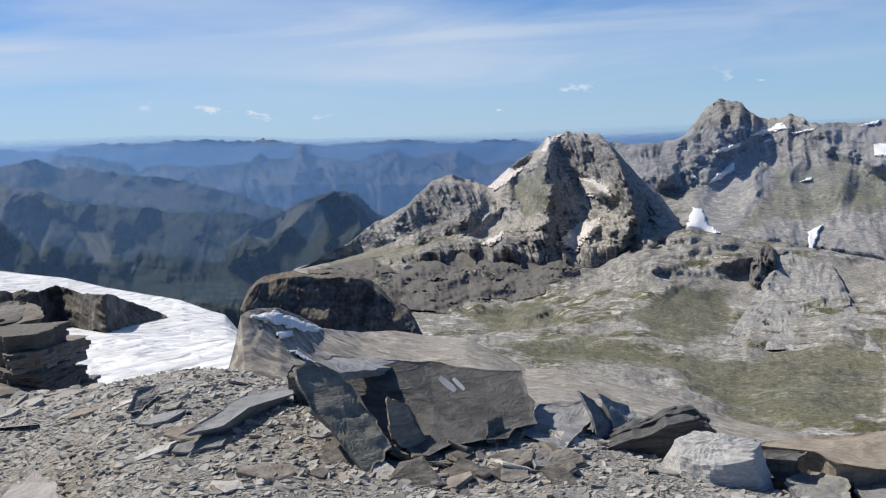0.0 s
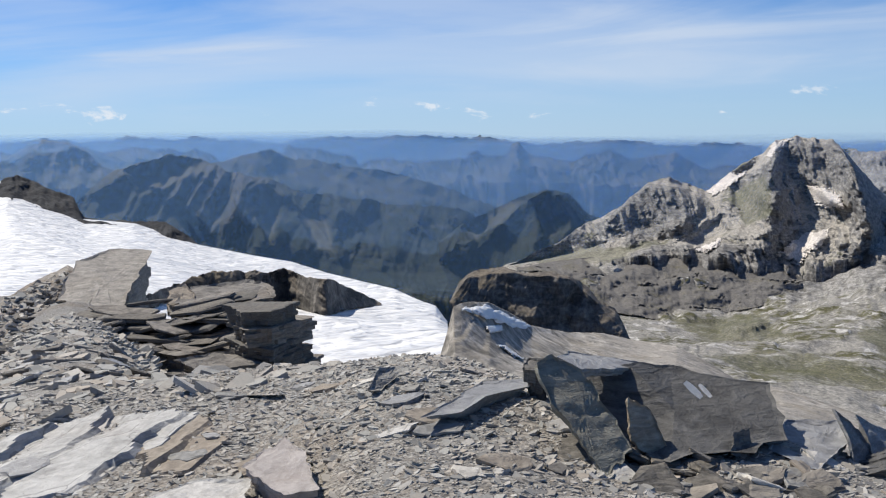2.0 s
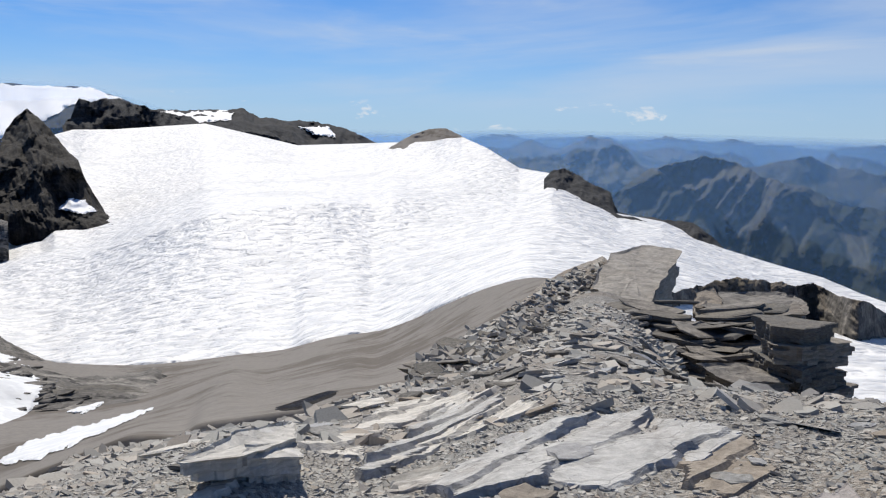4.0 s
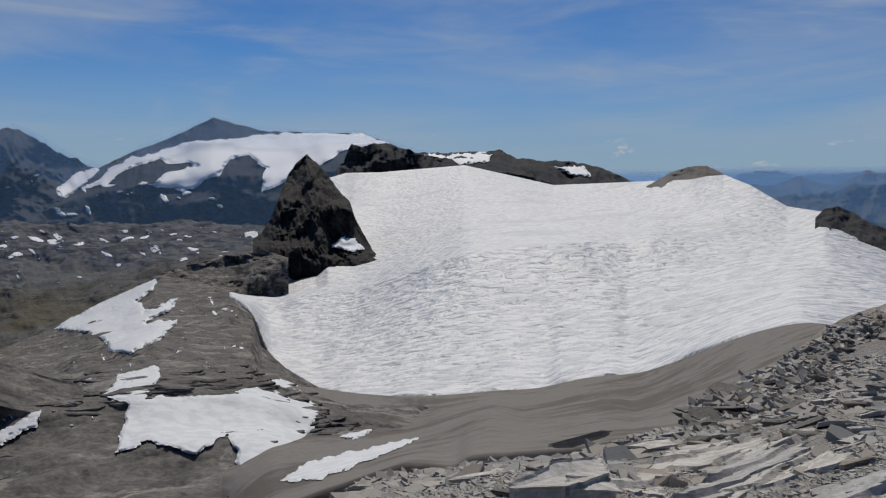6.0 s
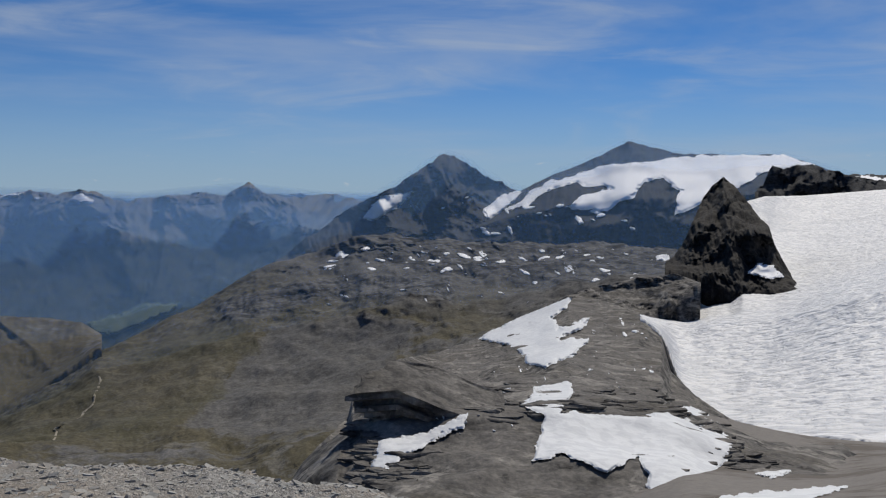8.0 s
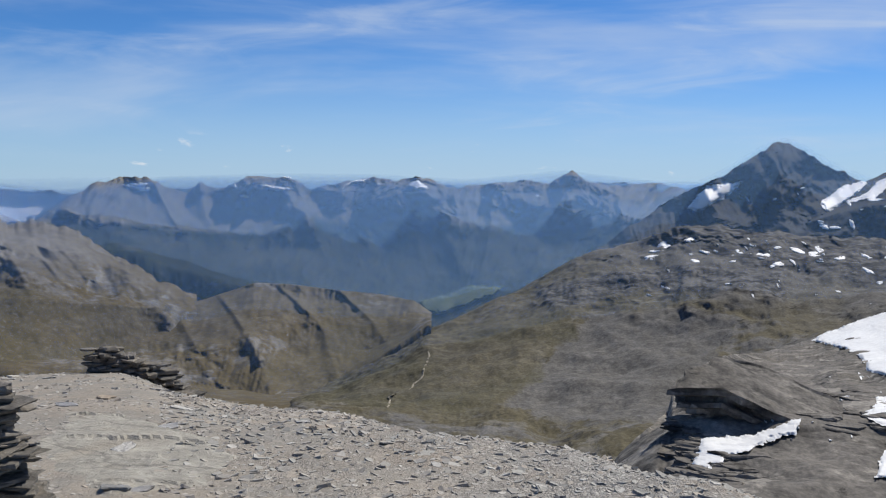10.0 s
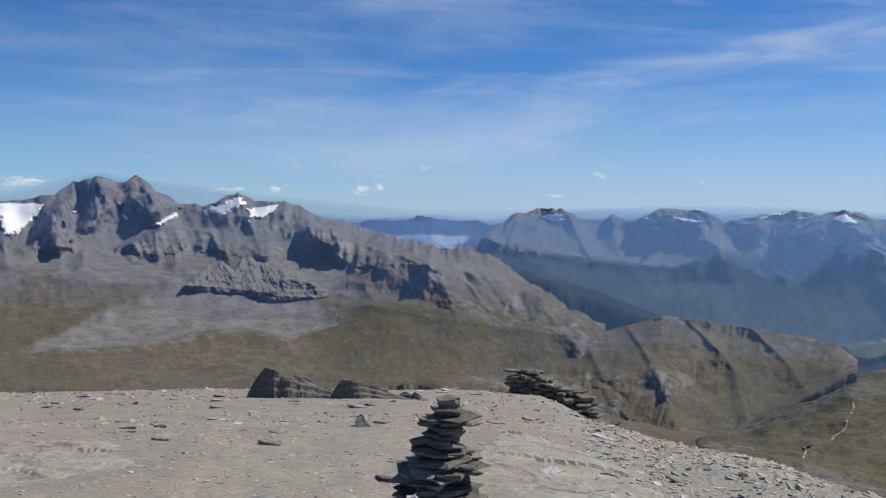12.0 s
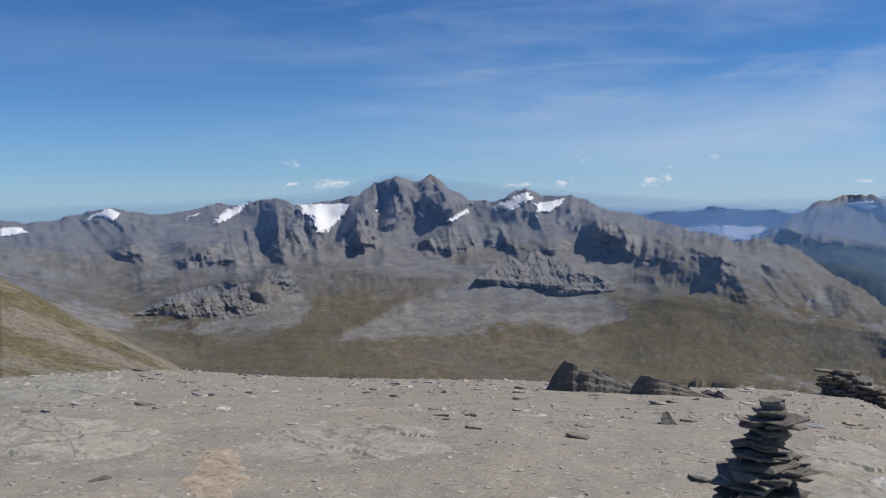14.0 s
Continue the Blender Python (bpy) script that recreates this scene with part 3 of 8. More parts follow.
def snow_flecks(sheet, count, az, el, size, label, seed, lift=0.0012, runs=0.35):
    """Small leftover snow patches strewn over a mountainside, longer than wide, most of them running down a gully."""
    r = random.Random(seed)
    for k in range(count):
        a, e = r.uniform(*az), r.triangular(*el)
        s = size[0] + (size[1] - size[0]) * r.random() ** 2
        if e > sheet["el"][:, np.abs(sheet["az"] - a).argmin()].max() - 0.35:
            continue
        turn = r.uniform(-0.3, 0.5) if r.random() > runs else r.uniform(0.7, 1.2)
        flat = r.uniform(0.22, 0.5)
        wob = [r.uniform(0.55, 1.25) for _ in range(16)]
        wob = [(wob[i] + 0.6 * wob[i - 1]) / 1.6 for i in range(16)]
        t = np.linspace(0, 2 * math.pi, 17)[None, :-1]
        q = np.array(wob)[None] * np.array((0.02, 0.5, 0.9, 1.0))[:, None]
        x, y = np.cos(t) * q * s, np.sin(t) * q * s * flat
        up = draped(sheet, a + x * math.cos(turn) - y * math.sin(turn), e + x * math.sin(turn) + y * math.cos(turn), np.array((1, 1, 0.8, -0.6))[:, None] * lift)
        f = [(i * 16 + j, i * 16 + (j + 1) % 16, i * 16 + 16 + (j + 1) % 16, i * 16 + 16 + j) for i in range(3) for j in range(16)]
        ob = link_mesh("snow_patch", up.reshape(-1, 3), np.array(f)[:, ::-1], M_SNOW)
        tagged(ob, label, "snow patch", group="small snow flecks")


def footpath(sheet, line, width, label):
    """A trodden path draped over a mountainside along a line of (bearing, elevation); width in degrees."""
    line = np.array(line)
    k = np.linspace(0, len(line) - 1, 8 * len(line))
    a, e = (np.interp(k, range(len(line)), line[:, c]) for c in (0, 1))
    a = a + width * 1.2 * perlin(k * 1.3, 0 * k, 5)
    side = np.array((-0.5, 0, 0.5))[:, None] * width * (0.8 + 0.5 * perlin(k * 2.1, 0 * k + 4, 6))
    v = draped(sheet, a + side, e + 0 * side, np.array((0.0015, 0.003, 0.0015))[:, None] + 0 * side)
    tagged(link_mesh("footpath", v.reshape(-1, 3), grid_faces(*v.shape[:2]), M_PATH), label, "path", kind="structure")


TRAIL_A = [(106.25, -10.57), (106.14, -11.08), (106.41, -11.53), (106.68, -12.28), (107.26, -12.84), (108.3, -13.2), (108.69, -13.41)]
TRAIL_B = [(108.69, -13.41), (108.54, -13.71), (108.75, -14.06), (109.1, -14.3)]
# crest and foot lines of the mountains round the summit: bearing, elevation (degrees), distance (m)
FAR_NORTH_0 = [(-5.66, -1.33, 4651), (-2.22, -1.07, 4651), (2.97, -0.89, 4651), (7.77, -0.79, 4651), (11.79, -0.39, 4651), (14.42, -0.32, 4651), (16.34, -0.13, 4651), (17.84, -0.22, 4651), (20.90, -0.09, 4651), (23.31, -0.38, 4651), (25.39, -0.20, 4651), (28.15, 0.03, 4651), (29.54, -0.13, 4651), (31.60, 0.09, 4651), (33.32, -0.03, 4651), (36.70, 0.13, 4651), (39.69, -0.05, 4651), (41.97, 0.10, 4651), (43.57, -0.15, 4651), (47.61, -0.30, 4651)]
FAR_NORTH_1 = [(-5.57, -3.98, 3901), (7.94, -3.32, 3901), (16.59, -3.14, 3901), (20.89, -2.53, 3901), (36.75, -1.70, 3901), (47.67, -1.53, 3901)]
FAR_NORTH_SPURS = [(1.6, 0.05, [(31.60, 0.09), (32.99, -1.06), (33.70, -2.08)]), (1.6, 0.05, [(28.15, 0.03), (26.78, -1.12), (26.09, -2.50)]), (1.6, 0.05, [(20.90, -0.09), (21.93, -1.49), (22.62, -2.53)]), (1.6, 0.05, [(16.16, -0.16), (17.15, -1.52), (17.81, -2.88)]), (1.6, 0.05, [(16.34, -0.13), (15.17, -1.55), (14.95, -2.91)]), (1.6, 0.05, [(11.79, -0.39), (10.55, -1.81), (9.97, -3.21)]), (1.6, 0.05, [(2.97, -0.89), (4.42, -2.13), (5.17, -3.13)])]
S_FAR_NORTH = relief_sheet("far_range", [FAR_NORTH_0, FAR_NORTH_1], M_FAR, "distant hazy blue mountain range on the horizon", "mountain range", 50, 0.08, 0.05, 260, 1.0, 0.35, seed=11, kind="structure", skirt=7, spurs=FAR_NORTH_SPURS)

RIDGE_NORTH_A_0 = [(27.48, -1.80, 3801), (31.63, -1.35, 3801), (33.67, -0.78, 3801), (35.02, -0.09, 3801), (36.36, 0.06, 3801), (37.72, -0.54, 3801), (39.73, -1.16, 3801), (42.00, -0.69, 3801), (44.56, -1.09, 3801)]
RIDGE_NORTH_A_1 = [(27.49, -3.19, 3301), (37.12, -2.72, 3301), (44.62, -2.57, 3301)]
RIDGE_NORTH_A_SPURS = [(1.4, 0.06, [(36.36, 0.06), (37.41, -1.35), (38.46, -2.70)]), (1.2, 0.05, [(35.02, -0.09), (33.35, -1.74), (32.34, -2.79)])]
S_RIDGE_NORTH_A = relief_sheet("mountain_ridge", [RIDGE_NORTH_A_0, RIDGE_NORTH_A_1], M_FAR, "hazy dark ridge with a notched rocky top", "mountain ridge", 50, 0.08, 0.05, 260, 1.0, 0.3, seed=12, spurs=RIDGE_NORTH_A_SPURS)

RIDGE_NORTH_B_0 = [(8.23, -5.15, 3401), (9.83, -4.68, 3401), (11.79, -3.87, 3401), (14.11, -3.04, 3401), (17.14, -2.27, 3401), (19.53, -1.75, 3401), (22.28, -1.49, 3401), (23.66, -0.83, 3401), (25.39, -1.06, 3401), (26.78, -1.46, 3401), (28.17, -1.80, 3401)]
RIDGE_NORTH_B_1 = [(8.20, -6.14, 3101), (19.17, -4.26, 3101), (28.19, -3.18, 3101)]
RIDGE_NORTH_B_SPURS = [(1.5, 0.06, [(23.66, -0.83), (21.58, -2.53), (19.85, -4.26)]), (1.2, 0.05, [(19.53, -1.75), (17.47, -3.22), (15.76, -4.59)])]
RIDGE_NORTH_B_COVERS = [
    ("scree", 0.5, [(26.48, -1.31), (23.73, -1.02), (19.6, -2.14), (14.75, -3.26), (11.3, -4.5), (16.15, -4.28), (19.63, -3.53), (23.43, -2.41)]),
]
S_RIDGE_NORTH_B = relief_sheet("mountain_ridge", [RIDGE_NORTH_B_0, RIDGE_NORTH_B_1], M_FOREST, "hazy ridge with meadows above dark forest", "mountain ridge", 50, 0.1, 0.05, 320, 0.8, 0.3, seed=13, spurs=RIDGE_NORTH_B_SPURS, bumps=(250, 20), covers=RIDGE_NORTH_B_COVERS)

DARK_MASSIF_0 = [(9.17, -5.50, 2901), (12.43, -4.72, 2901), (15.76, -4.31, 2901), (19.17, -3.91, 2901), (20.55, -3.57, 2901), (21.93, -3.39, 2901), (23.31, -2.69, 2901), (24.35, -2.34, 2901), (26.44, -1.81, 2901), (27.47, -1.25, 2901), (29.55, -0.99, 2901), (31.28, -1.35, 2901), (33.02, -2.09, 2901), (34.41, -3.28, 2901), (35.80, -4.11, 2901)]
DARK_MASSIF_1 = [(9.10, -8.16, 2301), (15.71, -8.01, 2301), (22.62, -7.04, 2301), (29.62, -6.29, 2301), (35.84, -5.83, 2301)]
DARK_MASSIF_2 = [(9.03, -10.48, 1901), (19.12, -10.81, 1901), (26.14, -10.16, 1901), (35.89, -7.55, 1901)]
DARK_MASSIF_SPURS = [(1.4, 0.12, [(29.55, -0.99), (30.97, -3.15), (32.73, -5.20), (34.50, -6.90)]), (1.3, 0.11, [(27.30, -1.28), (26.10, -3.89), (25.07, -7.03), (24.38, -9.47)]), (1.1, 0.09, [(24.01, -2.45), (21.58, -4.95), (19.83, -7.37), (19.12, -10.13)]), (1.0, 0.07, [(20.55, -3.57), (17.78, -6.32), (16.37, -9.39)]), (0.9, 0.06, [(15.76, -4.31), (14.04, -6.95), (12.98, -9.98)])]
DARK_MASSIF_COVERS = [
    ("turf", 0.5, [(30.39, -6.0), (23.57, -7.61), (18.31, -8.08), (11.31, -8.13), (11.32, -9.51), (21.86, -9.4), (29.38, -6.04)]),
    ("scree", 0.2, [(24.13, -2.74), (23.12, -4.15), (23.89, -6.56), (24.54, -5.15)]),
    ("scree", 0.2, [(22.09, -4.52), (20.36, -5.25), (20.05, -7.35), (21.27, -6.97)]),
    ("scree", 0.25, [(31.88, -1.87), (29.53, -1.25), (27.18, -1.64), (29.26, -2.96), (31.28, -3.24)]),
    ("scree", 0.2, [(33.58, -3.17), (31.91, -2.54), (32.32, -4.22), (33.48, -4.52)]),
    ("crag", 0.35, [(30.6, -2.92), (26.48, -1.31), (23.78, -2.75), (24.54, -5.15), (27.33, -6.11)]),
]
S_DARK_MASSIF = relief_sheet("mountain", [DARK_MASSIF_0, DARK_MASSIF_1, DARK_MASSIF_2], M_FOREST, "dark wooded massif with gullies of pale scree", "mountain", 130, 0.08, 0.09, 300, 2.0, 0.3, seed=14, skirt=5, spurs=DARK_MASSIF_SPURS, covers=DARK_MASSIF_COVERS)

FOREST_HILL_0 = [(-0.22, -6.88, 2501), (2.55, -6.04, 2501), (4.25, -5.19, 2501), (5.56, -3.94, 2501), (6.93, -3.72, 2501), (8.68, -4.14, 2501), (10.78, -5.08, 2501), (12.18, -5.74, 2501), (13.60, -6.72, 2501)]
FOREST_HILL_1 = [(-0.09, -9.66, 2101), (6.93, -9.27, 2101), (13.81, -9.43, 2101)]
FOREST_HILL_SPURS = [(1.3, 0.12, [(6.93, -3.72), (9.46, -5.64), (12.00, -7.87)]), (0.8, 0.07, [(5.91, -3.95), (5.37, -6.58), (5.19, -9.38)])]
FOREST_HILL_COVERS = [
    ("scree", 0.12, [(7.56, -5.03), (6.89, -4.69), (6.21, -6.39), (6.88, -6.74)]),
    ("scree", 0.12, [(5.89, -4.69), (5.23, -4.86), (4.56, -5.7), (5.05, -6.04)]),
    ("scree", 0.25, [(12.0, -6.05), (9.25, -4.51), (8.24, -4.35), (9.25, -5.37), (11.31, -6.75)]),
    ("turf", 0.4, [(14.8, -8.81), (11.31, -7.09), (8.23, -5.37), (7.21, -7.76), (11.32, -9.51)]),
]
S_FOREST_HILL = relief_sheet("forested_hill", [FOREST_HILL_0, FOREST_HILL_1], M_FOREST, "rounded hill dark with forest above the valley", "hill", 90, 0.07, 0.07, 180, 2.0, 0.2, seed=15, spurs=FOREST_HILL_SPURS, covers=FOREST_HILL_COVERS)

HIGH_PEAK_0 = [(-27.24, -0.73, 2401), (-25.25, -0.85, 2401), (-23.31, -1.05, 2401), (-21.54, -1.00, 2401), (-20.34, -0.43, 2401), (-19.11, -0.60, 2401), (-18.13, -0.07, 2401), (-17.57, 0.55, 2401), (-16.47, 0.64, 2401), (-15.67, 0.15, 2401), (-15.18, -0.38, 2401), (-14.53, -1.02, 2401), (-13.71, -1.41, 2401), (-12.40, -1.52, 2401), (-10.24, -1.50, 2401), (-8.71, -1.77, 2401)]
HIGH_PEAK_1 = [(-27.31, -4.25, 1901), (-23.33, -3.86, 1901), (-18.80, -3.75, 1901), (-13.99, -4.61, 1901), (-8.65, -4.09, 1901)]
HIGH_PEAK_2 = [(-27.39, -8.88, 1351), (-25.36, -8.67, 1351), (-20.35, -7.76, 1351), (-17.21, -7.35, 1351), (-14.62, -6.71, 1351), (-11.95, -7.44, 1351), (-8.56, -7.53, 1351)]
HIGH_PEAK_SPURS = [(1.2, 0.10, [(-17.00, 0.54), (-16.03, -2.01), (-15.46, -4.32), (-15.02, -6.65)]), (0.9, 0.06, [(-13.38, -1.50), (-14.00, -3.94), (-13.64, -6.63)]), (1.0, 0.05, [(-20.34, -0.46), (-20.04, -3.46), (-20.96, -7.37)]), (1.2, 0.05, [(-23.89, -1.10), (-23.34, -4.50), (-22.78, -8.33)]), (0.6, 0.04, [(-11.40, -1.55), (-12.02, -4.21), (-12.30, -7.28)])]
HIGH_PEAK_COVERS = [
    ("crag", 0.25, [(-14.7, -1.29), (-16.32, 0.61), (-17.58, 0.55), (-19.13, -0.99), (-18.19, -2.09), (-15.97, -2.67), (-14.02, -3.27), (-12.4, -2.2)]),
    ("crag", 0.3, [(-10.41, -1.61), (-13.39, -1.73), (-15.0, -3.3), (-14.33, -4.62), (-12.36, -4.22)]),
    ("scree", 0.5, [(-15.61, -7.33), (-14.97, -5.64), (-16.93, -3.03), (-18.5, -1.77), (-18.19, -4.06), (-17.22, -6.69)]),
    ("scree", 0.4, [(-20.36, -7.7), (-21.58, -6.4), (-25.34, -6.1), (-25.36, -7.67)]),
    ("turf", 0.5, [(-17.86, -6.69), (-19.74, -3.45), (-23.34, -2.91), (-25.32, -4.53), (-25.33, -5.47), (-21.28, -6.4)]),
]
S_HIGH_PEAK = relief_sheet("mountain", [HIGH_PEAK_0, HIGH_PEAK_1, HIGH_PEAK_2], M_GREY_PEAK, "pointed grey rock peak with scree slopes and snow", "mountain", 130, 0.07, 0.08, 200, 1.4, 0.4, seed=16, calm=0.5, spurs=HIGH_PEAK_SPURS, knobs=[(-16.95, -0.73, 1.5, 1.4, 0.03), (-13.05, -3.76, 1.5, 1.6, 0.03), (-22.78, -4.31, 1.4, 1.6, 0.02), (-20.37, -3.29, 1.0, 1.3, 0.015), (-24.57, -6.55, 1.6, 1.4, 0.02)], crag=0.08, covers=HIGH_PEAK_COVERS)
snow_on(S_HIGH_PEAK, [(-14.36, -7.05), (-14.80, -5.64), (-15.45, -5.59), (-15.61, -6.40), (-16.41, -7.08), (-15.92, -7.34)], 3, "small glacier patch on the mountainside", seed=3)
snow_on(S_HIGH_PEAK, [(-15.63, -4.15), (-17.23, -2.88), (-17.23, -3.37), (-16.43, -3.94)], 3, "small glacier patch on the mountainside", seed=4)
snow_on(S_HIGH_PEAK, [(-18.18, -1.44), (-19.73, -0.79), (-20.34, -1.07), (-18.65, -1.46)], 3, "small glacier patch on the mountainside", seed=5)
snow_on(S_HIGH_PEAK, [(-24.62, -2.20), (-25.89, -2.05), (-25.90, -2.92), (-24.71, -2.82)], 3, "small glacier patch on the mountainside", seed=6)
snow_on(S_HIGH_PEAK, [(-16.03, -2.27), (-17.56, -1.80), (-17.55, -2.07), (-16.22, -2.41)], 3, "small glacier patch on the mountainside", seed=7)
snow_on(S_HIGH_PEAK, [(-20.80, -4.19), (-21.49, -3.88), (-21.38, -4.14)], 3, "small glacier patch on the mountainside", seed=8)
snow_on(S_HIGH_PEAK, [(-21.27, -7.05), (-22.11, -6.60), (-21.87, -7.05), (-21.52, -8.18), (-21.33, -8.02)], 3, "small glacier patch on the mountainside", seed=9)
snow_on(S_HIGH_PEAK, [(-20.34, -1.36), (-21.69, -1.13), (-21.54, -1.25), (-20.49, -1.47)], 3, "small glacier patch on the mountainside", seed=10)
snow_on(S_HIGH_PEAK, [(-23.89, -1.10), (-25.03, -0.84), (-24.89, -1.08)], 3, "small glacier patch on the mountainside", seed=11)
snow_flecks(S_HIGH_PEAK, 8, (-26, -14), (-5, 0, -2), (0.06, 0.25), "little snow gully on the grey peak", 630)

LIMESTONE_PEAK_0 = [(-14.45, -6.98, 1501), (-13.81, -5.95, 1501), (-12.68, -4.40, 1501), (-11.37, -3.10, 1501), (-10.23, -1.60, 1501), (-9.41, -0.89, 1501), (-7.38, -0.76, 1501), (-6.35, -0.92, 1501), (-5.64, -1.74, 1501), (-4.06, -2.63, 1501), (-3.16, -3.46, 1501), (-2.52, -3.91, 1491), (-1.42, -3.45, 1481), (-0.40, -2.99, 1471), (0.83, -3.27, 1461), (1.75, -4.17, 1451), (3.20, -5.14, 1411), (4.64, -5.93, 1371), (6.80, -7.19, 1331), (8.23, -7.86, 1291), (9.65, -8.45, 1251)]
LIMESTONE_PEAK_1 = [(-14.45, -7.05, 1331), (-12.65, -6.10, 1331), (-10.65, -5.19, 1331), (-7.25, -5.07, 1331), (-4.83, -5.33, 1331), (-2.72, -5.76, 1331), (-0.27, -5.83, 1331), (3.30, -7.05, 1331), (6.85, -7.95, 1331), (9.65, -8.45, 1331)]
LIMESTONE_PEAK_2 = [(-14.45, -7.15, 1151), (-11.61, -7.67, 1151), (-7.15, -8.46, 1151), (-2.29, -7.76, 1151), (3.35, -8.02, 1151), (6.86, -8.16, 1151), (9.65, -8.49, 1151)]
LIMESTONE_PEAK_SPURS = [(1.4, 0.2, [(-6.41, -1.67), (-6.02, -2.96), (-5.72, -4.67), (-5.75, -6.93)]), (1.1, 0.18, [(-9.41, -1.05), (-10.55, -2.8), (-11.02, -4.52), (-11.48, -6.58)]), (0.8, 0.14, [(-0.91, -3.36), (-1.38, -4.49), (-1.59, -6.24)]), (1.6, 0.16, [(-5.92, -1.65), (-5.98, -3.99), (-6.67, -7.30)]), (1.9, 0.22, [(-9.48, -0.92), (-10.43, -3.14), (-10.66, -5.19), (-10.88, -7.25)]), (0.9, 0.08, [(-0.40, -2.99), (-0.84, -4.81), (-1.62, -6.94)]), (0.7, 0.06, [(1.75, -4.17), (2.02, -6.07), (1.59, -7.84)]), (0.7, 0.06, [(-10.13, -6.20), (-9.93, -7.22), (-9.74, -8.25)]), (0.8, 0.07, [(-3.88, -2.87), (-3.97, -4.95), (-3.71, -7.37)])]
LIMESTONE_PEAK_COVERS = [
    ("scree", 0.15, [(-2.64, -3.68), (-4.94, -2.4), (-6.01, -1.24), (-6.87, -0.94), (-5.98, -2.27), (-4.05, -3.22), (-3.31, -4.4), (-3.09, -5.43), (-2.78, -4.55)]),
    ("scree", 0.15, [(-8.68, -3.41), (-10.18, -4.15), (-10.51, -4.84), (-9.32, -4.8)]),
    ("scree", 0.2, [(-0.92, -7.08), (-3.44, -5.45), (-3.75, -6.33), (-2.31, -7.32)]),
    ("turf", 0.3, [(8.94, -8.1), (4.71, -7.32), (-0.22, -7.05), (3.35, -8.09), (6.88, -8.41)]),
    ("turf", 0.3, [(-3.83, -4.25), (-5.95, -2.96), (-6.39, -5.39), (-4.81, -6.02)]),
    ("crag", 0.3, [(3.2, -5.31), (1.0, -3.34), (-1.41, -3.8), (-2.76, -4.9), (-1.31, -6.23), (1.9, -7.12)]),
    ("crag", 0.3, [(-6.01, -1.24), (-9.41, -1.05), (-11.38, -3.17), (-13.65, -6.29), (-10.65, -5.87), (-7.32, -3.01), (-6.01, -6.42)]),
    ("crag", 0.3, [(4.79, -8.71), (0.49, -7.19), (-5.82, -7.1), (-8.19, -8.9), (-3.62, -9.8), (-0.02, -11.22), (2.76, -10.22)]),
]
S_LIMESTONE_PEAK = relief_sheet("mountain", [LIMESTONE_PEAK_0, LIMESTONE_PEAK_1, LIMESTONE_PEAK_2], M_LIMESTONE, "block-topped grey limestone peak with steep faces", "mountain", 150, 0.06, 0.055, 130, 1.8, 0.3, seed=17, spurs=LIMESTONE_PEAK_SPURS, beds=(40, 0.2), crag=0.09, covers=LIMESTONE_PEAK_COVERS)
snow_on(S_LIMESTONE_PEAK, [(-8.15, -3.56), (-9.00, -3.59), (-10.17, -4.32), (-9.99, -4.83), (-8.63, -4.71), (-8.31, -4.25)], 3, "pale scree and dirty snow in a couloir", seed=3, ragged=0.3, material=M_COULOIR, name="scree_couloir", category="scree")
snow_on(S_LIMESTONE_PEAK, [(-6.66, -7.48), (-7.55, -6.64), (-8.25, -6.21), (-9.28, -6.11), (-9.09, -6.86), (-8.22, -7.52), (-7.85, -8.20), (-7.00, -7.83)], 3, "pale scree and dirty snow in a couloir", seed=4, ragged=0.3, material=M_COULOIR, name="scree_couloir", category="scree")
snow_on(S_LIMESTONE_PEAK, [(-2.53, -3.67), (-3.88, -2.87), (-4.75, -2.73), (-4.03, -3.57), (-2.97, -4.04)], 3, "pale scree and dirty snow in a couloir", seed=5, ragged=0.3, material=M_COULOIR, name="scree_couloir", category="scree")
snow_on(S_LIMESTONE_PEAK, [(-5.81, -1.85), (-6.42, -0.92), (-7.21, -0.89), (-6.68, -1.55), (-6.15, -1.93)], 3, "pale scree and dirty snow in a couloir", seed=6, ragged=0.3, material=M_COULOIR, name="scree_couloir", category="scree")
snow_on(S_LIMESTONE_PEAK, [(-1.96, -7.30), (-3.39, -6.59), (-3.30, -7.08), (-2.65, -7.47)], 3, "pale scree and dirty snow in a couloir", seed=7, ragged=0.3, material=M_COULOIR, name="scree_couloir", category="scree")

SLABS_0 = [(-27.39, -8.88, 1191), (-25.36, -8.67, 1191), (-20.34, -7.76, 1191), (-17.20, -7.35, 1191), (-14.62, -6.71, 1191), (-11.95, -7.44, 1191), (-9.21, -8.92, 1191), (-7.15, -8.32, 1191), (-2.29, -7.59, 1191), (3.35, -7.88, 1191), (8.95, -8.23, 1191), (10.38, -9.02, 1191)]
SLABS_1 = [(-27.43, -11.03, 901), (-25.39, -11.12, 901), (-17.18, -11.33, 901), (-12.24, -9.99, 901), (-7.07, -10.94, 901), (-3.53, -11.87, 901), (0.01, -11.67, 901), (3.52, -11.03, 901), (9.02, -9.29, 901), (10.40, -9.36, 901)]
SLABS_2 = [(-27.48, -14.10, 600), (-25.43, -14.24, 601), (-17.15, -14.13, 601), (-10.46, -13.71, 601), (-2.76, -13.40, 601), (3.63, -12.93, 601), (10.57, -11.74, 601)]
SLABS_3 = [(-27.56, -18.91, 330), (-25.48, -19.13, 330), (-17.11, -19.47, 331), (-10.36, -17.72, 331), (-2.63, -16.29, 331), (10.81, -15.11, 331)]
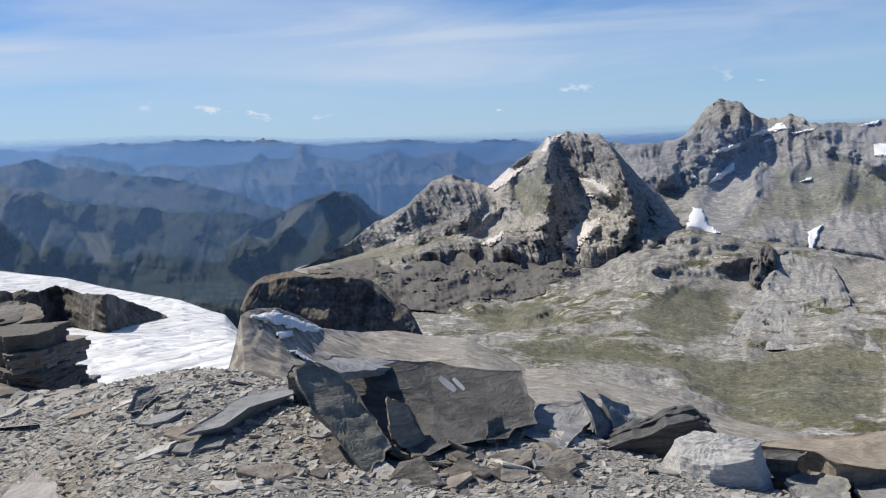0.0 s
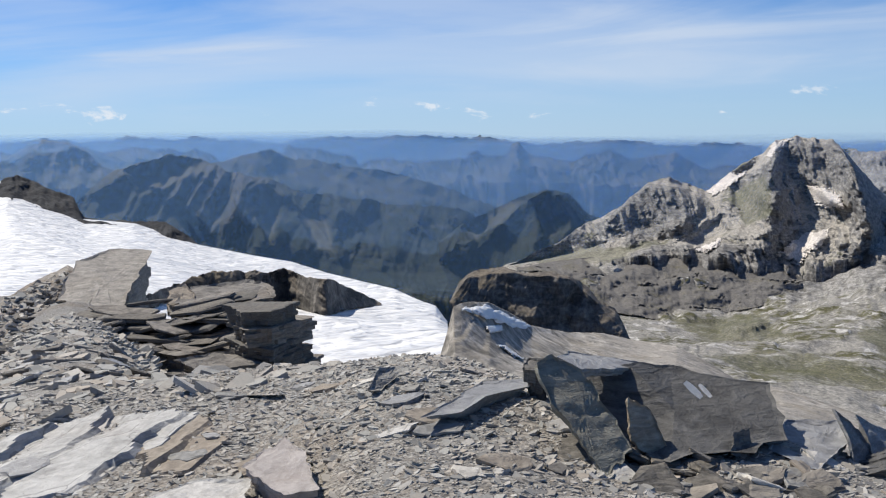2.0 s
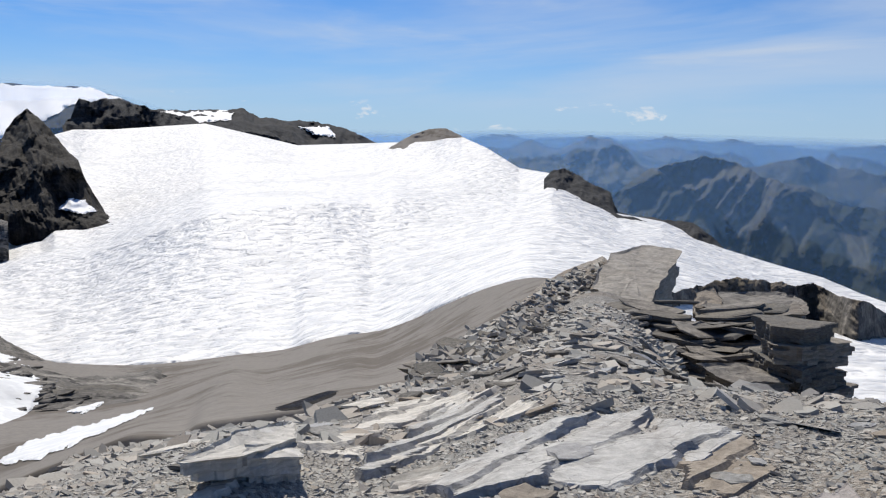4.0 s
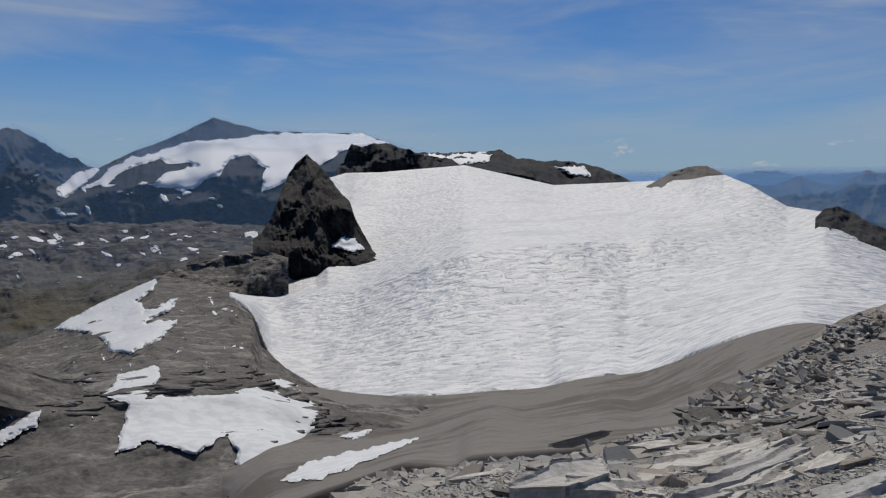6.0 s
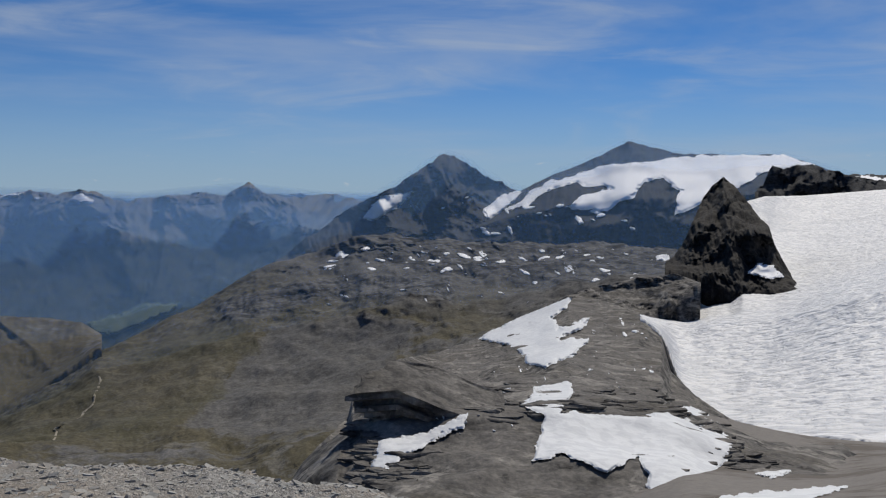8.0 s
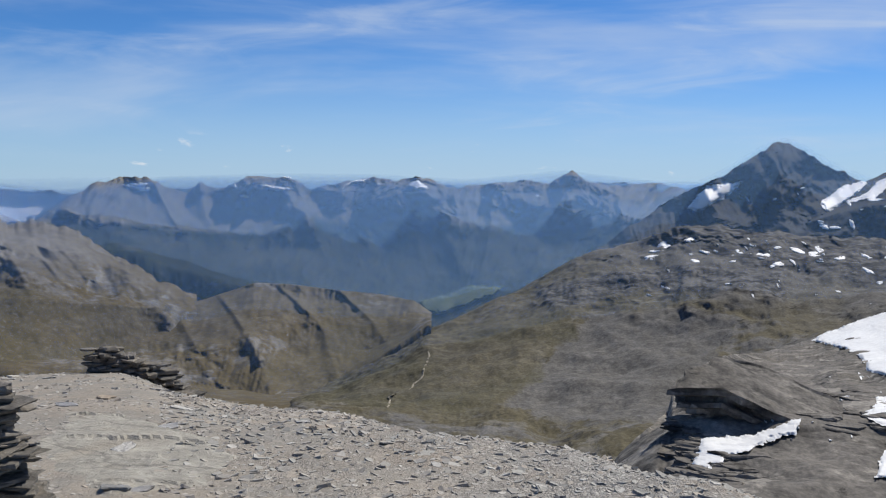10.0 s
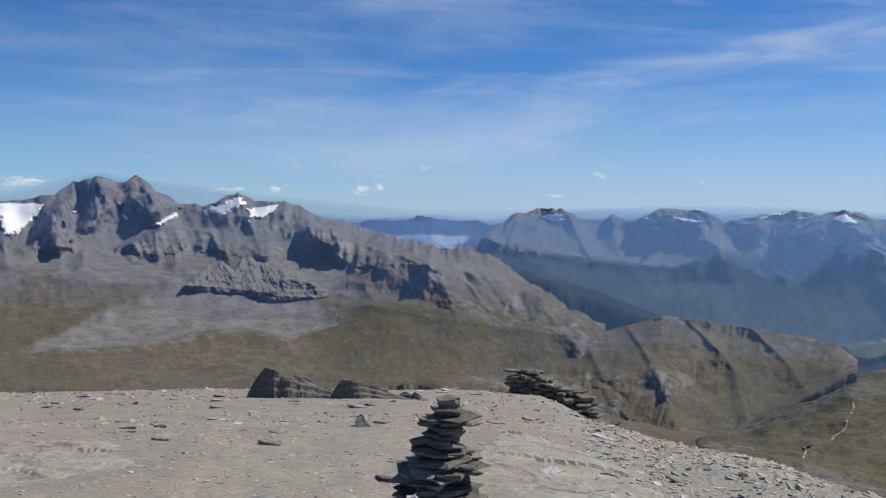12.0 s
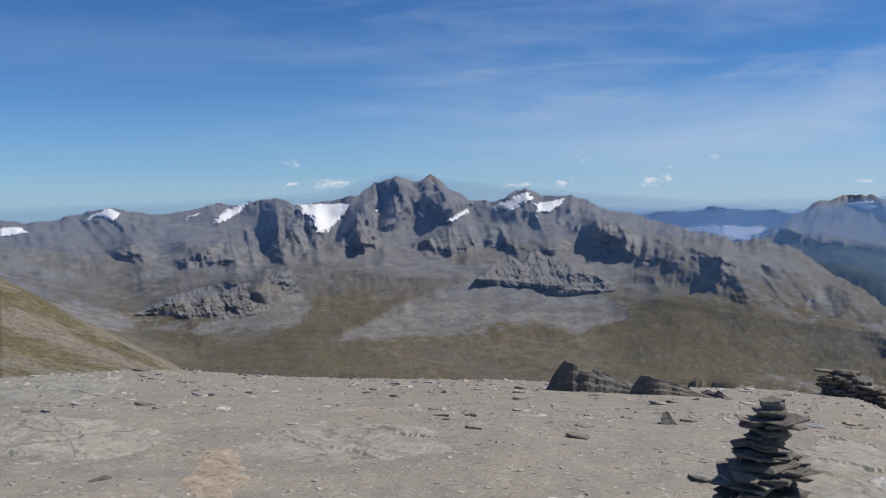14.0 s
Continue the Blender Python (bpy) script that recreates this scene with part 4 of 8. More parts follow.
SLABS_COVERS = [
    ("turf", 0.5, [(-2.4, -13.57), (-8.76, -13.37), (-13.2, -14.05), (-17.18, -14.64), (-25.44, -13.0), (-25.51, -17.34), (-18.78, -18.77), (-13.18, -15.39), (-6.96, -15.05)]),
    ("turf", 0.35, [(-10.86, -12.03), (-13.59, -10.35), (-16.88, -10.68), (-16.86, -13.33), (-13.21, -13.72)]),
    ("turf", 0.3, [(-0.7, -11.78), (-5.68, -11.25), (-7.39, -12.33), (-3.48, -13.26)]),
    ("scree", 0.4, [(-7.01, -13.35), (-12.23, -11.7), (-13.93, -10.01), (-16.89, -9.35), (-20.36, -8.68), (-25.38, -8.93), (-25.4, -10.5), (-19.74, -10.64), (-13.9, -12.03)]),
    ("scree", 0.35, [(-13.88, -13.38), (-17.51, -12.66), (-18.15, -14.93), (-14.87, -14.7)]),
    ("scree", 0.3, [(-5.53, -15.37), (-9.06, -15.07), (-13.84, -16.37), (-18.13, -18.81), (-12.09, -19.05), (-6.18, -17.08)]),
    ("crag", 0.3, [(-11.63, -7.26), (-17.22, -7.19), (-18.17, -8.02), (-13.94, -9.0), (-9.88, -9.97), (-7.1, -10.6), (-7.14, -9.22)]),
    ("crag", 0.25, [(-3.54, -11.88), (-6.73, -11.28), (-5.63, -12.46), (-3.86, -12.76)]),
]
S_SLABS = relief_sheet("hillside", [SLABS_0, SLABS_1, SLABS_2, SLABS_3], M_SLABS, "ice-worn grey slabs with thin turf between them", "hillside", 140, 0.085, 0.035, 90, 0.45, 0.05, seed=18, bumps=(55, 6), knobs=[(-13.93, -13.23, 1.4, 0.5, 0.015), (-17.24, -8.85, 1.6, 0.6, 0.02), (-13.31, -9.18, 1.4, 0.5, 0.02), (-7.45, -11.85, 1.5, 0.5, 0.015), (-22.88, -13.27, 1.4, 0.4, 0.012), (-1.90, -9.63, 2.2, 1.2, 0.02)], beds=(10, 0.5), lift=0.14, crag=0.1, covers=SLABS_COVERS)

CLIFF_WALL_0 = [(-8.86, -8.98, 1001), (-7.15, -8.45, 1001), (-4.73, -8.10, 1001), (-2.29, -7.59, 1001), (0.53, -7.81, 1001), (3.34, -7.81, 1001), (5.45, -7.90, 1001), (6.86, -8.09, 1001), (8.78, -8.38, 1001)]
CLIFF_WALL_1 = [(-8.85, -9.43, 901), (-5.69, -10.63, 901), (-2.85, -11.23, 901), (0.00, -11.60, 901), (3.52, -11.07, 901), (6.28, -10.07, 901), (8.81, -8.79, 901)]
S_CLIFF_WALL = relief_sheet("cliff", [CLIFF_WALL_0, CLIFF_WALL_1], M_CRAG, "grey limestone cliff band above the valley", "cliff", 60, 0.07, 0.011, 40, 2.2, 0.08, seed=42, host=S_SLABS, proud=0.05)

SCREE_CONE_0 = [(-25.78, -14.22, 761), (-24.74, -13.03, 761), (-23.84, -11.34, 761), (-23.08, -9.92, 761), (-22.47, -8.97, 761), (-21.72, -8.72, 761), (-20.96, -8.50, 761), (-20.19, -8.28, 761), (-19.47, -8.51, 761), (-18.84, -9.66, 761), (-18.14, -11.15, 761), (-17.17, -12.65, 761), (-16.01, -14.06, 761)]
SCREE_CONE_1 = [(-25.78, -14.28, 691), (-23.41, -13.79, 691), (-20.35, -13.80, 691), (-16.01, -14.16, 691)]
SCREE_CONE_SPURS = [(0.8, 0.03, [(-20.20, -8.28), (-20.05, -10.64), (-19.73, -13.58)]), (0.7, 0.03, [(-21.73, -8.73), (-21.90, -11.24), (-22.22, -13.64)])]
S_SCREE_CONE = relief_sheet("scree_hill", [SCREE_CONE_0, SCREE_CONE_1], M_SCREE, "pale scree cone below a broken rock tower", "hill", 60, 0.06, 0.003, 60, 1.6, 0.1, seed=19, host=S_SLABS, proud=0.022, spurs=SCREE_CONE_SPURS)

CONE_TOWER_0 = [(-23.53, -10.87, 701), (-23.08, -9.86, 701), (-22.47, -8.91, 701), (-21.72, -8.66, 701), (-20.95, -8.44, 701), (-20.18, -8.21, 701), (-19.47, -8.44, 701), (-18.94, -9.50, 701), (-18.46, -10.16, 701)]
CONE_TOWER_1 = [(-23.54, -11.19, 701), (-22.34, -11.86, 701), (-21.28, -12.38, 701), (-20.34, -11.28, 701), (-19.25, -11.56, 701), (-18.46, -10.49, 701)]
S_CONE_TOWER = relief_sheet("rock_tower", [CONE_TOWER_0, CONE_TOWER_1], M_GREY_PEAK, "broken pinkish-grey rock tower above scree", "rock tower", 40, 0.05, 0.014, 22, 2.2, 0.2, seed=43, host=S_SCREE_CONE, proud=0.02)

DARK_CLIFF_0 = [(-19.59, -8.67, 701), (-19.34, -7.95, 701), (-18.84, -7.75, 701), (-18.47, -8.18, 701), (-17.99, -9.01, 701)]
DARK_CLIFF_1 = [(-19.59, -9.33, 701), (-19.09, -10.65, 701), (-18.62, -11.14, 701), (-17.98, -10.00, 701)]
S_DARK_CLIFF = relief_sheet("cliff", [DARK_CLIFF_0, DARK_CLIFF_1], M_CRAG, "dark cliff corner above the scree", "cliff", 30, 0.05, 0.03, 15, 2.0, 0.15, seed=44, host=S_SLABS, proud=0.08)

KNOLL_0 = [(1.84, -12.82, 171), (2.32, -11.76, 171), (2.80, -10.86, 171), (3.83, -10.29, 171), (4.65, -9.37, 171), (5.50, -8.91, 171), (6.88, -8.61, 171), (8.27, -8.69, 171), (9.62, -8.32, 171), (10.99, -8.39, 171), (11.86, -8.70, 171), (12.40, -9.17, 171), (12.72, -9.82, 171), (13.01, -10.41, 171)]
KNOLL_1 = [(1.85, -12.85, 167), (3.83, -10.55, 167), (5.50, -9.22, 167), (6.88, -8.98, 167), (9.62, -8.75, 167), (11.86, -9.0, 167), (13.01, -10.45, 167)]
KNOLL_2 = [(1.85, -12.88, 165.5), (5.35, -12.4, 165.5), (8.46, -11.75, 165.5), (10.48, -10.9, 165.5), (13.01, -10.48, 165.5)]
S_KNOLL = relief_sheet("rock_knoll", [KNOLL_0, KNOLL_1, KNOLL_2], M_KNOLL, "dark steep rock knoll with a brown grassy top", "rock knoll", 80, 0.06, 0.012, 12, 1.6, 0.16, seed=20, ease=0.6, bumps=(7, 0.6), crag=0.3)

SHOULDER_0 = [(-27.30, -18.75, 55), (-21.70, -18.52, 57), (-16.96, -17.87, 58), (-13.67, -16.92, 59), (-9.62, -15.85, 60), (-6.87, -15.10, 63), (-4.42, -14.92, 66), (-2.36, -13.71, 68), (-0.80, -13.04, 70), (0.08, -12.87, 72), (2.01, -12.64, 74), (3.58, -12.31, 72), (5.68, -12.27, 65), (8.08, -11.81, 57), (9.39, -11.00, 47), (10.69, -10.35, 40), (12.37, -10.37, 38), (12.87, -10.62, 37), (13.05, -11.31, 37), (13.35, -12.33, 36), (13.8, -13.58, 35), (14.3, -14.79, 34)]
SHOULDER_1 = [(-26.94, -19.96, 24.5), (-13.44, -19.19, 26.5), (-3.22, -16.97, 28.6), (7.23, -15.43, 29.6), (14.3, -15.31, 31)]
S_SHOULDER = relief_sheet("rock_shoulder", [SHOULDER_0, SHOULDER_1], M_BROWN, "brown weathered rock shoulder with old snow streaks", "rock slope", 130, 0.08, 0.005, 9, 0.7, 0.05, seed=21, bumps=(4, 0.3), beds=(0.6, 0.5), lift=0.1, crag=0.2)
snow_on(S_SHOULDER, [(12.55, -10.63), (10.66, -10.55), (9.50, -11.15), (7.98, -11.89), (8.51, -12.06), (10.55, -11.41)], 0.12, "old snow lying in a hollow of the rock", seed=3, material=M_FIRN)
snow_on(S_SHOULDER, [(10.86, -11.80), (9.89, -11.74), (9.77, -12.09), (10.61, -12.23)], 0.12, "old snow lying in a hollow of the rock", seed=4, material=M_FIRN)
snow_on(S_SHOULDER, [(10.24, -12.88), (9.63, -13.00), (8.56, -13.77), (9.15, -13.65)], 0.12, "old snow lying in a hollow of the rock", seed=5, material=M_FIRN)

GLACIER_DOME_PEAK_0 = [(62.38, 1.16, 2481), (64.34, 1.92, 2481), (65.67, 2.37, 2481), (68.68, 2.37, 2481), (71.24, 2.47, 2481), (73.13, 2.83, 2481), (74.51, 3.21, 2481), (75.55, 2.74, 2481), (77.29, 1.89, 2481), (78.68, 1.41, 2481), (79.37, 1.03, 2481), (80.77, 0.34, 2481), (82.85, -0.59, 2481), (84.24, -1.55, 2481), (85.62, -2.51, 2481), (88.36, -3.57, 2481)]
GLACIER_DOME_PEAK_1 = [(62.37, 0.0, 2060), (66.0, 0.4, 2060), (70.37, -0.3, 2060), (73.82, -0.2, 2060), (77.30, -0.5, 2060), (80.78, -1.2, 2060), (84.25, -2.3, 2060), (88.36, -3.75, 2060)]
GLACIER_DOME_PEAK_2 = [(62.36, -1.59, 1960), (71.05, -3.33, 1960), (77.30, -3.68, 1960), (84.26, -3.97, 1960), (88.37, -4.60, 1960)]
GLACIER_DOME_PEAK_SPURS = [(1.2, 0.02, [(74.51, 3.21), (75.20, 0.84), (75.56, -2.29)]), (1.2, 0.02, [(78.68, 1.41), (79.38, -0.88), (79.75, -3.32)])]
GLACIER_DOME_PEAK_COVERS = [
    ("crag", 0.3, [(80.77, 0.17), (77.64, 0.85), (76.25, -0.54), (78.69, -1.58), (81.48, -1.56)]),
    ("crag", 0.3, [(73.82, 0.84), (71.75, 0.82), (71.4, -0.9), (73.82, -1.59)]),
    ("crag", 0.3, [(80.78, -1.57), (71.74, -1.6), (70.71, -3.67), (75.56, -4.37), (80.1, -3.31)]),
]
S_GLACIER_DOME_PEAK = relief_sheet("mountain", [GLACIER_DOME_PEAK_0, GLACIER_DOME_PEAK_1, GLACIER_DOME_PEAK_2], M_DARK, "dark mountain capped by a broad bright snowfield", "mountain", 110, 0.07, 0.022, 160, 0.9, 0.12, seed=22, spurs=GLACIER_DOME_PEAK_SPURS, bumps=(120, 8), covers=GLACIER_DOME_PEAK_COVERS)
snow_on(S_GLACIER_DOME_PEAK, [(81.82, -0.87), (79.72, 0.68), (77.64, 1.26), (75.55, 1.88), (73.65, 1.93), (71.24, 2.36), (68.34, 2.33), (65.67, 2.34), (64.01, 1.78), (66.66, 1.40), (67.66, 0.73), (69.01, 0.29), (70.37, -0.64), (71.81, -1.19), (71.75, -0.42), (71.47, 0.30), (72.61, 1.03), (73.58, 0.83), (73.99, 0.07), (75.90, -1.07), (78.34, -0.82), (77.29, -0.06), (75.55, 0.42), (77.64, 0.67), (79.55, 0.16), (80.77, -0.81)], 3, "small glacier patch on the mountainside", seed=3)
snow_flecks(S_GLACIER_DOME_PEAK, 22, (74, 84), (-2.6, -0.2, -1.4), (0.1, 0.5), "small snowfield on the dark mountain", 560, 0.006)

DARK_PEAK_0 = [(80.08, -0.18, 2501), (81.46, 0.31, 2501), (82.84, 0.97, 2501), (84.21, 1.90, 2501), (84.89, 2.18, 2501), (85.47, 2.38, 2501), (85.98, 2.31, 2501), (86.60, 1.90, 2501), (87.62, 1.22, 2501), (89.31, 0.20, 2501), (90.99, -0.54, 2501), (93.30, -2.14, 2501), (94.28, -2.79, 2501), (95.97, -4.22, 2501)]
DARK_PEAK_1 = [(80.08, -1.58, 2350), (85.61, -1.54, 2350), (89.35, -2.19, 2350), (93.32, -3.21, 2350), (95.97, -4.32, 2350)]
DARK_PEAK_2 = [(80.09, -2.97, 2190), (85.63, -3.27, 2190), (93.33, -3.82, 2190), (95.97, -4.42, 2190)]
DARK_PEAK_SPURS = [(1.1, 0.10, [(85.47, 2.38), (85.59, 0.18), (85.28, -2.58)]), (0.9, 0.06, [(89.31, 0.20), (88.67, -1.51), (88.35, -3.23)])]
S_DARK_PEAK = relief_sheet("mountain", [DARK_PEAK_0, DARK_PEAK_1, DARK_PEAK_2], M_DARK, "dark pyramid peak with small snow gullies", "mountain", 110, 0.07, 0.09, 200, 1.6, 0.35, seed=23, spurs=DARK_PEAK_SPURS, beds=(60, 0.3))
snow_on(S_DARK_PEAK, [(90.67, -1.49), (89.65, -0.14), (87.63, 0.12), (88.32, -0.66), (90.01, -1.67)], 3, "small glacier patch on the mountainside", seed=3)
snow_on(S_DARK_PEAK, [(83.37, -1.04), (82.16, -0.00), (80.77, 0.34), (81.12, -0.18), (82.86, -1.56)], 3, "small glacier patch on the mountainside", seed=4)
snow_flecks(S_DARK_PEAK, 8, (84, 92), (-2.0, 0.5, -1), (0.08, 0.3), "little snow gully on the dark peak", 620, 0.006)

SNOW_RIDGE_0 = [(47.50, -1.20, 1151), (48.15, -1.06, 1151), (49.29, -0.51, 1151), (50.28, -0.03, 1151), (51.28, 0.35, 1151), (53.62, 0.73, 1151), (56.17, 0.90, 1151), (57.19, 1.36, 1151), (58.05, 1.24, 1151), (59.08, 1.25, 1151), (60.46, 1.20, 1151), (63.23, 1.31, 1151)]
SNOW_RIDGE_1 = [(47.50, -1.47, 981), (51.27, -1.34, 981), (53.96, -0.70, 981), (57.02, -0.05, 981), (59.09, 0.29, 981), (63.24, 0.34, 981)]
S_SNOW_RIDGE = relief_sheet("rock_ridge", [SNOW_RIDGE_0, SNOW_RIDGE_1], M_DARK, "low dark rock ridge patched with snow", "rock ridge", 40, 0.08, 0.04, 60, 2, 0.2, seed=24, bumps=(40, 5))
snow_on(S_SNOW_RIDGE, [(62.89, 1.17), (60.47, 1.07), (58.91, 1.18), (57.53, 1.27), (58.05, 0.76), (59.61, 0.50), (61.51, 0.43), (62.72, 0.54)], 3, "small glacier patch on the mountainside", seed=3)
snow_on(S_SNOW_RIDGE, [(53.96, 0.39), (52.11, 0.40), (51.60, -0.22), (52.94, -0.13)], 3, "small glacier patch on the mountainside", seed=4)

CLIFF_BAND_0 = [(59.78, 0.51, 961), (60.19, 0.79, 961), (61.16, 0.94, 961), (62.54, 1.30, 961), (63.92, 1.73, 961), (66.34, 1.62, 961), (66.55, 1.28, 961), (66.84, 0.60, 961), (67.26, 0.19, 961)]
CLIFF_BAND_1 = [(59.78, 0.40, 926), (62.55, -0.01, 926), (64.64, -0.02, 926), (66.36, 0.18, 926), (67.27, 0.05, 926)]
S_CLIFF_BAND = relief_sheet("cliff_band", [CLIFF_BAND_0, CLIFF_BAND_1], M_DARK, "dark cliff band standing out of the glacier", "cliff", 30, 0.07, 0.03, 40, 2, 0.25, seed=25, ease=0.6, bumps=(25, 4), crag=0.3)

BROWN_KNOB_0 = [(43.40, -0.40, 601), (44.10, 0.06, 601), (44.97, 0.46, 601), (46.00, 0.40, 601), (47.03, 0.07, 601), (48.05, -0.56, 601), (49.08, -1.13, 601), (50.46, -1.75, 601)]
BROWN_KNOB_1 = [(43.39, -0.68, 561), (46.31, -1.01, 561), (50.45, -1.92, 561)]
S_BROWN_KNOB = relief_sheet("brown_hilltop", [BROWN_KNOB_0, BROWN_KNOB_1], M_MORAINE, "brown stony knob above the edge of the glacier", "rock knob", 24, 0.07, 0.02, 20, 2, 0.05, seed=26)

GLACIER_0 = [(13.19, -11.60, 101), (13.87, -10.62, 112), (15.04, -10.16, 123), (16.40, -9.52, 136), (18.46, -8.98, 158), (20.53, -8.39, 180), (22.62, -7.64, 203), (24.72, -7.19, 229), (28.21, -6.30, 254), (31.67, -4.87, 272), (34.42, -4.48, 286), (36.43, -3.41, 301), (38.37, -2.17, 301), (40.43, -1.88, 373), (42.52, -0.66, 433), (43.92, -0.07, 469), (44.95, -0.16, 513), (45.81, -0.35, 561), (53.96, -0.73, 801), (57.02, -0.05, 832), (59.43, 0.47, 863), (61.51, 0.29, 894), (64.63, 0.02, 901), (66.71, -0.03, 901), (67.82, -0.36, 901), (68.50, -2.87, 826), (69.56, -4.06, 701), (70.88, -5.40, 421), (72.78, -6.44, 351), (73.72, -7.14, 331)]
GLACIER_1 = [(13.22, -12.21, 61), (16.40, -12.01, 72), (22.62, -10.78, 88), (28.22, -8.70, 108), (34.43, -6.53, 131), (38.27, -4.73, 231), (48.32, -3.78, 301), (49.28, -4.22, 261), (52.27, -4.23, 251), (59.12, -4.90, 241), (66.13, -7.24, 271), (69.62, -7.51, 301), (70.88, -7.80, 301), (72.78, -7.48, 301), (73.72, -7.17, 306)]
GLACIER_2 = [(13.27, -13.94, 37), (16.44, -14.18, 39), (22.63, -14.07, 41), (26.12, -13.43, 46), (31.67, -9.96, 51), (39.78, -8.31, 61), (43.21, -9.48, 73), (46.68, -11.14, 85), (49.24, -12.27, 111), (50.19, -11.89, 93), (53.69, -12.59, 97), (53.96, -13.12, 111), (57.16, -13.06, 101), (59.17, -13.46, 111), (63.75, -13.60, 111), (63.94, -13.77, 106), (68.30, -13.11, 121), (70.36, -11.84, 141), (71.74, -10.53, 171), (72.09, -8.49, 221), (73.72, -7.24, 281)]
S_GLACIER = relief_sheet("glacier", [GLACIER_0, GLACIER_1, GLACIER_2], M_ICE, "wide white glacier with rippled sun-cupped snow", "glacier", 200, 0.1, 0.0012, 60, 1.0, 0.0, seed=27, ease=9.0, bumps=(34, 0.45))

SIDE_CRAG_0 = [(28.04, -6.37, 261), (28.90, -5.60, 268), (29.94, -4.89, 275), (31.67, -4.80, 283), (33.39, -4.67, 290), (34.42, -4.48, 297), (34.90, -3.27, 303), (35.74, -2.91, 309), (36.74, -2.31, 314), (37.73, -1.79, 320), (38.40, -1.95, 325), (38.92, -2.52, 331)]
SIDE_CRAG_1 = [(28.04, -6.51, 251), (31.68, -5.28, 263), (34.08, -4.89, 276), (35.78, -4.28, 288), (38.94, -3.19, 301)]
S_SIDE_CRAG = relief_sheet("rock_crag", [SIDE_CRAG_0, SIDE_CRAG_1], M_DARK, "dark crag breaking out beside the glacier", "crag", 40, 0.07, 0.03, 18, 2, 0.08, seed=28, bumps=(12, 2), beds=(5, 0.6), crag=0.3)

ICE_ROCK_BAND_0 = [(17.27, -10.36, 81), (18.47, -9.70, 81), (19.68, -9.17, 81), (20.37, -8.80, 81), (21.06, -8.70, 81), (22.28, -8.43, 81), (23.15, -8.02, 81), (24.02, -8.20, 82), (26.11, -7.91, 82), (27.85, -7.97, 83), (28.90, -8.33, 84), (29.95, -8.60, 85), (31.70, -9.32, 86)]
ICE_ROCK_BAND_1 = [(17.27, -10.45, 77), (19.85, -10.74, 75), (20.54, -11.02, 73), (23.32, -10.15, 71), (26.12, -10.07, 71), (29.61, -9.52, 72), (31.70, -9.99, 73)]
S_ICE_ROCK_BAND = relief_sheet("rock_band", [ICE_ROCK_BAND_0, ICE_ROCK_BAND_1], M_KNOLL, "dark rock band sticking out of the snow", "rock band", 60, 0.05, 0.02, 6, 1.4, 0.3, seed=29, host=S_GLACIER, upright=0.03, bumps=(4, 0.4), beds=(1.0, 0.35), crag=0.3)

BLACK_HORN_0 = [(64.64, -5.61, 441), (65.05, -4.70, 451), (65.66, -3.71, 462), (66.13, -2.80, 473), (66.46, -1.76, 484), (67.14, -1.06, 494), (67.81, -0.12, 504), (68.42, 0.58, 511), (69.03, 1.10, 518), (69.72, 0.49, 516), (70.15, -0.08, 509), (70.65, -1.28, 502), (71.16, -2.58, 495), (71.60, -3.50, 488), (72.30, -4.34, 481)]
BLACK_HORN_1 = [(64.64, -5.68, 391), (66.11, -5.79, 395), (67.85, -5.76, 399), (69.57, -5.27, 403), (70.94, -4.79, 407), (72.30, -4.41, 411)]
BLACK_HORN_SPURS = [(1.4, 0.10, [(69.04, 1.10), (68.65, -1.66), (68.21, -5.48)])]
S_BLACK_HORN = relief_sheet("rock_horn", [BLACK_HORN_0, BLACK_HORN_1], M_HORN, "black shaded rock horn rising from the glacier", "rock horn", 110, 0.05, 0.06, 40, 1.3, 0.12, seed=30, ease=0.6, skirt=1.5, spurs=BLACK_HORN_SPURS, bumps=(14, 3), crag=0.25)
snow_on(S_BLACK_HORN, [(67.57, -4.52), (66.96, -3.94), (66.10, -4.06), (65.58, -4.69), (66.46, -4.82)], 1, "small glacier patch on the mountainside", seed=3)

BROWN_SLOPE_0 = [(68.31, -4.35, 1601), (70.37, -3.33, 1634), (75.56, -2.99, 1667), (80.79, -2.96, 1701), (85.63, -2.92, 1717), (89.35, -2.53, 1734), (90.35, -2.59, 1751), (97.17, -4.54, 1701), (98.44, -5.31, 1681), (100.39, -6.48, 1661), (102.04, -7.21, 1641), (104.73, -8.48, 1621), (106.44, -9.14, 1601), (107.82, -9.92, 1581), (109.55, -11.15, 1561), (111.65, -12.38, 1541), (114.12, -13.28, 1521), (115.53, -14.26, 1501)]
BROWN_SLOPE_1 = [(68.31, -5.03, 1250), (70.36, -4.71, 1250), (75.56, -5.25, 1250), (80.81, -6.61, 1250), (87.72, -7.01, 1250), (99.68, -8.98, 1250), (106.43, -10.57, 1250), (111.65, -12.98, 1250), (114.12, -13.48, 1250), (115.53, -14.35, 1250)]
BROWN_SLOPE_2 = [(68.31, -7.76, 800), (73.82, -7.83, 800), (78.02, -9.21, 780), (84.34, -12.52, 720), (89.54, -16.26, 620), (98.85, -18.37, 560), (102.90, -17.71, 560), (108.12, -15.98, 640), (114.12, -14.21, 800), (115.54, -14.74, 800)]
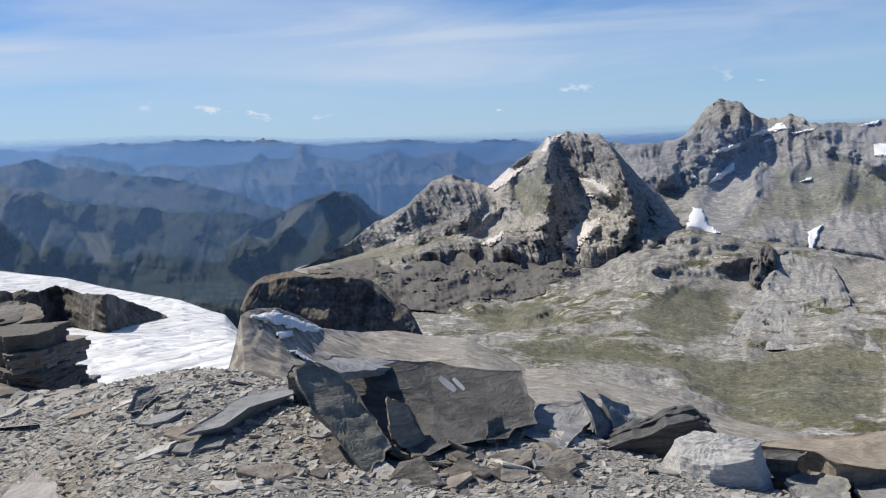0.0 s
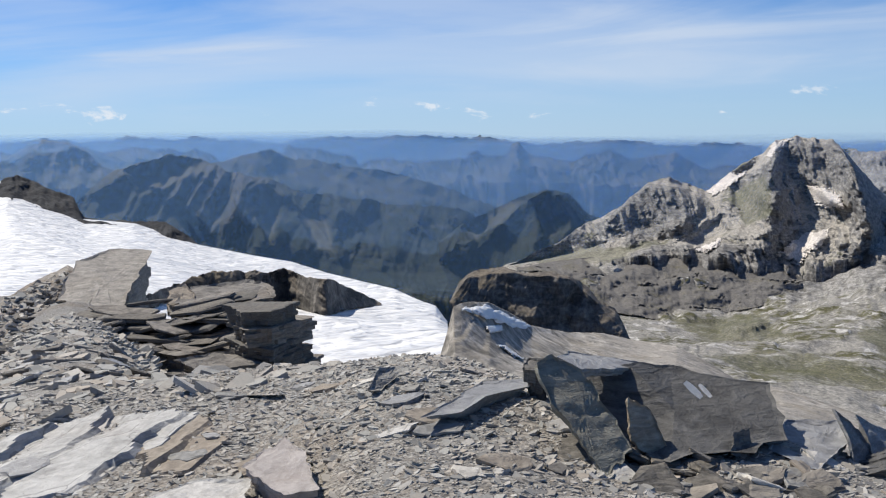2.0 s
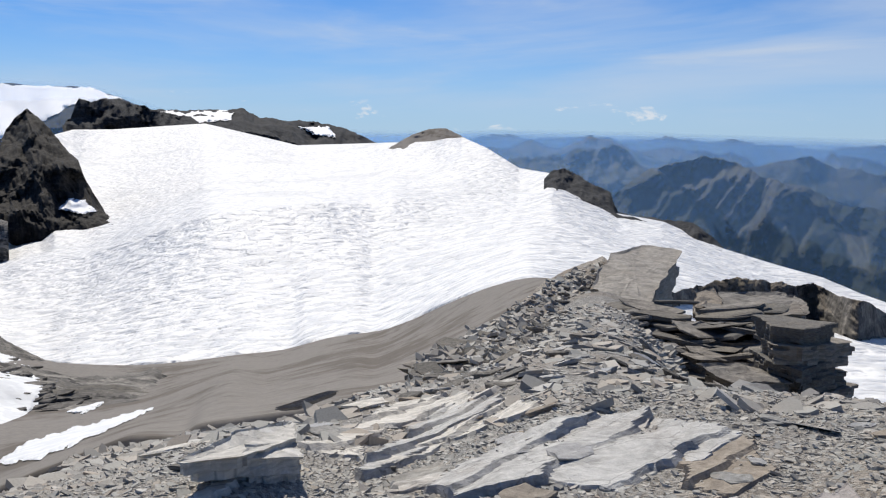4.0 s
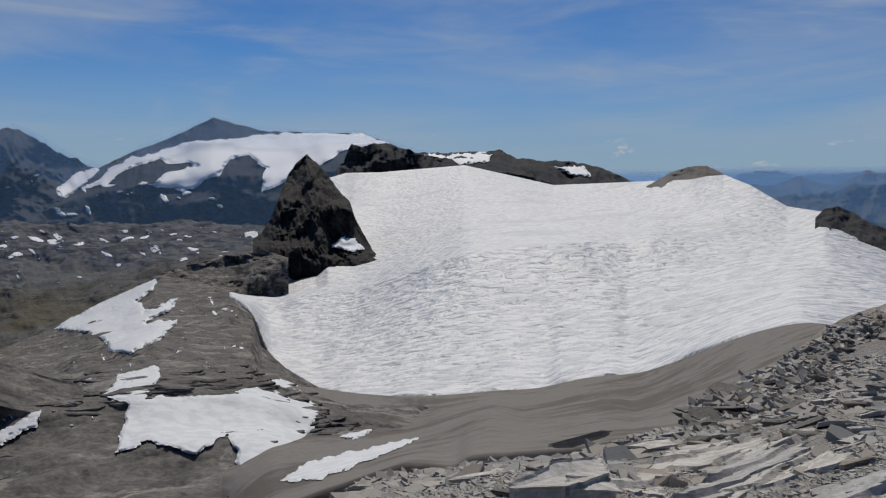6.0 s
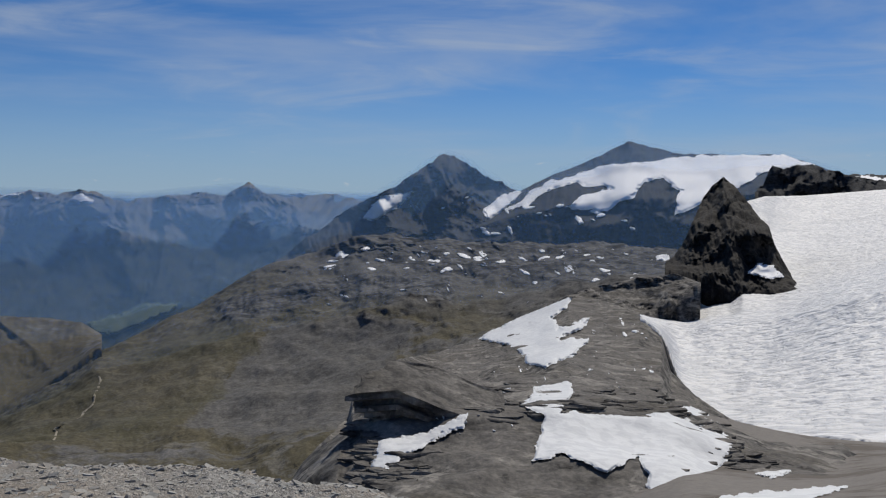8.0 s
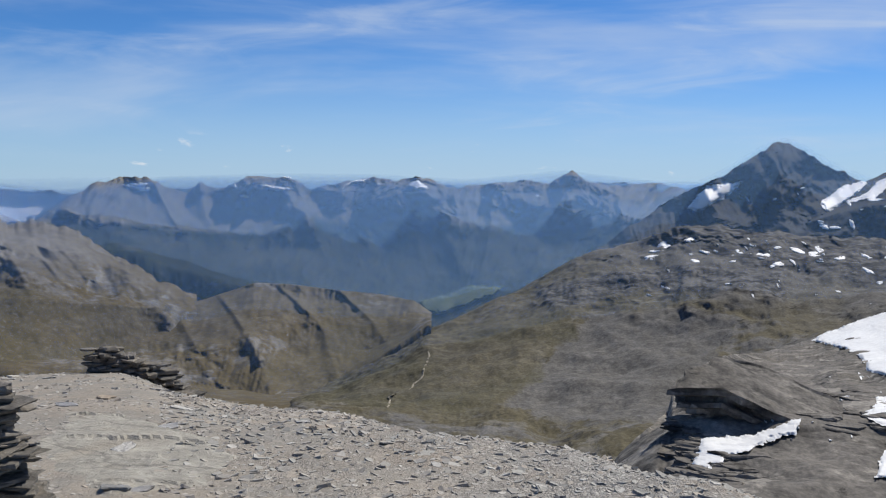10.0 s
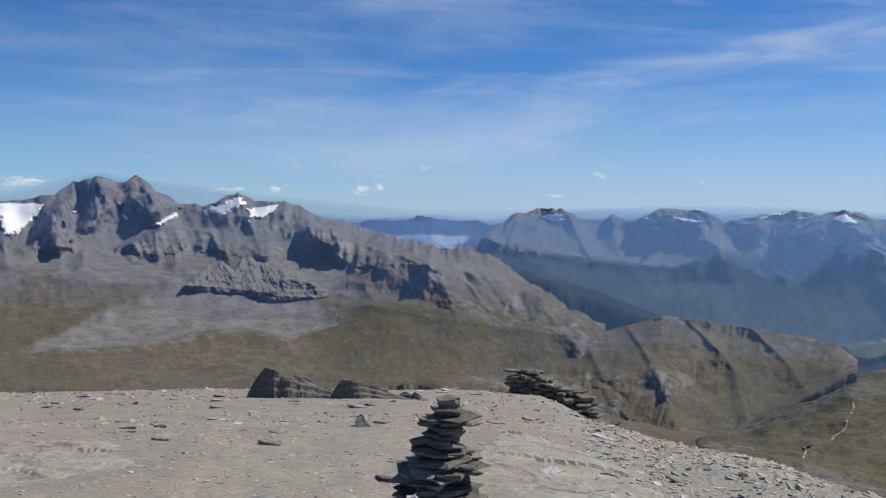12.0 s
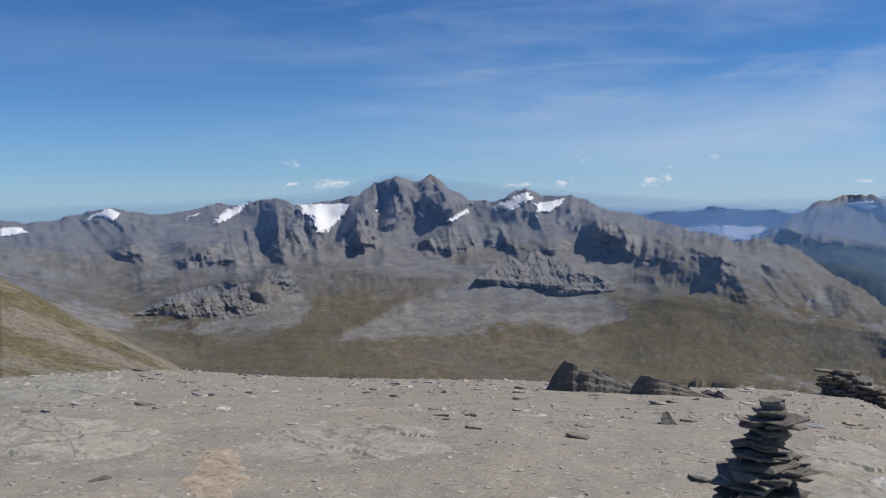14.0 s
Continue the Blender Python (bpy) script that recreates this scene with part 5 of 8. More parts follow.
BROWN_SLOPE_SPURS = [(2.0, 0.05, [(98.44, -5.31), (100.33, -9.01), (101.27, -12.40)]), (1.4, 0.05, [(85.63, -2.92), (88.39, -5.63), (90.45, -8.96)]), (1.4, 0.05, [(80.79, -2.96), (82.89, -5.03), (84.31, -8.46)]), (1.2, 0.04, [(75.56, -2.99), (77.31, -4.37), (78.72, -6.46)])]
BROWN_SLOPE_COVERS = [
    ("crag", 0.5, [(94.29, -2.79), (90.34, -1.15), (70.37, -1.25), (70.36, -4.36), (77.31, -5.76), (87.02, -4.96)]),
    ("turf", 0.5, [(113.81, -13.66), (106.42, -10.27), (101.89, -8.14), (98.12, -8.05), (97.08, -9.38), (99.44, -10.81), (99.08, -12.49), (104.63, -14.34), (109.58, -14.38)]),
    ("scree", 0.5, [(96.76, -8.35), (91.2, -7.3), (88.04, -8.29), (88.6, -10.28), (91.68, -14.38), (99.39, -14.84), (101.14, -13.57), (98.42, -10.78)]),
    ("crag", 0.4, [(99.5, -6.71), (92.86, -5.19), (85.12, -4.93), (85.07, -6.84), (92.83, -6.53), (98.46, -8.06)]),
]
S_BROWN_SLOPE = relief_sheet("mountainside", [BROWN_SLOPE_0, BROWN_SLOPE_1, BROWN_SLOPE_2], M_SLOPE, "long dark brown mountainside with terraces and snow flecks", "mountainside", 170, 0.085, 0.035, 200, 0.7, 0.3, seed=31, skirt=0.8, spurs=BROWN_SLOPE_SPURS, bumps=(80, 12), knobs=[(91.77, -8.24, 3.0, 0.9, 0.014), (97.67, -10.55, 1.6, 0.6, 0.008), (95.26, -4.49, 1.5, 0.6, 0.008)] + [(78.32, -2.73, 2, 0.8, 0.01)], beds=(22, 0.5), lift=0.12, crag=0.12, covers=BROWN_SLOPE_COVERS)
snow_flecks(S_BROWN_SLOPE, 120, (68, 93), (-7.4, -1.6, -3.4), (0.08, 0.55), "small snow fleck on the dark mountainside", 500, 0.0018, 0.25)
footpath(S_BROWN_SLOPE, TRAIL_A, 0.16, "pale trodden path winding down the brown slope")
footpath(S_BROWN_SLOPE, TRAIL_B, 0.16, "pale trodden path winding down the brown slope")

FAR_SOUTH_0 = [(90.52, -0.34, 4701), (92.90, -0.12, 4701), (104.50, -0.37, 4701), (111.72, -0.44, 4701), (116.93, -0.62, 4701), (123.80, -1.05, 4701), (127.15, -1.18, 4701), (129.43, -0.98, 4701), (130.40, -1.01, 4701), (131.35, -0.81, 4701), (132.62, -0.97, 4701), (133.55, -0.90, 4701), (135.39, -1.22, 4701), (136.59, -1.34, 4701)]
FAR_SOUTH_1 = [(90.47, -1.77, 4401), (113.45, -2.35, 4401), (136.62, -2.89, 4401)]
S_FAR_SOUTH = relief_sheet("far_range", [FAR_SOUTH_0, FAR_SOUTH_1], M_FAR, "faint blue mountain range behind haze", "mountain range", 24, 0.1, 0.03, 300, 1.0, 0.4, seed=32, kind="structure", skirt=5)
snow_on(S_FAR_SOUTH, [(134.11, -2.12), (132.94, -1.9), (130.95, -1.96), (128.82, -1.98), (129.14, -2.52), (130.61, -2.94), (132.26, -2.75), (133.44, -2.45)], 25, "bank of white mist in the far valley", "mist_bank", 0.3, 7, M_MIST, "mist")

RANGE_SOUTH_0 = [(88.15, -0.84, 4201), (90.94, -0.23, 4201), (93.36, -0.11, 4201), (95.09, -0.33, 4201), (96.80, 0.07, 4201), (97.58, 0.61, 4201), (98.33, 0.30, 4201), (98.87, -0.15, 4201), (100.17, 0.05, 4201), (102.15, -0.06, 4201), (104.50, -0.65, 4201), (105.86, -0.24, 4201), (107.06, 0.17, 4201), (108.26, -0.32, 4201), (109.64, 0.09, 4201), (111.72, -0.26, 4201), (113.46, -0.68, 4201), (114.85, 0.08, 4201), (116.24, -0.10, 4201), (117.28, 0.07, 4201), (119.01, -0.70, 4201), (120.11, -0.36, 4201), (120.73, -0.98, 4201), (122.10, -0.63, 4201), (123.12, -0.05, 4201), (124.47, -0.16, 4201), (126.15, -0.64, 4201), (127.81, -1.65, 4201), (128.74, -2.32, 4201), (129.46, -2.82, 4201)]
RANGE_SOUTH_1 = [(88.13, -2.58, 3601), (96.46, -2.62, 3601), (98.81, -2.73, 3601), (103.11, -2.96, 3601), (109.96, -3.73, 3601), (116.93, -3.75, 3601), (123.82, -3.04, 3601), (129.47, -3.16, 3601)]
RANGE_SOUTH_2 = [(88.11, -5.36, 2901), (97.83, -7.43, 2901), (98.71, -7.60, 2901), (106.44, -9.21, 2901), (114.83, -7.58, 2901), (123.83, -4.75, 2901), (129.48, -4.00, 2901)]
RANGE_SOUTH_SPURS = [(1.2, 0.08, [(123.12, -0.05), (121.77, -2.36), (120.41, -4.78)]), (1.2, 0.07, [(117.28, 0.07), (118.32, -2.36), (119.02, -4.79)]), (1.2, 0.08, [(114.85, 0.08), (113.45, -2.35), (112.39, -5.14)]), (1.2, 0.07, [(109.64, 0.09), (109.97, -2.68), (110.64, -5.82)]), (1.2, 0.08, [(107.06, 0.17), (105.49, -2.65), (104.43, -5.73)]), (1.2, 0.07, [(102.16, -0.06), (102.44, -2.96), (103.07, -5.70)]), (1.3, 0.08, [(97.34, 0.52), (98.82, -2.23), (100.07, -5.63)]), (0.9, 0.05, [(120.11, -0.36), (119.71, -2.36), (118.67, -4.45)])]
RANGE_SOUTH_COVERS = [
    ("turf", 0.5, [(123.9, -3.59), (116.53, -4.36), (114.46, -3.51), (108.75, -4.21), (104.71, -3.32), (99.88, -3.62), (94.54, -2.53), (97.83, -4.97), (101.21, -7.44), (106.42, -9.58), (115.18, -8.17), (121.97, -6.67)]),
    ("crag", 0.4, [(115.13, -0.22), (109.59, 0.14), (104.73, -0.89), (105.41, -2.28), (110.99, -1.95)]),
    ("crag", 0.4, [(102.66, -0.19), (97.25, 0.67), (94.91, -0.51), (96.19, -2.55), (101.27, -1.91)]),
    ("crag", 0.3, [(118.54, -0.22), (114.79, -0.05), (115.14, -1.25), (117.87, -1.25)]),
    ("scree", 0.4, [(123.85, -0.9), (119.23, -1.25), (114.46, -2.64), (116.53, -3.67), (122.58, -3.27), (125.17, -2.23)]),
]
S_RANGE_SOUTH = relief_sheet("mountain_range", [RANGE_SOUTH_0, RANGE_SOUTH_1, RANGE_SOUTH_2], M_RANGE, "long range with snow flecks above dark forest slopes", "mountain range", 110, 0.08, 0.07, 420, 0.9, 0.35, seed=33, calm=0.2, warp=0.9, spurs=RANGE_SOUTH_SPURS, covers=RANGE_SOUTH_COVERS)
snow_on(S_RANGE_SOUTH, [(124.47, -0.64), (123.80, -0.47), (122.99, -0.50), (123.19, -0.70), (122.78, -0.84), (123.46, -0.98), (123.97, -0.77)], 3, "small glacier patch on the mountainside", seed=3)
snow_on(S_RANGE_SOUTH, [(118.49, -0.63), (118.18, -0.28), (117.90, -0.70)], 3, "small glacier patch on the mountainside", seed=4)
snow_on(S_RANGE_SOUTH, [(116.66, -0.48), (115.72, -0.55), (114.67, -0.69), (115.54, -0.90)], 3, "small glacier patch on the mountainside", seed=5)
snow_on(S_RANGE_SOUTH, [(115.72, 0.04), (114.68, 0.04), (114.78, -0.20)], 3, "small glacier patch on the mountainside", seed=6)
snow_on(S_RANGE_SOUTH, [(111.72, -0.47), (110.51, -0.08), (109.82, -0.05), (110.68, -0.33)], 3, "small glacier patch on the mountainside", seed=7)
snow_on(S_RANGE_SOUTH, [(107.74, -0.42), (107.06, -0.07), (106.20, -0.59), (107.05, -0.66)], 3, "small glacier patch on the mountainside", seed=8)
snow_on(S_RANGE_SOUTH, [(106.97, -7.57), (105.09, -7.12), (103.56, -6.53), (101.54, -6.55), (102.37, -7.22), (103.88, -7.77), (105.41, -8.33), (106.45, -8.18)], 6, "pale meadows and hamlet on the valley floor", "meadow", 0.25, 7, M_FIELD, "meadow")
snow_flecks(S_RANGE_SOUTH, 22, (98, 127), (-1.6, 0.2, -0.4), (0.06, 0.3), "small snowfield under the far crest", 650, 0.004, 0.1)

WEST_RIDGE_0 = [(120.29, -7.11, 2001), (122.33, -6.28, 2086), (126.73, -3.53, 2258), (128.89, -2.7, 2358), (130.47, -2.75, 2472), (135.02, -1.65, 2701), (136.69, -1.07, 2801), (138.04, -0.96, 2811), (139.05, -0.27, 2821), (140.42, -0.12, 2831), (141.79, -0.11, 2841), (142.82, 0.28, 2851), (144.9, -0.43, 2861), (145.94, -0.32, 2871), (147.68, 0.56, 2881), (148.54, 1.29, 2891), (149.06, 0.99, 2901), (149.76, 0.92, 2911), (150.8, 1.21, 2921), (152.19, 0.77, 2931), (153.06, 0.05, 2941), (157.0, -0.47, 2971), (158.01, -0.12, 2981), (159.69, -0.21, 2991), (160.69, -0.37, 3001), (162.01, -0.43, 3001), (163.0, -0.85, 3001), (164.61, -1.0, 3001), (166.19, -0.91, 3001), (167.74, -0.53, 3001), (168.97, -0.94, 3001), (170.78, -1.23, 3001), (175.07, -1.4, 3001)]
WEST_RIDGE_1 = [(120.28, -7.72, 1931), (126.71, -4.83, 1881), (130.46, -3.91, 1951), (136.68, -2.60, 2301), (140.42, -2.95, 2322), (145.26, -3.28, 2344), (150.84, -2.89, 2365), (157.73, -3.14, 2386), (164.33, -2.67, 2401), (169.03, -2.89, 2401), (175.13, -3.01, 2401)]
WEST_RIDGE_2 = [(120.27, -8.34, 1851), (125.77, -7.54, 1701), (132.03, -6.94, 1701), (138.36, -6.04, 1851), (145.27, -5.37, 1867), (150.86, -4.98, 1884), (157.75, -4.52, 1901), (166.01, -6.28, 1901), (173.49, -4.64, 1901), (175.16, -4.25, 1901)]
WEST_RIDGE_3 = [(120.22, -10.47, 1801), (127.24, -10.99, 1601), (133.64, -11.32, 1451), (143.90, -11.91, 1351), (155.80, -10.73, 1321), (163.54, -10.87, 1301), (169.18, -8.72, 1301), (173.53, -5.90, 1301), (175.19, -5.18, 1301)]
WEST_RIDGE_SPURS = [(1.3, 0.10, [(150.80, 1.21), (151.17, -1.50), (151.55, -4.27)]), (1.0, 0.07, [(148.54, 1.26), (147.34, -1.18), (146.31, -3.62)]), (1.2, 0.10, [(158.01, -0.12), (155.66, -1.80), (155.29, -4.22)]), (1.0, 0.06, [(162.01, -0.43), (161.06, -2.40), (160.46, -5.13)]), (1.0, 0.06, [(167.74, -0.56), (166.55, -2.62), (166.00, -5.62)]), (0.9, 0.05, [(142.82, 0.24), (141.79, -1.91), (140.76, -3.64)]), (1.0, 0.05, [(138.04, -0.96), (136.35, -2.95), (134.33, -5.98)]), (1.1, 0.05, [(153.94, -1.12), (152.93, -3.56), (152.61, -6.00)]), (1.4, 0.05, [(133.05, -2.09), (130.77, -4.25), (129.47, -7.20)])]
WEST_RIDGE_COVERS = [
    ("scree", 0.2, [(128.82, -8.65), (125.75, -8.03), (123.67, -8.24), (127.26, -9.0)]),
    ("scree", 0.2, [(171.81, -6.0), (169.43, -5.96), (166.36, -7.25), (164.8, -8.66), (167.63, -7.84), (170.36, -7.04)]),
    ("scree", 0.2, [(154.39, -8.72), (151.59, -7.4), (148.78, -6.91), (147.74, -7.44), (150.9, -8.45)]),
    ("scree", 0.25, [(137.01, -5.34), (132.69, -5.28), (129.47, -6.71), (132.03, -6.61), (135.33, -6.17)]),
    ("scree", 0.5, [(163.34, -1.18), (158.72, -1.76), (158.09, -4.17), (159.79, -4.81), (164.39, -4.68), (166.88, -2.95)]),
    ("scree", 0.4, [(154.84, -4.05), (152.92, -2.52), (150.83, -1.85), (148.74, -1.69), (147.35, -2.57), (149.45, -3.25), (145.97, -4.67), (145.27, -5.2), (150.17, -4.99)]),
    ("scree", 0.45, [(148.08, -5.88), (145.62, -5.54), (138.7, -6.22), (136.66, -7.38), (139.73, -8.46), (143.89, -7.8), (148.8, -8.82), (154.4, -9.06), (150.88, -6.89)]),
    ("scree", 0.4, [(158.47, -6.38), (156.93, -5.91), (155.74, -6.8), (158.51, -8.6), (160.54, -9.03), (163.49, -8.06)]),
    ("scree", 0.5, [(143.87, -1.9), (140.07, -1.22), (139.05, -2.61), (136.0, -4.65), (137.34, -5.69), (140.07, -4.33), (142.83, -2.94)]),
    ("crag", 0.3, [(152.89, -0.44), (151.49, 1.01), (148.72, 0.99), (146.29, -0.49), (147.34, -1.35), (149.43, -0.81), (150.83, -1.85), (152.59, -3.39), (154.66, -3.54)]),
    ("crag", 0.3, [(158.69, -0.32), (156.67, -0.58), (155.33, -2.49), (155.36, -4.04), (157.75, -4.17), (158.91, -2.78)]),
    ("crag", 0.25, [(149.62, -3.08), (147.35, -1.88), (144.21, -2.07), (143.35, -3.46), (145.61, -3.28), (147.36, -3.79)]),
    ("crag", 0.25, [(139.56, -2.09), (138.03, -1.4), (136.68, -2.26), (133.85, -4.29), (136.0, -4.31), (137.69, -2.95)]),
    ("crag", 0.35, [(164.04, -3.68), (160.06, -1.91), (158.91, -2.78), (159.27, -4.14), (163.41, -4.54)]),
    ("turf", 0.6, [(170.8, -11.78), (168.26, -8.13), (166.04, -6.94), (162.85, -8.42), (157.13, -7.79), (155.39, -6.29), (149.47, -5.17), (148.08, -5.88), (151.23, -6.88), (154.74, -9.06), (147.4, -8.83), (138.7, -8.78), (136.66, -7.38), (138.36, -6.04), (133.68, -5.3), (127.29, -7.12), (122.29, -7.84), (122.22, -11.88)]),
]
S_WEST_RIDGE = relief_sheet("mountain", [WEST_RIDGE_0, WEST_RIDGE_1, WEST_RIDGE_2, WEST_RIDGE_3], M_MOOR, "grey mountain crest with glacier saddle and twin summit", "mountain", 170, 0.085, 0.07, 300, 1.3, 0.35, seed=35, calm=0.8, spurs=WEST_RIDGE_SPURS, bumps=(160, 10), knobs=[(157.52, -2.33, 1.5, 2.2, 0.05), (159.35, -5.84, 2.2, 0.9, 0.03), (155.98, -1.32, 0.8, 1.3, 0.03), (152.94, -1.34, 0.9, 1.6, 0.03), (152.27, -2.89, 1.6, 0.8, 0.02), (147.42, -1.01, 1.2, 1.2, 0.035), (145.34, -2.76, 1.5, 0.8, 0.025), (138.17, -2.41, 1.1, 1.0, 0.03), (141.43, -3.01, 1.3, 0.7, 0.025), (134.95, -3.77, 0.9, 0.5, 0.015), (163.15, -2.75, 1.6, 1.2, 0.03), (166.53, -3.01, 1.4, 1.0, 0.03), (164.46, -6.65, 2.0, 0.6, 0.02)], lift=0.08, crag=0.06, covers=WEST_RIDGE_COVERS)
snow_on(S_WEST_RIDGE, [(156.83, -0.47), (153.58, -0.43), (153.87, -1.05), (155.05, -2.22), (155.67, -2.14), (155.79, -1.28), (156.50, -1.03)], 3, "small glacier patch on the mountainside", seed=3)
snow_on(S_WEST_RIDGE, [(144.83, -0.71), (142.82, 0.18), (142.31, -0.17), (143.69, -0.93)], 3, "small glacier patch on the mountainside", seed=4)
snow_on(S_WEST_RIDGE, [(142.31, -0.59), (140.35, -0.19), (140.76, -0.67), (141.45, -1.08), (142.14, -1.01)], 3, "small glacier patch on the mountainside", seed=5)
snow_on(S_WEST_RIDGE, [(169.14, -1.33), (167.74, -0.56), (166.97, -0.90), (167.45, -1.36), (168.21, -1.02)], 3, "small glacier patch on the mountainside", seed=6)
snow_on(S_WEST_RIDGE, [(173.40, -1.66), (172.25, -1.59), (171.97, -1.91), (173.42, -2.07)], 3, "small glacier patch on the mountainside", seed=7)
snow_on(S_WEST_RIDGE, [(147.76, -1.59), (146.47, -0.84), (146.23, -1.05), (147.34, -1.67)], 3, "small glacier patch on the mountainside", seed=8)
snow_on(S_WEST_RIDGE, [(161.87, -1.54), (161.03, -0.71), (159.69, -0.31), (160.04, -0.79), (161.04, -1.45)], 3, "small glacier patch on the mountainside", seed=9)
snow_on(S_WEST_RIDGE, [(163.33, -1.18), (162.51, -0.89), (162.84, -1.16)], 3, "small glacier patch on the mountainside", seed=10)
snow_flecks(S_WEST_RIDGE, 16, (140, 172), (-1.8, 0.2, -0.5), (0.08, 0.3), "small snow patch under the crest", 640, 0.003, 0.6)

CLIFF_HILL_0 = [(106.04, -8.23, 1901), (107.15, -7.50, 1901), (108.89, -7.18, 1901), (112.03, -6.87, 1901), (114.84, -6.50, 1901), (116.94, -6.43, 1901), (119.73, -7.38, 1901), (121.80, -7.81, 1901), (124.88, -7.88, 1901), (126.23, -8.29, 1901), (127.89, -7.90, 1901), (130.51, -8.15, 1901), (132.76, -9.04, 1901), (135.28, -10.35, 1901), (138.01, -11.42, 1901)]
CLIFF_HILL_1 = [(106.03, -8.68, 1651), (109.91, -10.64, 1651), (113.42, -10.34, 1651), (118.69, -9.63, 1651), (123.88, -10.56, 1651), (130.54, -9.97, 1651), (138.01, -11.58, 1651)]
CLIFF_HILL_2 = [(106.03, -8.85, 1451), (107.82, -10.09, 1451), (109.90, -11.46, 1451), (111.65, -12.92, 1451), (114.47, -13.34, 1451), (119.75, -12.69, 1451), (125.59, -11.85, 1451), (130.56, -10.96, 1451), (138.01, -11.73, 1451)]
CLIFF_HILL_SPURS = [(0.9, 0.03, [(119.03, -7.22), (116.94, -9.99), (115.53, -13.08)]), (0.9, 0.03, [(115.54, -6.47), (112.72, -9.30), (111.65, -12.38)]), (0.8, 0.03, [(111.68, -6.94), (109.57, -8.92), (108.51, -10.62)]), (0.8, 0.02, [(121.80, -7.74), (120.43, -10.30), (119.74, -12.35)])]
CLIFF_HILL_COVERS = [
    ("turf", 0.5, [(129.06, -7.75), (123.63, -7.3), (116.55, -6.6), (111.69, -7.17), (108.88, -7.52), (113.79, -8.88), (118.64, -10.16), (125.32, -10.56), (131.57, -10.5), (134.45, -8.71)]),
    ("turf", 0.5, [(113.79, -9.22), (110.29, -7.52), (106.43, -8.2), (107.47, -10.28), (111.7, -12.67), (115.21, -13.3), (116.59, -11.57)]),
    ("scree", 0.3, [(125.28, -8.41), (121.98, -7.52), (119.3, -8.1), (118.97, -9.13), (120.66, -8.74)]),
]
S_CLIFF_HILL = relief_sheet("hill", [CLIFF_HILL_0, CLIFF_HILL_1, CLIFF_HILL_2], M_MOOR, "brown moor hill with steep gullied flank", "hill", 120, 0.08, 0.035, 150, 1.8, 0.04, seed=34, skirt=1.0, join=S_WEST_RIDGE, spurs=CLIFF_HILL_SPURS, bumps=(110, 6), lift=0.06, covers=CLIFF_HILL_COVERS)

TOWERS_0 = [(137.35, -5.69, 1651), (137.86, -5.18, 1651), (138.71, -4.46, 1651), (139.73, -4.16, 1651), (140.42, -4.26, 1651), (140.93, -3.81, 1651), (142.14, -3.50, 1651), (142.66, -3.64, 1651), (143.01, -4.26, 1651), (143.70, -3.81, 1651), (144.74, -4.05, 1651), (145.41, -4.60, 1651), (145.97, -5.37, 1651)]
TOWERS_1 = [(137.35, -5.86, 1591), (139.05, -6.04, 1591), (140.76, -6.33, 1591), (142.49, -5.72, 1591), (143.88, -5.79, 1591), (145.97, -5.54, 1591)]
S_TOWERS = relief_sheet("crag", [TOWERS_0, TOWERS_1], M_TOWER, "group of broken grey rock towers on a rise", "crag", 70, 0.04, 0.016, 50, 1.8, 0.35, seed=36, host=S_WEST_RIDGE, proud=0.05, crag=0.4)

LOW_CRAG_0 = [(156.74, -5.22, 1701), (157.24, -4.59, 1701), (157.75, -4.45, 1701), (159.04, -4.97, 1701), (159.78, -5.22, 1701), (161.12, -5.11, 1701), (162.77, -5.47, 1701), (164.40, -5.91, 1701), (166.34, -6.76, 1701)]
LOW_CRAG_1 = [(156.75, -5.91, 1641), (158.13, -6.73, 1641), (159.83, -7.36, 1641), (162.17, -7.84, 1641), (164.43, -7.08, 1641), (166.34, -6.92, 1641)]
S_LOW_CRAG = relief_sheet("rock_crag", [LOW_CRAG_0, LOW_CRAG_1], M_TOWER, "low dark crag band above scree fans", "crag", 60, 0.05, 0.016, 60, 1.2, 0.2, seed=37, host=S_WEST_RIDGE, proud=0.04, crag=0.4)

NEAR_WEST_0 = [(161.90, -11.46, 801), (164.48, -9.66, 817), (167.61, -7.84, 834), (169.72, -6.75, 851), (171.77, -5.36, 867), (173.47, -4.33, 884), (175.73, -5.15, 901)]
NEAR_WEST_1 = [(161.89, -13.73, 201), (175.88, -11.24, 301)]
S_NEAR_WEST = relief_sheet("hillside", [NEAR_WEST_0, NEAR_WEST_1], M_MEADOW, "brown grassy hillside above the valley", "hillside", 60, 0.08, 0.03, 120, 0.6, 0.05, seed=38, bumps=(60, 5))

FAR_RIB_0 = [(70.20, -5.25, 351), (71.75, -4.71, 351), (73.82, -5.00, 351), (76.26, -5.55, 348), (78.01, -6.07, 346), (81.16, -7.60, 338), (82.91, -8.64, 331)]
FAR_RIB_1 = [(70.20, -5.39, 341), (71.74, -6.16, 326), (73.65, -7.35, 311), (77.32, -8.52, 301), (82.92, -9.84, 291)]
S_FAR_RIB = relief_sheet("rock_ridge", [FAR_RIB_0, FAR_RIB_1], M_RIB, "brown schist ridge running to the horn", "rock ridge", 60, 0.06, 0.03, 24, 0.5, 0.05, seed=41, bumps=(20, 3), beds=(6, 0.7), lift=0.1, crag=0.1)

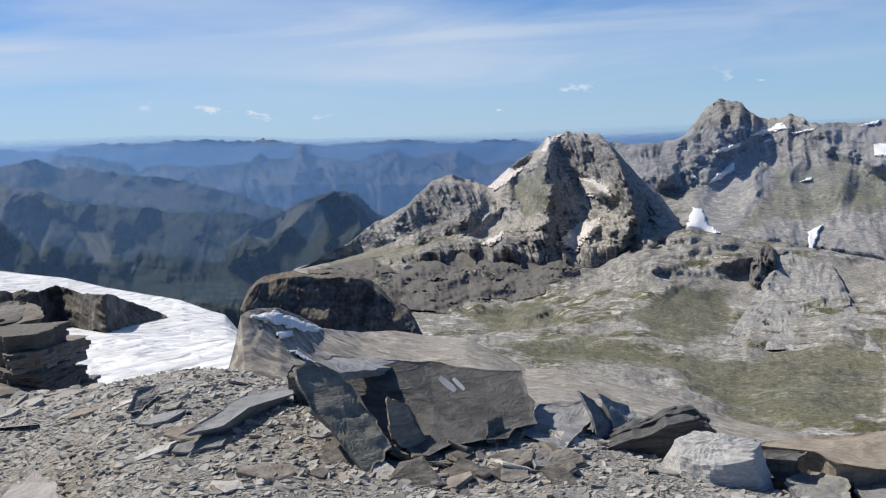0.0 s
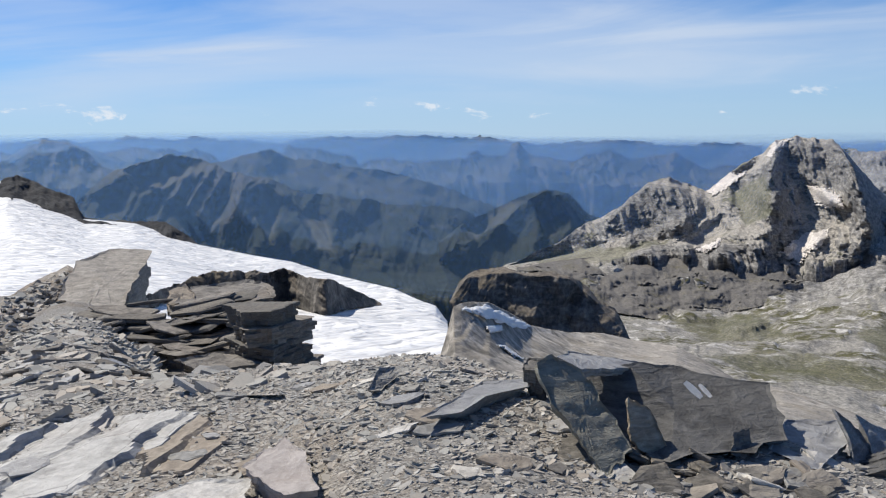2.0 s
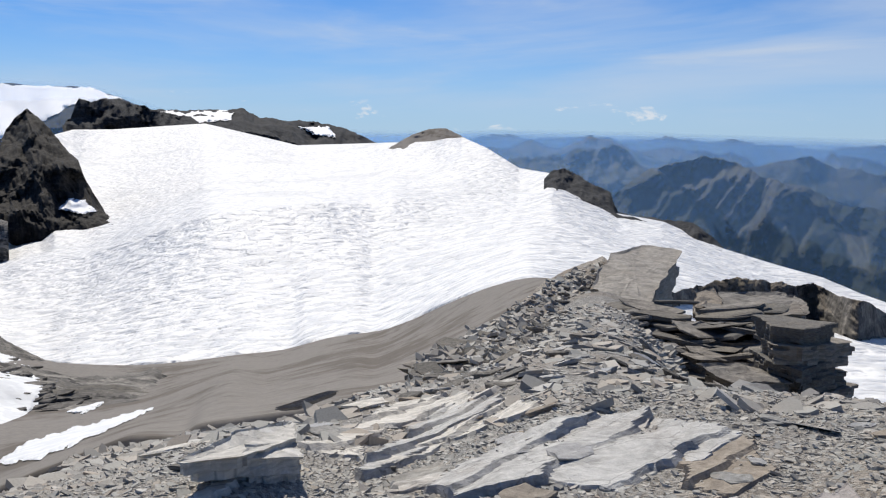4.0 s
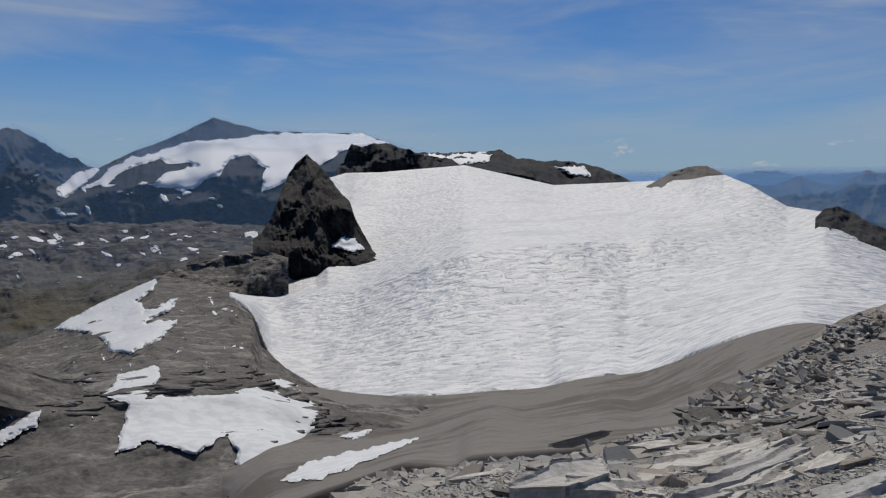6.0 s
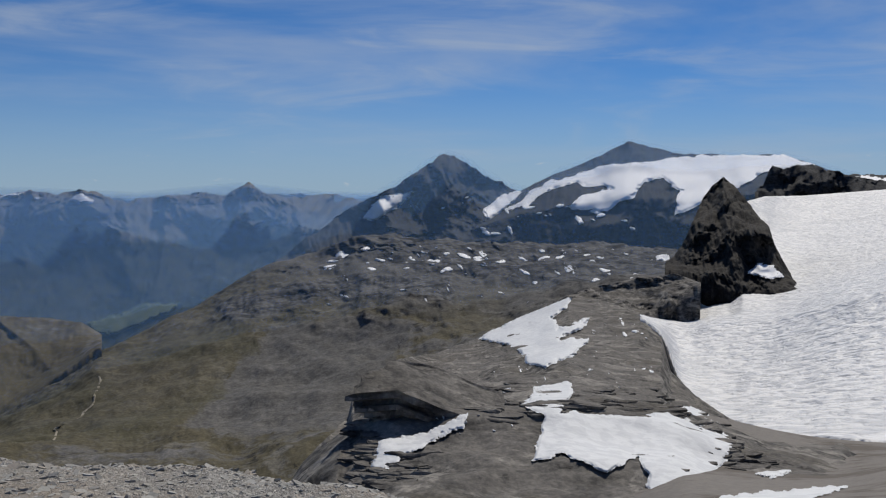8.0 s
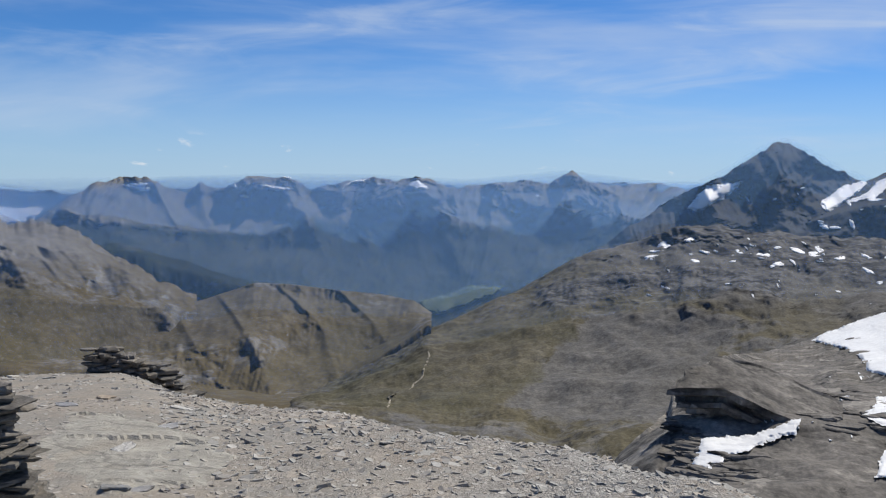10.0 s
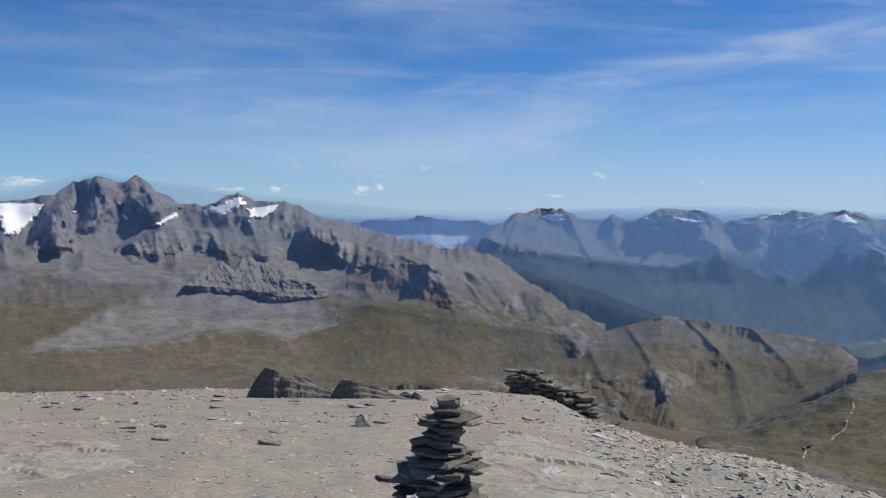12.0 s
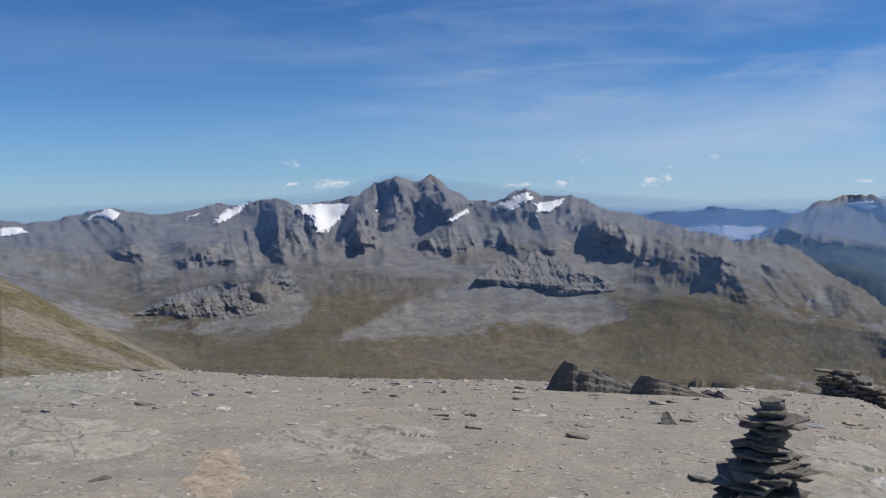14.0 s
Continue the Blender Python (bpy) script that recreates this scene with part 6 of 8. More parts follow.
ROCK_RIB_0 = [(59.39, -16.43, 97), (60.68, -14.65, 99), (62.30, -13.74, 103), (63.94, -13.70, 109), (66.27, -13.56, 121), (68.30, -13.05, 135), (70.36, -11.85, 157), (71.81, -10.53, 184), (72.44, -8.43, 216), (73.82, -7.14, 261), (75.56, -6.45, 269), (78.01, -6.27, 271), (81.16, -7.60, 266), (83.60, -8.83, 247), (86.36, -9.81, 211), (88.40, -10.08, 161), (90.25, -11.09, 127), (91.31, -12.34, 97), (91.58, -13.52, 83), (92.90, -14.65, 79), (94.38, -16.12, 75), (95.37, -17.58, 71)]
ROCK_RIB_1 = [(59.42, -17.01, 71), (61.68, -14.99, 69), (66.97, -14.65, 68), (71.76, -13.15, 66), (77.32, -12.53, 65), (83.58, -13.11, 63), (88.37, -13.59, 62), (91.06, -14.74, 61), (95.35, -18.17, 61)]
ROCK_RIB_2 = [(61.73, -18.63, 41), (80.82, -20.20, 42), (95.28, -19.31, 43)]
S_ROCK_RIB = relief_sheet("rock_rib", [ROCK_RIB_0, ROCK_RIB_1, ROCK_RIB_2], M_RIB, "layered rusty schist rib with old snow patches", "rock rib", 190, 0.06, 0.012, 14, 0.6, 0.06, seed=39, bumps=(11, 1.1), knobs=[(88.90, -12.39, 2.2, 1.6, 0.1), (78.48, -10.30, 2.0, 0.9, 0.04), (73.56, -8.37, 1.0, 0.8, 0.03), (82.26, -10.82, 1.4, 0.7, 0.05)], beds=(1.5, 1.1), lift=0.16, crag=0.1)
snow_on(S_ROCK_RIB, [(83.55, -8.82), (81.17, -7.47), (79.42, -6.62), (77.84, -5.97), (78.02, -6.88), (78.90, -7.49), (78.65, -8.12), (76.90, -7.50), (77.15, -8.19), (78.38, -8.74), (76.55, -8.68), (77.68, -9.81), (79.44, -10.52), (80.42, -10.41), (81.18, -9.37)], 0.16, "old snow lying in a hollow of the rock", seed=3, material=M_FIRN)
snow_on(S_ROCK_RIB, [(80.86, -12.68), (80.15, -11.78), (78.04, -11.28), (77.62, -11.97), (78.40, -13.05), (73.82, -13.14), (70.34, -12.30), (68.20, -14.01), (68.60, -15.18), (69.98, -16.70), (72.42, -18.39), (73.65, -18.42), (73.12, -16.62), (73.82, -15.41), (75.59, -16.39), (78.41, -15.49), (80.17, -16.04), (79.45, -13.38)], 0.16, "old snow lying in a hollow of the rock", seed=4, material=M_FIRN)
snow_on(S_ROCK_RIB, [(90.24, -16.31), (89.54, -14.82), (86.80, -14.46), (84.18, -13.22), (84.37, -14.05), (86.46, -14.97), (88.19, -15.87), (89.39, -16.68)], 0.16, "old snow lying in a hollow of the rock", seed=5, material=M_FIRN)
snow_on(S_ROCK_RIB, [(74.79, -4.38), (73.82, -4.03), (72.09, -3.96), (72.78, -4.51), (74.17, -4.73)], 0.16, "old snow lying in a hollow of the rock", seed=6, material=M_FIRN)
snow_flecks(S_ROCK_RIB, 14, (73.2, 76.7), (-9.7, -6.6, -8.1), (0.05, 0.26), "little leftover snow on the rock rib", 600, 0.003)
snow_flecks(S_ROCK_RIB, 12, (72.9, 77.1), (-11.7, -9.3, -10.5), (0.05, 0.26), "little leftover snow on the rock rib", 609, 0.003)
snow_flecks(S_ROCK_RIB, 10, (78.5, 82.9), (-12.5, -10.1, -11.3), (0.05, 0.26), "little leftover snow on the rock rib", 618, 0.003)
snow_flecks(S_ROCK_RIB, 12, (79.2, 87.3), (-15.1, -11.9, -13.5), (0.05, 0.26), "little leftover snow on the rock rib", 627, 0.003)
snow_flecks(S_ROCK_RIB, 6, (73.5, 77.7), (-6.9, -5.2, -6.0), (0.05, 0.26), "little leftover snow on the rock rib", 636, 0.003)

SCREE_BOWL_0 = [(36.4, -9.2, 42), (38.0, -8.0, 46), (39.77, -8.37, 55), (43.19, -9.53, 63), (46.66, -11.19, 76), (48.91, -12.28, 106), (50.18, -11.95, 89), (53.69, -12.65, 95), (53.96, -13.18, 106), (57.84, -13.18, 101), (59.17, -13.52, 106), (63.75, -13.66, 106), (66.90, -13.29, 106), (68.30, -13.15, 101), (71.05, -12.26, 92), (72.46, -14.13, 82), (74.19, -16.61, 61)]
SCREE_BOWL_1 = [(36.4, -10.2, 36), (38.33, -9.36, 37), (43.03, -11.58, 36), (48.96, -14.08, 46), (49.94, -13.76, 37), (55.70, -14.98, 48), (57.53, -14.39, 39), (62.68, -16.02, 51), (71.06, -16.74, 47), (74.15, -17.82, 43)]
SCREE_BOWL_2 = [(36.4, -10.6, 30), (38.29, -9.66, 31), (39.58, -10.68, 26.3), (46.22, -14.83, 21.8), (51.41, -15.76, 17.6), (52.92, -16.09, 18.2), (59.13, -16.77, 18.1), (59.49, -17.44, 16.7), (62.57, -17.11, 18.6), (70.88, -19.60, 20.6), (73.99, -20.39, 22.6)]
S_SCREE_BOWL = relief_sheet("moraine_slope", [SCREE_BOWL_0, SCREE_BOWL_1, SCREE_BOWL_2], M_MORAINE, "smooth brown moraine slope above the glacier edge", "moraine", 130, 0.07, 0.0004, 9, 1.2, 0.02, seed=40, join=S_ROCK_RIB, ease=9.0, even=4.0, bumps=(16, 0.12))
snow_on(S_SCREE_BOWL, [(70.67, -18.18), (68.94, -17.21), (65.19, -16.48), (61.62, -15.77), (63.52, -16.60), (66.20, -17.40), (68.24, -18.08)], 0.12, "old snow lying in a hollow of the rock", seed=3, material=M_FIRN)
snow_on(S_SCREE_BOWL, [(67.16, -15.90), (65.20, -15.02), (64.53, -14.76), (64.86, -15.56), (66.21, -16.02)], 0.12, "old snow lying in a hollow of the rock", seed=4, material=M_FIRN)

RAMP_0 = [(30.83, -11.66, 22.5), (32.15, -10.59, 25.0), (33.51, -8.83, 29.5), (34.35, -7.59, 33.0), (35.19, -6.95, 34.5), (36.58, -7.53, 33.0), (38.30, -8.40, 30.0), (40.72, -10.43, 25.5), (43.44, -12.20, 21.5), (45.76, -13.47, 18.0)]
RAMP_1 = [(30.84, -12.52, 20.0), (33.22, -11.59, 22.5), (35.28, -10.50, 25.0), (38.39, -11.05, 22.5), (42.48, -13.00, 18.5), (45.79, -14.21, 16.0)]
RAMP_2 = [(30.87, -14.06, 15.5), (33.27, -14.16, 14.5), (38.50, -14.42, 13.5), (42.56, -14.81, 13.0), (45.84, -15.18, 13.0)]
M_RAMP = terrain_mat("rubble_covered_schist", (0.13, 0.122, 0.112), (0.34, 0.32, 0.29), (0.29, 0.265, 0.23), (0.27, 0.225, 0.18), 1.1, 0.5, (0.5, 0.85), 0.5)
S_RAMP = relief_sheet("rock_ramp", [RAMP_0, RAMP_1, RAMP_2], M_RAMP, "bedded schist ramp strewn with brown rubble", "rock slope", 150, 0.05, 0.016, 2.2, 0.6, 0.12, seed=51, ease=1.0, skirt=3, bumps=(1.1, 0.2), beds=(0.35, 0.9), crag=0.3, lift=0.1)

# ---- the summit and the valley floor ----
# radial profiles (distance, height) of the stony summit at some bearings
PROFILES = {
    -60: [(0, 0), (3, 0), (5, -0.3), (9, -2.4), (24, -9)],
    -25: [(0, 0), (3, 0), (4.6, -0.15), (8, -2.2), (24, -10)],
    0: [(0, 0), (3.5, 0), (5.2, 0.05), (8, -1.0), (24, -8)],
    15: [(0, 0), (5.4, 0.2), (7, -0.04), (9, -0.8), (24, -7)],
    25: [(0, 0), (6.5, -0.08), (7.2, -0.13), (10, -1.0), (24, -6)],
    35: [(0, 0), (7, -0.2), (12, -1.0), (24, -2.6)],
    46: [(0, 0), (5, -0.2), (10, -1.1), (15, -2.4), (24, -5.4)],
    55: [(0, 0), (5, -0.05), (6, -0.28), (9, -1.15), (14, -2.7), (24, -6.4)],
    63: [(0, 0), (4, 0.03), (5, -0.1), (8, -1.1), (14, -2.9), (24, -7)],
    75: [(0, 0), (3, 0.03), (4.5, 0.02), (6, -0.6), (10, -2.5), (24, -9)],
    84: [(0, 0), (3, 0.03), (4.7, 0.0), (6, -0.4), (10, -2.2), (24, -9)],
    92: [(0, 0), (3.5, 0.02), (6, -0.19), (8, -0.9), (24, -9)],
    100: [(0, 0), (4, -0.03), (7, -0.34), (10, -1.5), (24, -8)],
    114: [(0, 0), (4, -0.03), (7, -0.22), (10, -0.86), (14, -2.5), (24, -7)],
    125: [(0, 0), (4, 0), (8, -0.25), (15, -1.4), (18, -2.3), (24, -5)],
    148: [(0, 0), (4, 0), (7, -0.1), (12, -0.85), (18, -1.95), (24, -4)],
    170: [(0, 0), (4, 0), (8, -0.1), (12, -0.6), (16, -1.2), (24, -4)],
    230: [(0, 0), (4, 0), (10, -1), (24, -5)],
    300: [(0, 0), (4.5, 0), (9, -2), (24, -9)],
}
_keys = sorted(PROFILES)


def summit_height(x, y):
    """Height of the stony summit at a place in the plan (arrays)."""
    x, y = np.asarray(x, float), np.asarray(y, float)
    az = np.degrees(np.arctan2(-x, y))
    az = np.where(az < -60, az + 360, az)
    r = np.hypot(x, y)
    hs = np.stack([np.interp(r, [p[0] for p in PROFILES[k]], [p[1] for p in PROFILES[k]]) for k in _keys])
    pos = np.interp(az, _keys, np.arange(len(_keys)))
    i = np.clip(pos.astype(int), 0, len(_keys) - 2)
    f = pos - i
    f = f * f * (3 - 2 * f)
    flat = np.arange(hs[0].size)
    hs = hs.reshape(len(_keys), -1)
    i, f = i.ravel(), f.ravel()
    z = hs[i, flat] * (1 - f) + hs[i + 1, flat] * f
    z = z.reshape(x.shape)
    return z + 0.05 * fbm(x * 0.5, y * 0.5, 4, 61) * np.clip(r / 3, 0, 1) + 0.012 * fbm(x * 5, y * 5, 3, 62)




def gravel_mat():
    """Packed shards of schist: cells of some centimetres, each with a shade of its own, over rusty and pale patches."""
    m, n = surface("schist_gravel")
    at = n.add("ShaderNodeNewGeometry").outputs["Position"]
    bent = n.add("ShaderNodeVectorMath", operation="ADD")
    n.link(at, bent.inputs[0])
    n.link(n.scaled(n.noise(at, 9.0, 4, 0.6), (0.05, 0.05, 0.05)), bent.inputs[1])
    shades, edges = [], []
    for scale in (26.0, 60.0):
        cell = n.add("ShaderNodeTexVoronoi", feature="F1")
        n.link(n.scaled(bent.outputs[0], (1.0, 1.7, 1.0)), cell.inputs["Vector"])
        cell.inputs["Scale"].default_value = scale
        tint = n.add("ShaderNodeSeparateXYZ")
        n.link(cell.outputs["Color"], tint.inputs[0])
        shades.append(tint.outputs["X"])
        edges.append(cell.outputs["Distance"])
    which = n.ramp(n.noise(at, 14.0, 4, 0.6), 0.42, 0.6)
    shade = n.math("ADD", n.math("MULTIPLY", shades[0], which), n.math("MULTIPLY", shades[1], n.math("SUBTRACT", 1.0, which)))
    edge = n.math("ADD", n.math("MULTIPLY", edges[0], which), n.math("MULTIPLY", edges[1], n.math("SUBTRACT", 1.0, which)))
    colour = n.mix(shade, (0.15, 0.14, 0.126), (0.5, 0.475, 0.43))
    colour = n.mix(n.math("MULTIPLY", n.ramp(n.noise(at, 0.8, 6, 0.6), 0.42, 0.68), 0.65), colour, (0.3, 0.245, 0.185))
    colour = n.mix(n.math("MULTIPLY", n.ramp(edge, 0.45, 0.8), 0.45), colour, (0.1, 0.094, 0.085))
    # towards the south the shards thin out over trodden sand and worn rock
    where = n.add("ShaderNodeSeparateXYZ")
    n.link(at, where.inputs[0])
    sandy = n.ramp(n.math("ADD", n.math("MULTIPLY", where.outputs["Y"], -0.12), n.noise(at, 0.9, 7, 0.65)), 0.5, 0.95)
    sand = n.mix(n.ramp(n.noise(at, 2.2, 8, 0.65), 0.4, 0.65), (0.3, 0.262, 0.21), (0.225, 0.212, 0.183))
    colour = n.mix(n.math("MULTIPLY", sandy, 0.74), colour, sand)
    height = n.math("MULTIPLY", n.math("SUBTRACT", shade, edge), n.math("SUBTRACT", 1.0, n.math("MULTIPLY", sandy, 0.75)))
    finish(n, colour, 0.85, height, 0.8, 0.02, 0.3)
    return m


M_GRAVEL = gravel_mat()
rs = np.concatenate([np.linspace(0.0, 3, 16)[:-1], np.geomspace(3, 26, 140)])
aa = np.radians(np.linspace(-60, 300, 860))
gx, gy = -np.sin(aa)[None] * rs[:, None], np.cos(aa)[None] * rs[:, None]
gz = summit_height(gx, gy)
ground = link_mesh("ground", np.stack([gx, gy, gz], -1).reshape(-1, 3), grid_faces(*gx.shape), M_GRAVEL)
tagged(ground, "stony summit ground of grey schist gravel", "ground", kind="structure")

# the valley sheet under the mountains, out to the horizon
rv = np.geomspace(22, 4880, 110)
av = np.radians(np.linspace(-60, 300, 380))
vel = np.interp(np.log(rv), np.log([22, 60, 150, 400, 1000, 2000, 4880]), [-20, -22, -22, -19.5, -14.2, -11.5, -6.5])
vz = np.tan(np.radians(vel))[:, None] * rv[:, None] + EYE
vx, vy = -np.sin(av)[None] * rv[:, None], np.cos(av)[None] * rv[:, None]
vz = vz + rv[:, None] * 0.012 * fbm(vx / (rv[:, None] * 0.2), vy / (rv[:, None] * 0.2), 4, 71)
valley = link_mesh("valley_ground", np.stack([vx, vy, vz], -1).reshape(-1, 3), grid_faces(*vx.shape), M_MOOR)
tagged(valley, "brown and green valley floor far below", "ground", kind="structure")

# ---- rocks on the summit ----


def stone_mat(name, dark, light, stain, size=0.12, spec=0.3, rough=0.8, lichen=0.25, cracks=0.0):
    """Foliated schist: fine bedding, blotches of weathering, and a shade of its own for each stone."""
    m, n = surface(name)
    at = n.add("ShaderNodeNewGeometry").outputs["Position"]
    grain = n.noise(at, 6.0 / size, 6, 0.7)
    beds = n.noise(n.scaled(at, (1, 1, 6)), 1.6 / size, 6, 0.65, 0.8)
    blot = n.noise(at, 0.45 / size, 5, 0.6, 0.5)
    colour = n.mix(n.ramp(beds, 0.32, 0.7), dark, light)
    colour = n.mix(n.math("MULTIPLY", n.ramp(blot, 0.52, 0.72), lichen * 2), colour, stain)
    colour = n.mix(n.math("MULTIPLY", n.ramp(grain, 0.45, 0.75), 0.35), colour, tuple(min(1, c * 1.6) for c in light))
    if cracks:
        cell = n.add("ShaderNodeTexVoronoi", feature="DISTANCE_TO_EDGE")
        bent = n.add("ShaderNodeVectorMath", operation="ADD")
        n.link(n.scaled(at, (2.6, 0.7, 1.0)), bent.inputs[0])
        wob = n.noise(at, 2.2, 4, 0.6)
        n.link(n.scaled(wob, (0.5, 0.5, 0.5)), bent.inputs[1])
        n.link(bent.outputs[0], cell.inputs["Vector"])
        cell.inputs["Scale"].default_value = cracks
        joint = n.math("SUBTRACT", 1.0, n.ramp(cell.outputs["Distance"], 0.0, 0.02))
        colour = n.mix(n.math("MULTIPLY", joint, 0.5), colour, (0.08, 0.076, 0.07))
    own = n.add("ShaderNodeObjectInfo").outputs["Random"]
    colour = n.mix(1.0, colour, n.mix(own, (0.82, 0.83, 0.85), (1.12, 1.08, 1.02)), "MULTIPLY")
    finish(n, colour, rough, n.math("ADD", grain, n.math("MULTIPLY", beds, 1.5)), 0.6, size * 0.08, spec)
    return m


M_SLATE = stone_mat("dark_slate", (0.085, 0.08, 0.073), (0.2, 0.19, 0.173), (0.2, 0.175, 0.14), 0.15)
M_GREEN = stone_mat("green_schist", (0.14, 0.143, 0.125), (0.25, 0.25, 0.22), (0.3, 0.26, 0.19), 0.3, 0.3, 0.8, 0.12)
M_BLUE = stone_mat("blue_grey_schist", (0.2, 0.2, 0.2), (0.34, 0.338, 0.335), (0.28, 0.26, 0.23), 0.2, 0.5, 0.55, 0.15)
M_GREY = stone_mat("grey_schist", (0.19, 0.185, 0.175), (0.33, 0.325, 0.305), (0.3, 0.26, 0.2), 0.18)
M_TAN = stone_mat("tan_schist", (0.24, 0.2, 0.155), (0.4, 0.345, 0.275), (0.25, 0.2, 0.15), 0.2)
M_PALE = stone_mat("pale_quartz_rock", (0.36, 0.355, 0.34), (0.56, 0.555, 0.54), (0.4, 0.37, 0.32), 0.1, lichen=0.15)
M_PINK = stone_mat("pinkish_stone", (0.32, 0.29, 0.27), (0.45, 0.41, 0.385), (0.36, 0.3, 0.26), 0.25, lichen=0.2)
M_BED = stone_mat("pale_bedrock", (0.37, 0.355, 0.325), (0.62, 0.6, 0.555), (0.33, 0.27, 0.22), 0.35, 0.4, 0.7, 0.25, 1.3)
M_WORN = stone_mat("worn_greenish_bedrock", (0.235, 0.23, 0.205), (0.345, 0.335, 0.3), (0.31, 0.28, 0.23), 0.4, 0.3, 0.8, 0.3, 0.8)
M_SLAB = stone_mat("dark_bedded_slab", (0.05, 0.049, 0.047), (0.14, 0.137, 0.131), (0.11, 0.1, 0.087), 0.3, 0.35, 0.7, 0.12)
M_LEDGE = stone_mat("ledge_schist", (0.12, 0.11, 0.098), (0.3, 0.275, 0.24), (0.27, 0.225, 0.175), 0.6)

M_CAIRN = stone_mat("cairn_schist", (0.075, 0.07, 0.062), (0.2, 0.185, 0.16), (0.25, 0.21, 0.16), 0.1)
M_LEDGE2 = stone_mat("tilted_slab_schist", (0.17, 0.16, 0.145), (0.34, 0.32, 0.29), (0.25, 0.22, 0.18), 0.7)


def slab_arrays(corners, thick, down, rough, strata, rnd, fine=0.06, under=0.0):
    """Verts and quads of a rough slab: corners (n, 3) round its upper face, then torn layers along the way 'down'."""
    c = np.asarray(corners, float)
    edge = np.linalg.norm(np.roll(c, -1, 0) - c, axis=1)
    span = edge.sum()
    ring = []
    for k in range(len(c)):
        n = max(2, int(round(edge[k] / span * 52)))
        f = np.linspace(0, 1, n, endpoint=False)[:, None]
        ring.append(c[k] * (1 - f) + c[(k + 1) % len(c)] * f)
    ring = np.concatenate(ring)
    mid = ring.mean(0)
    n = len(ring)
    size = span / 4
    out = ring - mid
    th = np.linspace(0, 2 * np.pi, n, endpoint=False)
    wav = sum(rnd.normal() * 0.05 / (1 + 0.25 * h) * np.sin(h * th + rnd.uniform(0, 6.28)) for h in range(3, 15))
    ring = mid + out * (1 + wav + fine * 0.35 * rnd.normal(size=n))[:, None]
    normal = np.cross(c[1] - c[0], c[2] - c[0])
    for k in range(1, len(c) - 2):
        normal = normal + np.cross(c[k + 1] - c[0], c[k + 2] - c[0])
    normal = normal / (np.linalg.norm(normal) + 1e-9)
    rows = []
    k0 = rnd.uniform(0, 9)
    for s in (0.002, 0.15, 0.3, 0.45, 0.6, 0.74, 0.87, 0.96):
        p = mid + (ring - mid) * s
        bump = rough * fbm(p[:, 0] / size * 2.2 + 5 * k0, (p[:, 1] + p[:, 2]) / size * 2.2, 4, 80)
        bump = bump.mean() if s < 0.01 else bump
        rows.append(p + normal * np.reshape(bump, (-1, 1)))
    rows.append(ring - normal * rough * 0.5)
    d = np.asarray(down, float)
    d = d / np.linalg.norm(d)
    for k in range(strata):
        inn = 1 - rough * 0.9 / max(size, 0.05) * 4 * rnd.uniform(-0.5, 1.2) - 0.015 * k - under * ((k + 0.4) / strata) ** 0.6
        jag = (1 + fine * 0.5 * rnd.normal(size=n) + 0.03 * np.sin(rnd.randint(4, 9) * th + rnd.uniform(0, 6.28)))[:, None]
        for h in (k + 0.12, k + 0.95):
            rows.append(mid + (ring - mid) * inn * jag + d * thick * min(1.0, h / strata))
    rows.append(mid + (ring - mid) * 0.3 + d * thick)
    g = np.stack(rows)
    g = np.concatenate([g, g[:, :1]], 1)
    return g, normal


def slab_object(name, corners, thick, down, material, rough, strata, seed, under=0.0):
    rnd = np.random.RandomState(seed)
    g, normal = slab_arrays(corners, thick, down, rough, strata, rnd, under=under)
    origin = np.append(np.mean(np.asarray(corners)[:, :2], 0), np.min(np.asarray(corners)[:, 2]))
    f = grid_faces(*g.shape[:2])
    if np.dot(normal, np.asarray(down, float)) > 0:
        f = f[:, ::-1]
    ob = link_mesh(name, (g - origin).reshape(-1, 3), f, material, False)
    ob.location = origin
    return ob


def child(ob, parent, label=""):
    """Hang a part under its thing, where it is."""
    ob.parent = parent
    ob.location = ob.location - parent.location
    return tagged(ob, label) if label else ob


_rock_count = [100]
outcrop = new("outcrop")
outcrop.location = (-13.0, 19.0, -3.0)
tagged(outcrop, "layered dark schist outcrop with a tilted slab on top", "rock outcrop")


def rock(name, corners, thick, lean, material, label, category, rough=0.02, strata=4, parent=None, under=None):
    """A rock by the corners of its upper or front face (m); lean D: the body lies under the face, B: behind it, M: both."""
    _rock_count[0] += 1
    mid = np.mean(np.asarray(corners), 0)
    away = np.array([mid[0], mid[1], 0]) / (np.hypot(mid[0], mid[1]) + 1e-9)
    down = {"D": np.array([0, 0, -1.0]) + 0.12 * away, "B": away * 1.0 + np.array([0, 0, -0.45]), "U": away * 1.0 + np.array([0, 0, -0.06]), "M": away * 0.7 + np.array([0, 0, -0.9])}[lean]
    under = {"D": 0.26, "M": 0.14, "B": 0.0, "U": 0.0}[lean] if under is None else under
    ob = slab_object(name, corners, thick, down, material, rough, strata, _rock_count[0], under)
    return tagged(ob, label, category, group="loose rocks of the summit" if name in ("rock", "rock_slab") else "") if parent is None else child(ob, parent, label)




def height_at(x, y):
    return float(summit_height(np.array([x]), np.array([y]))[0])


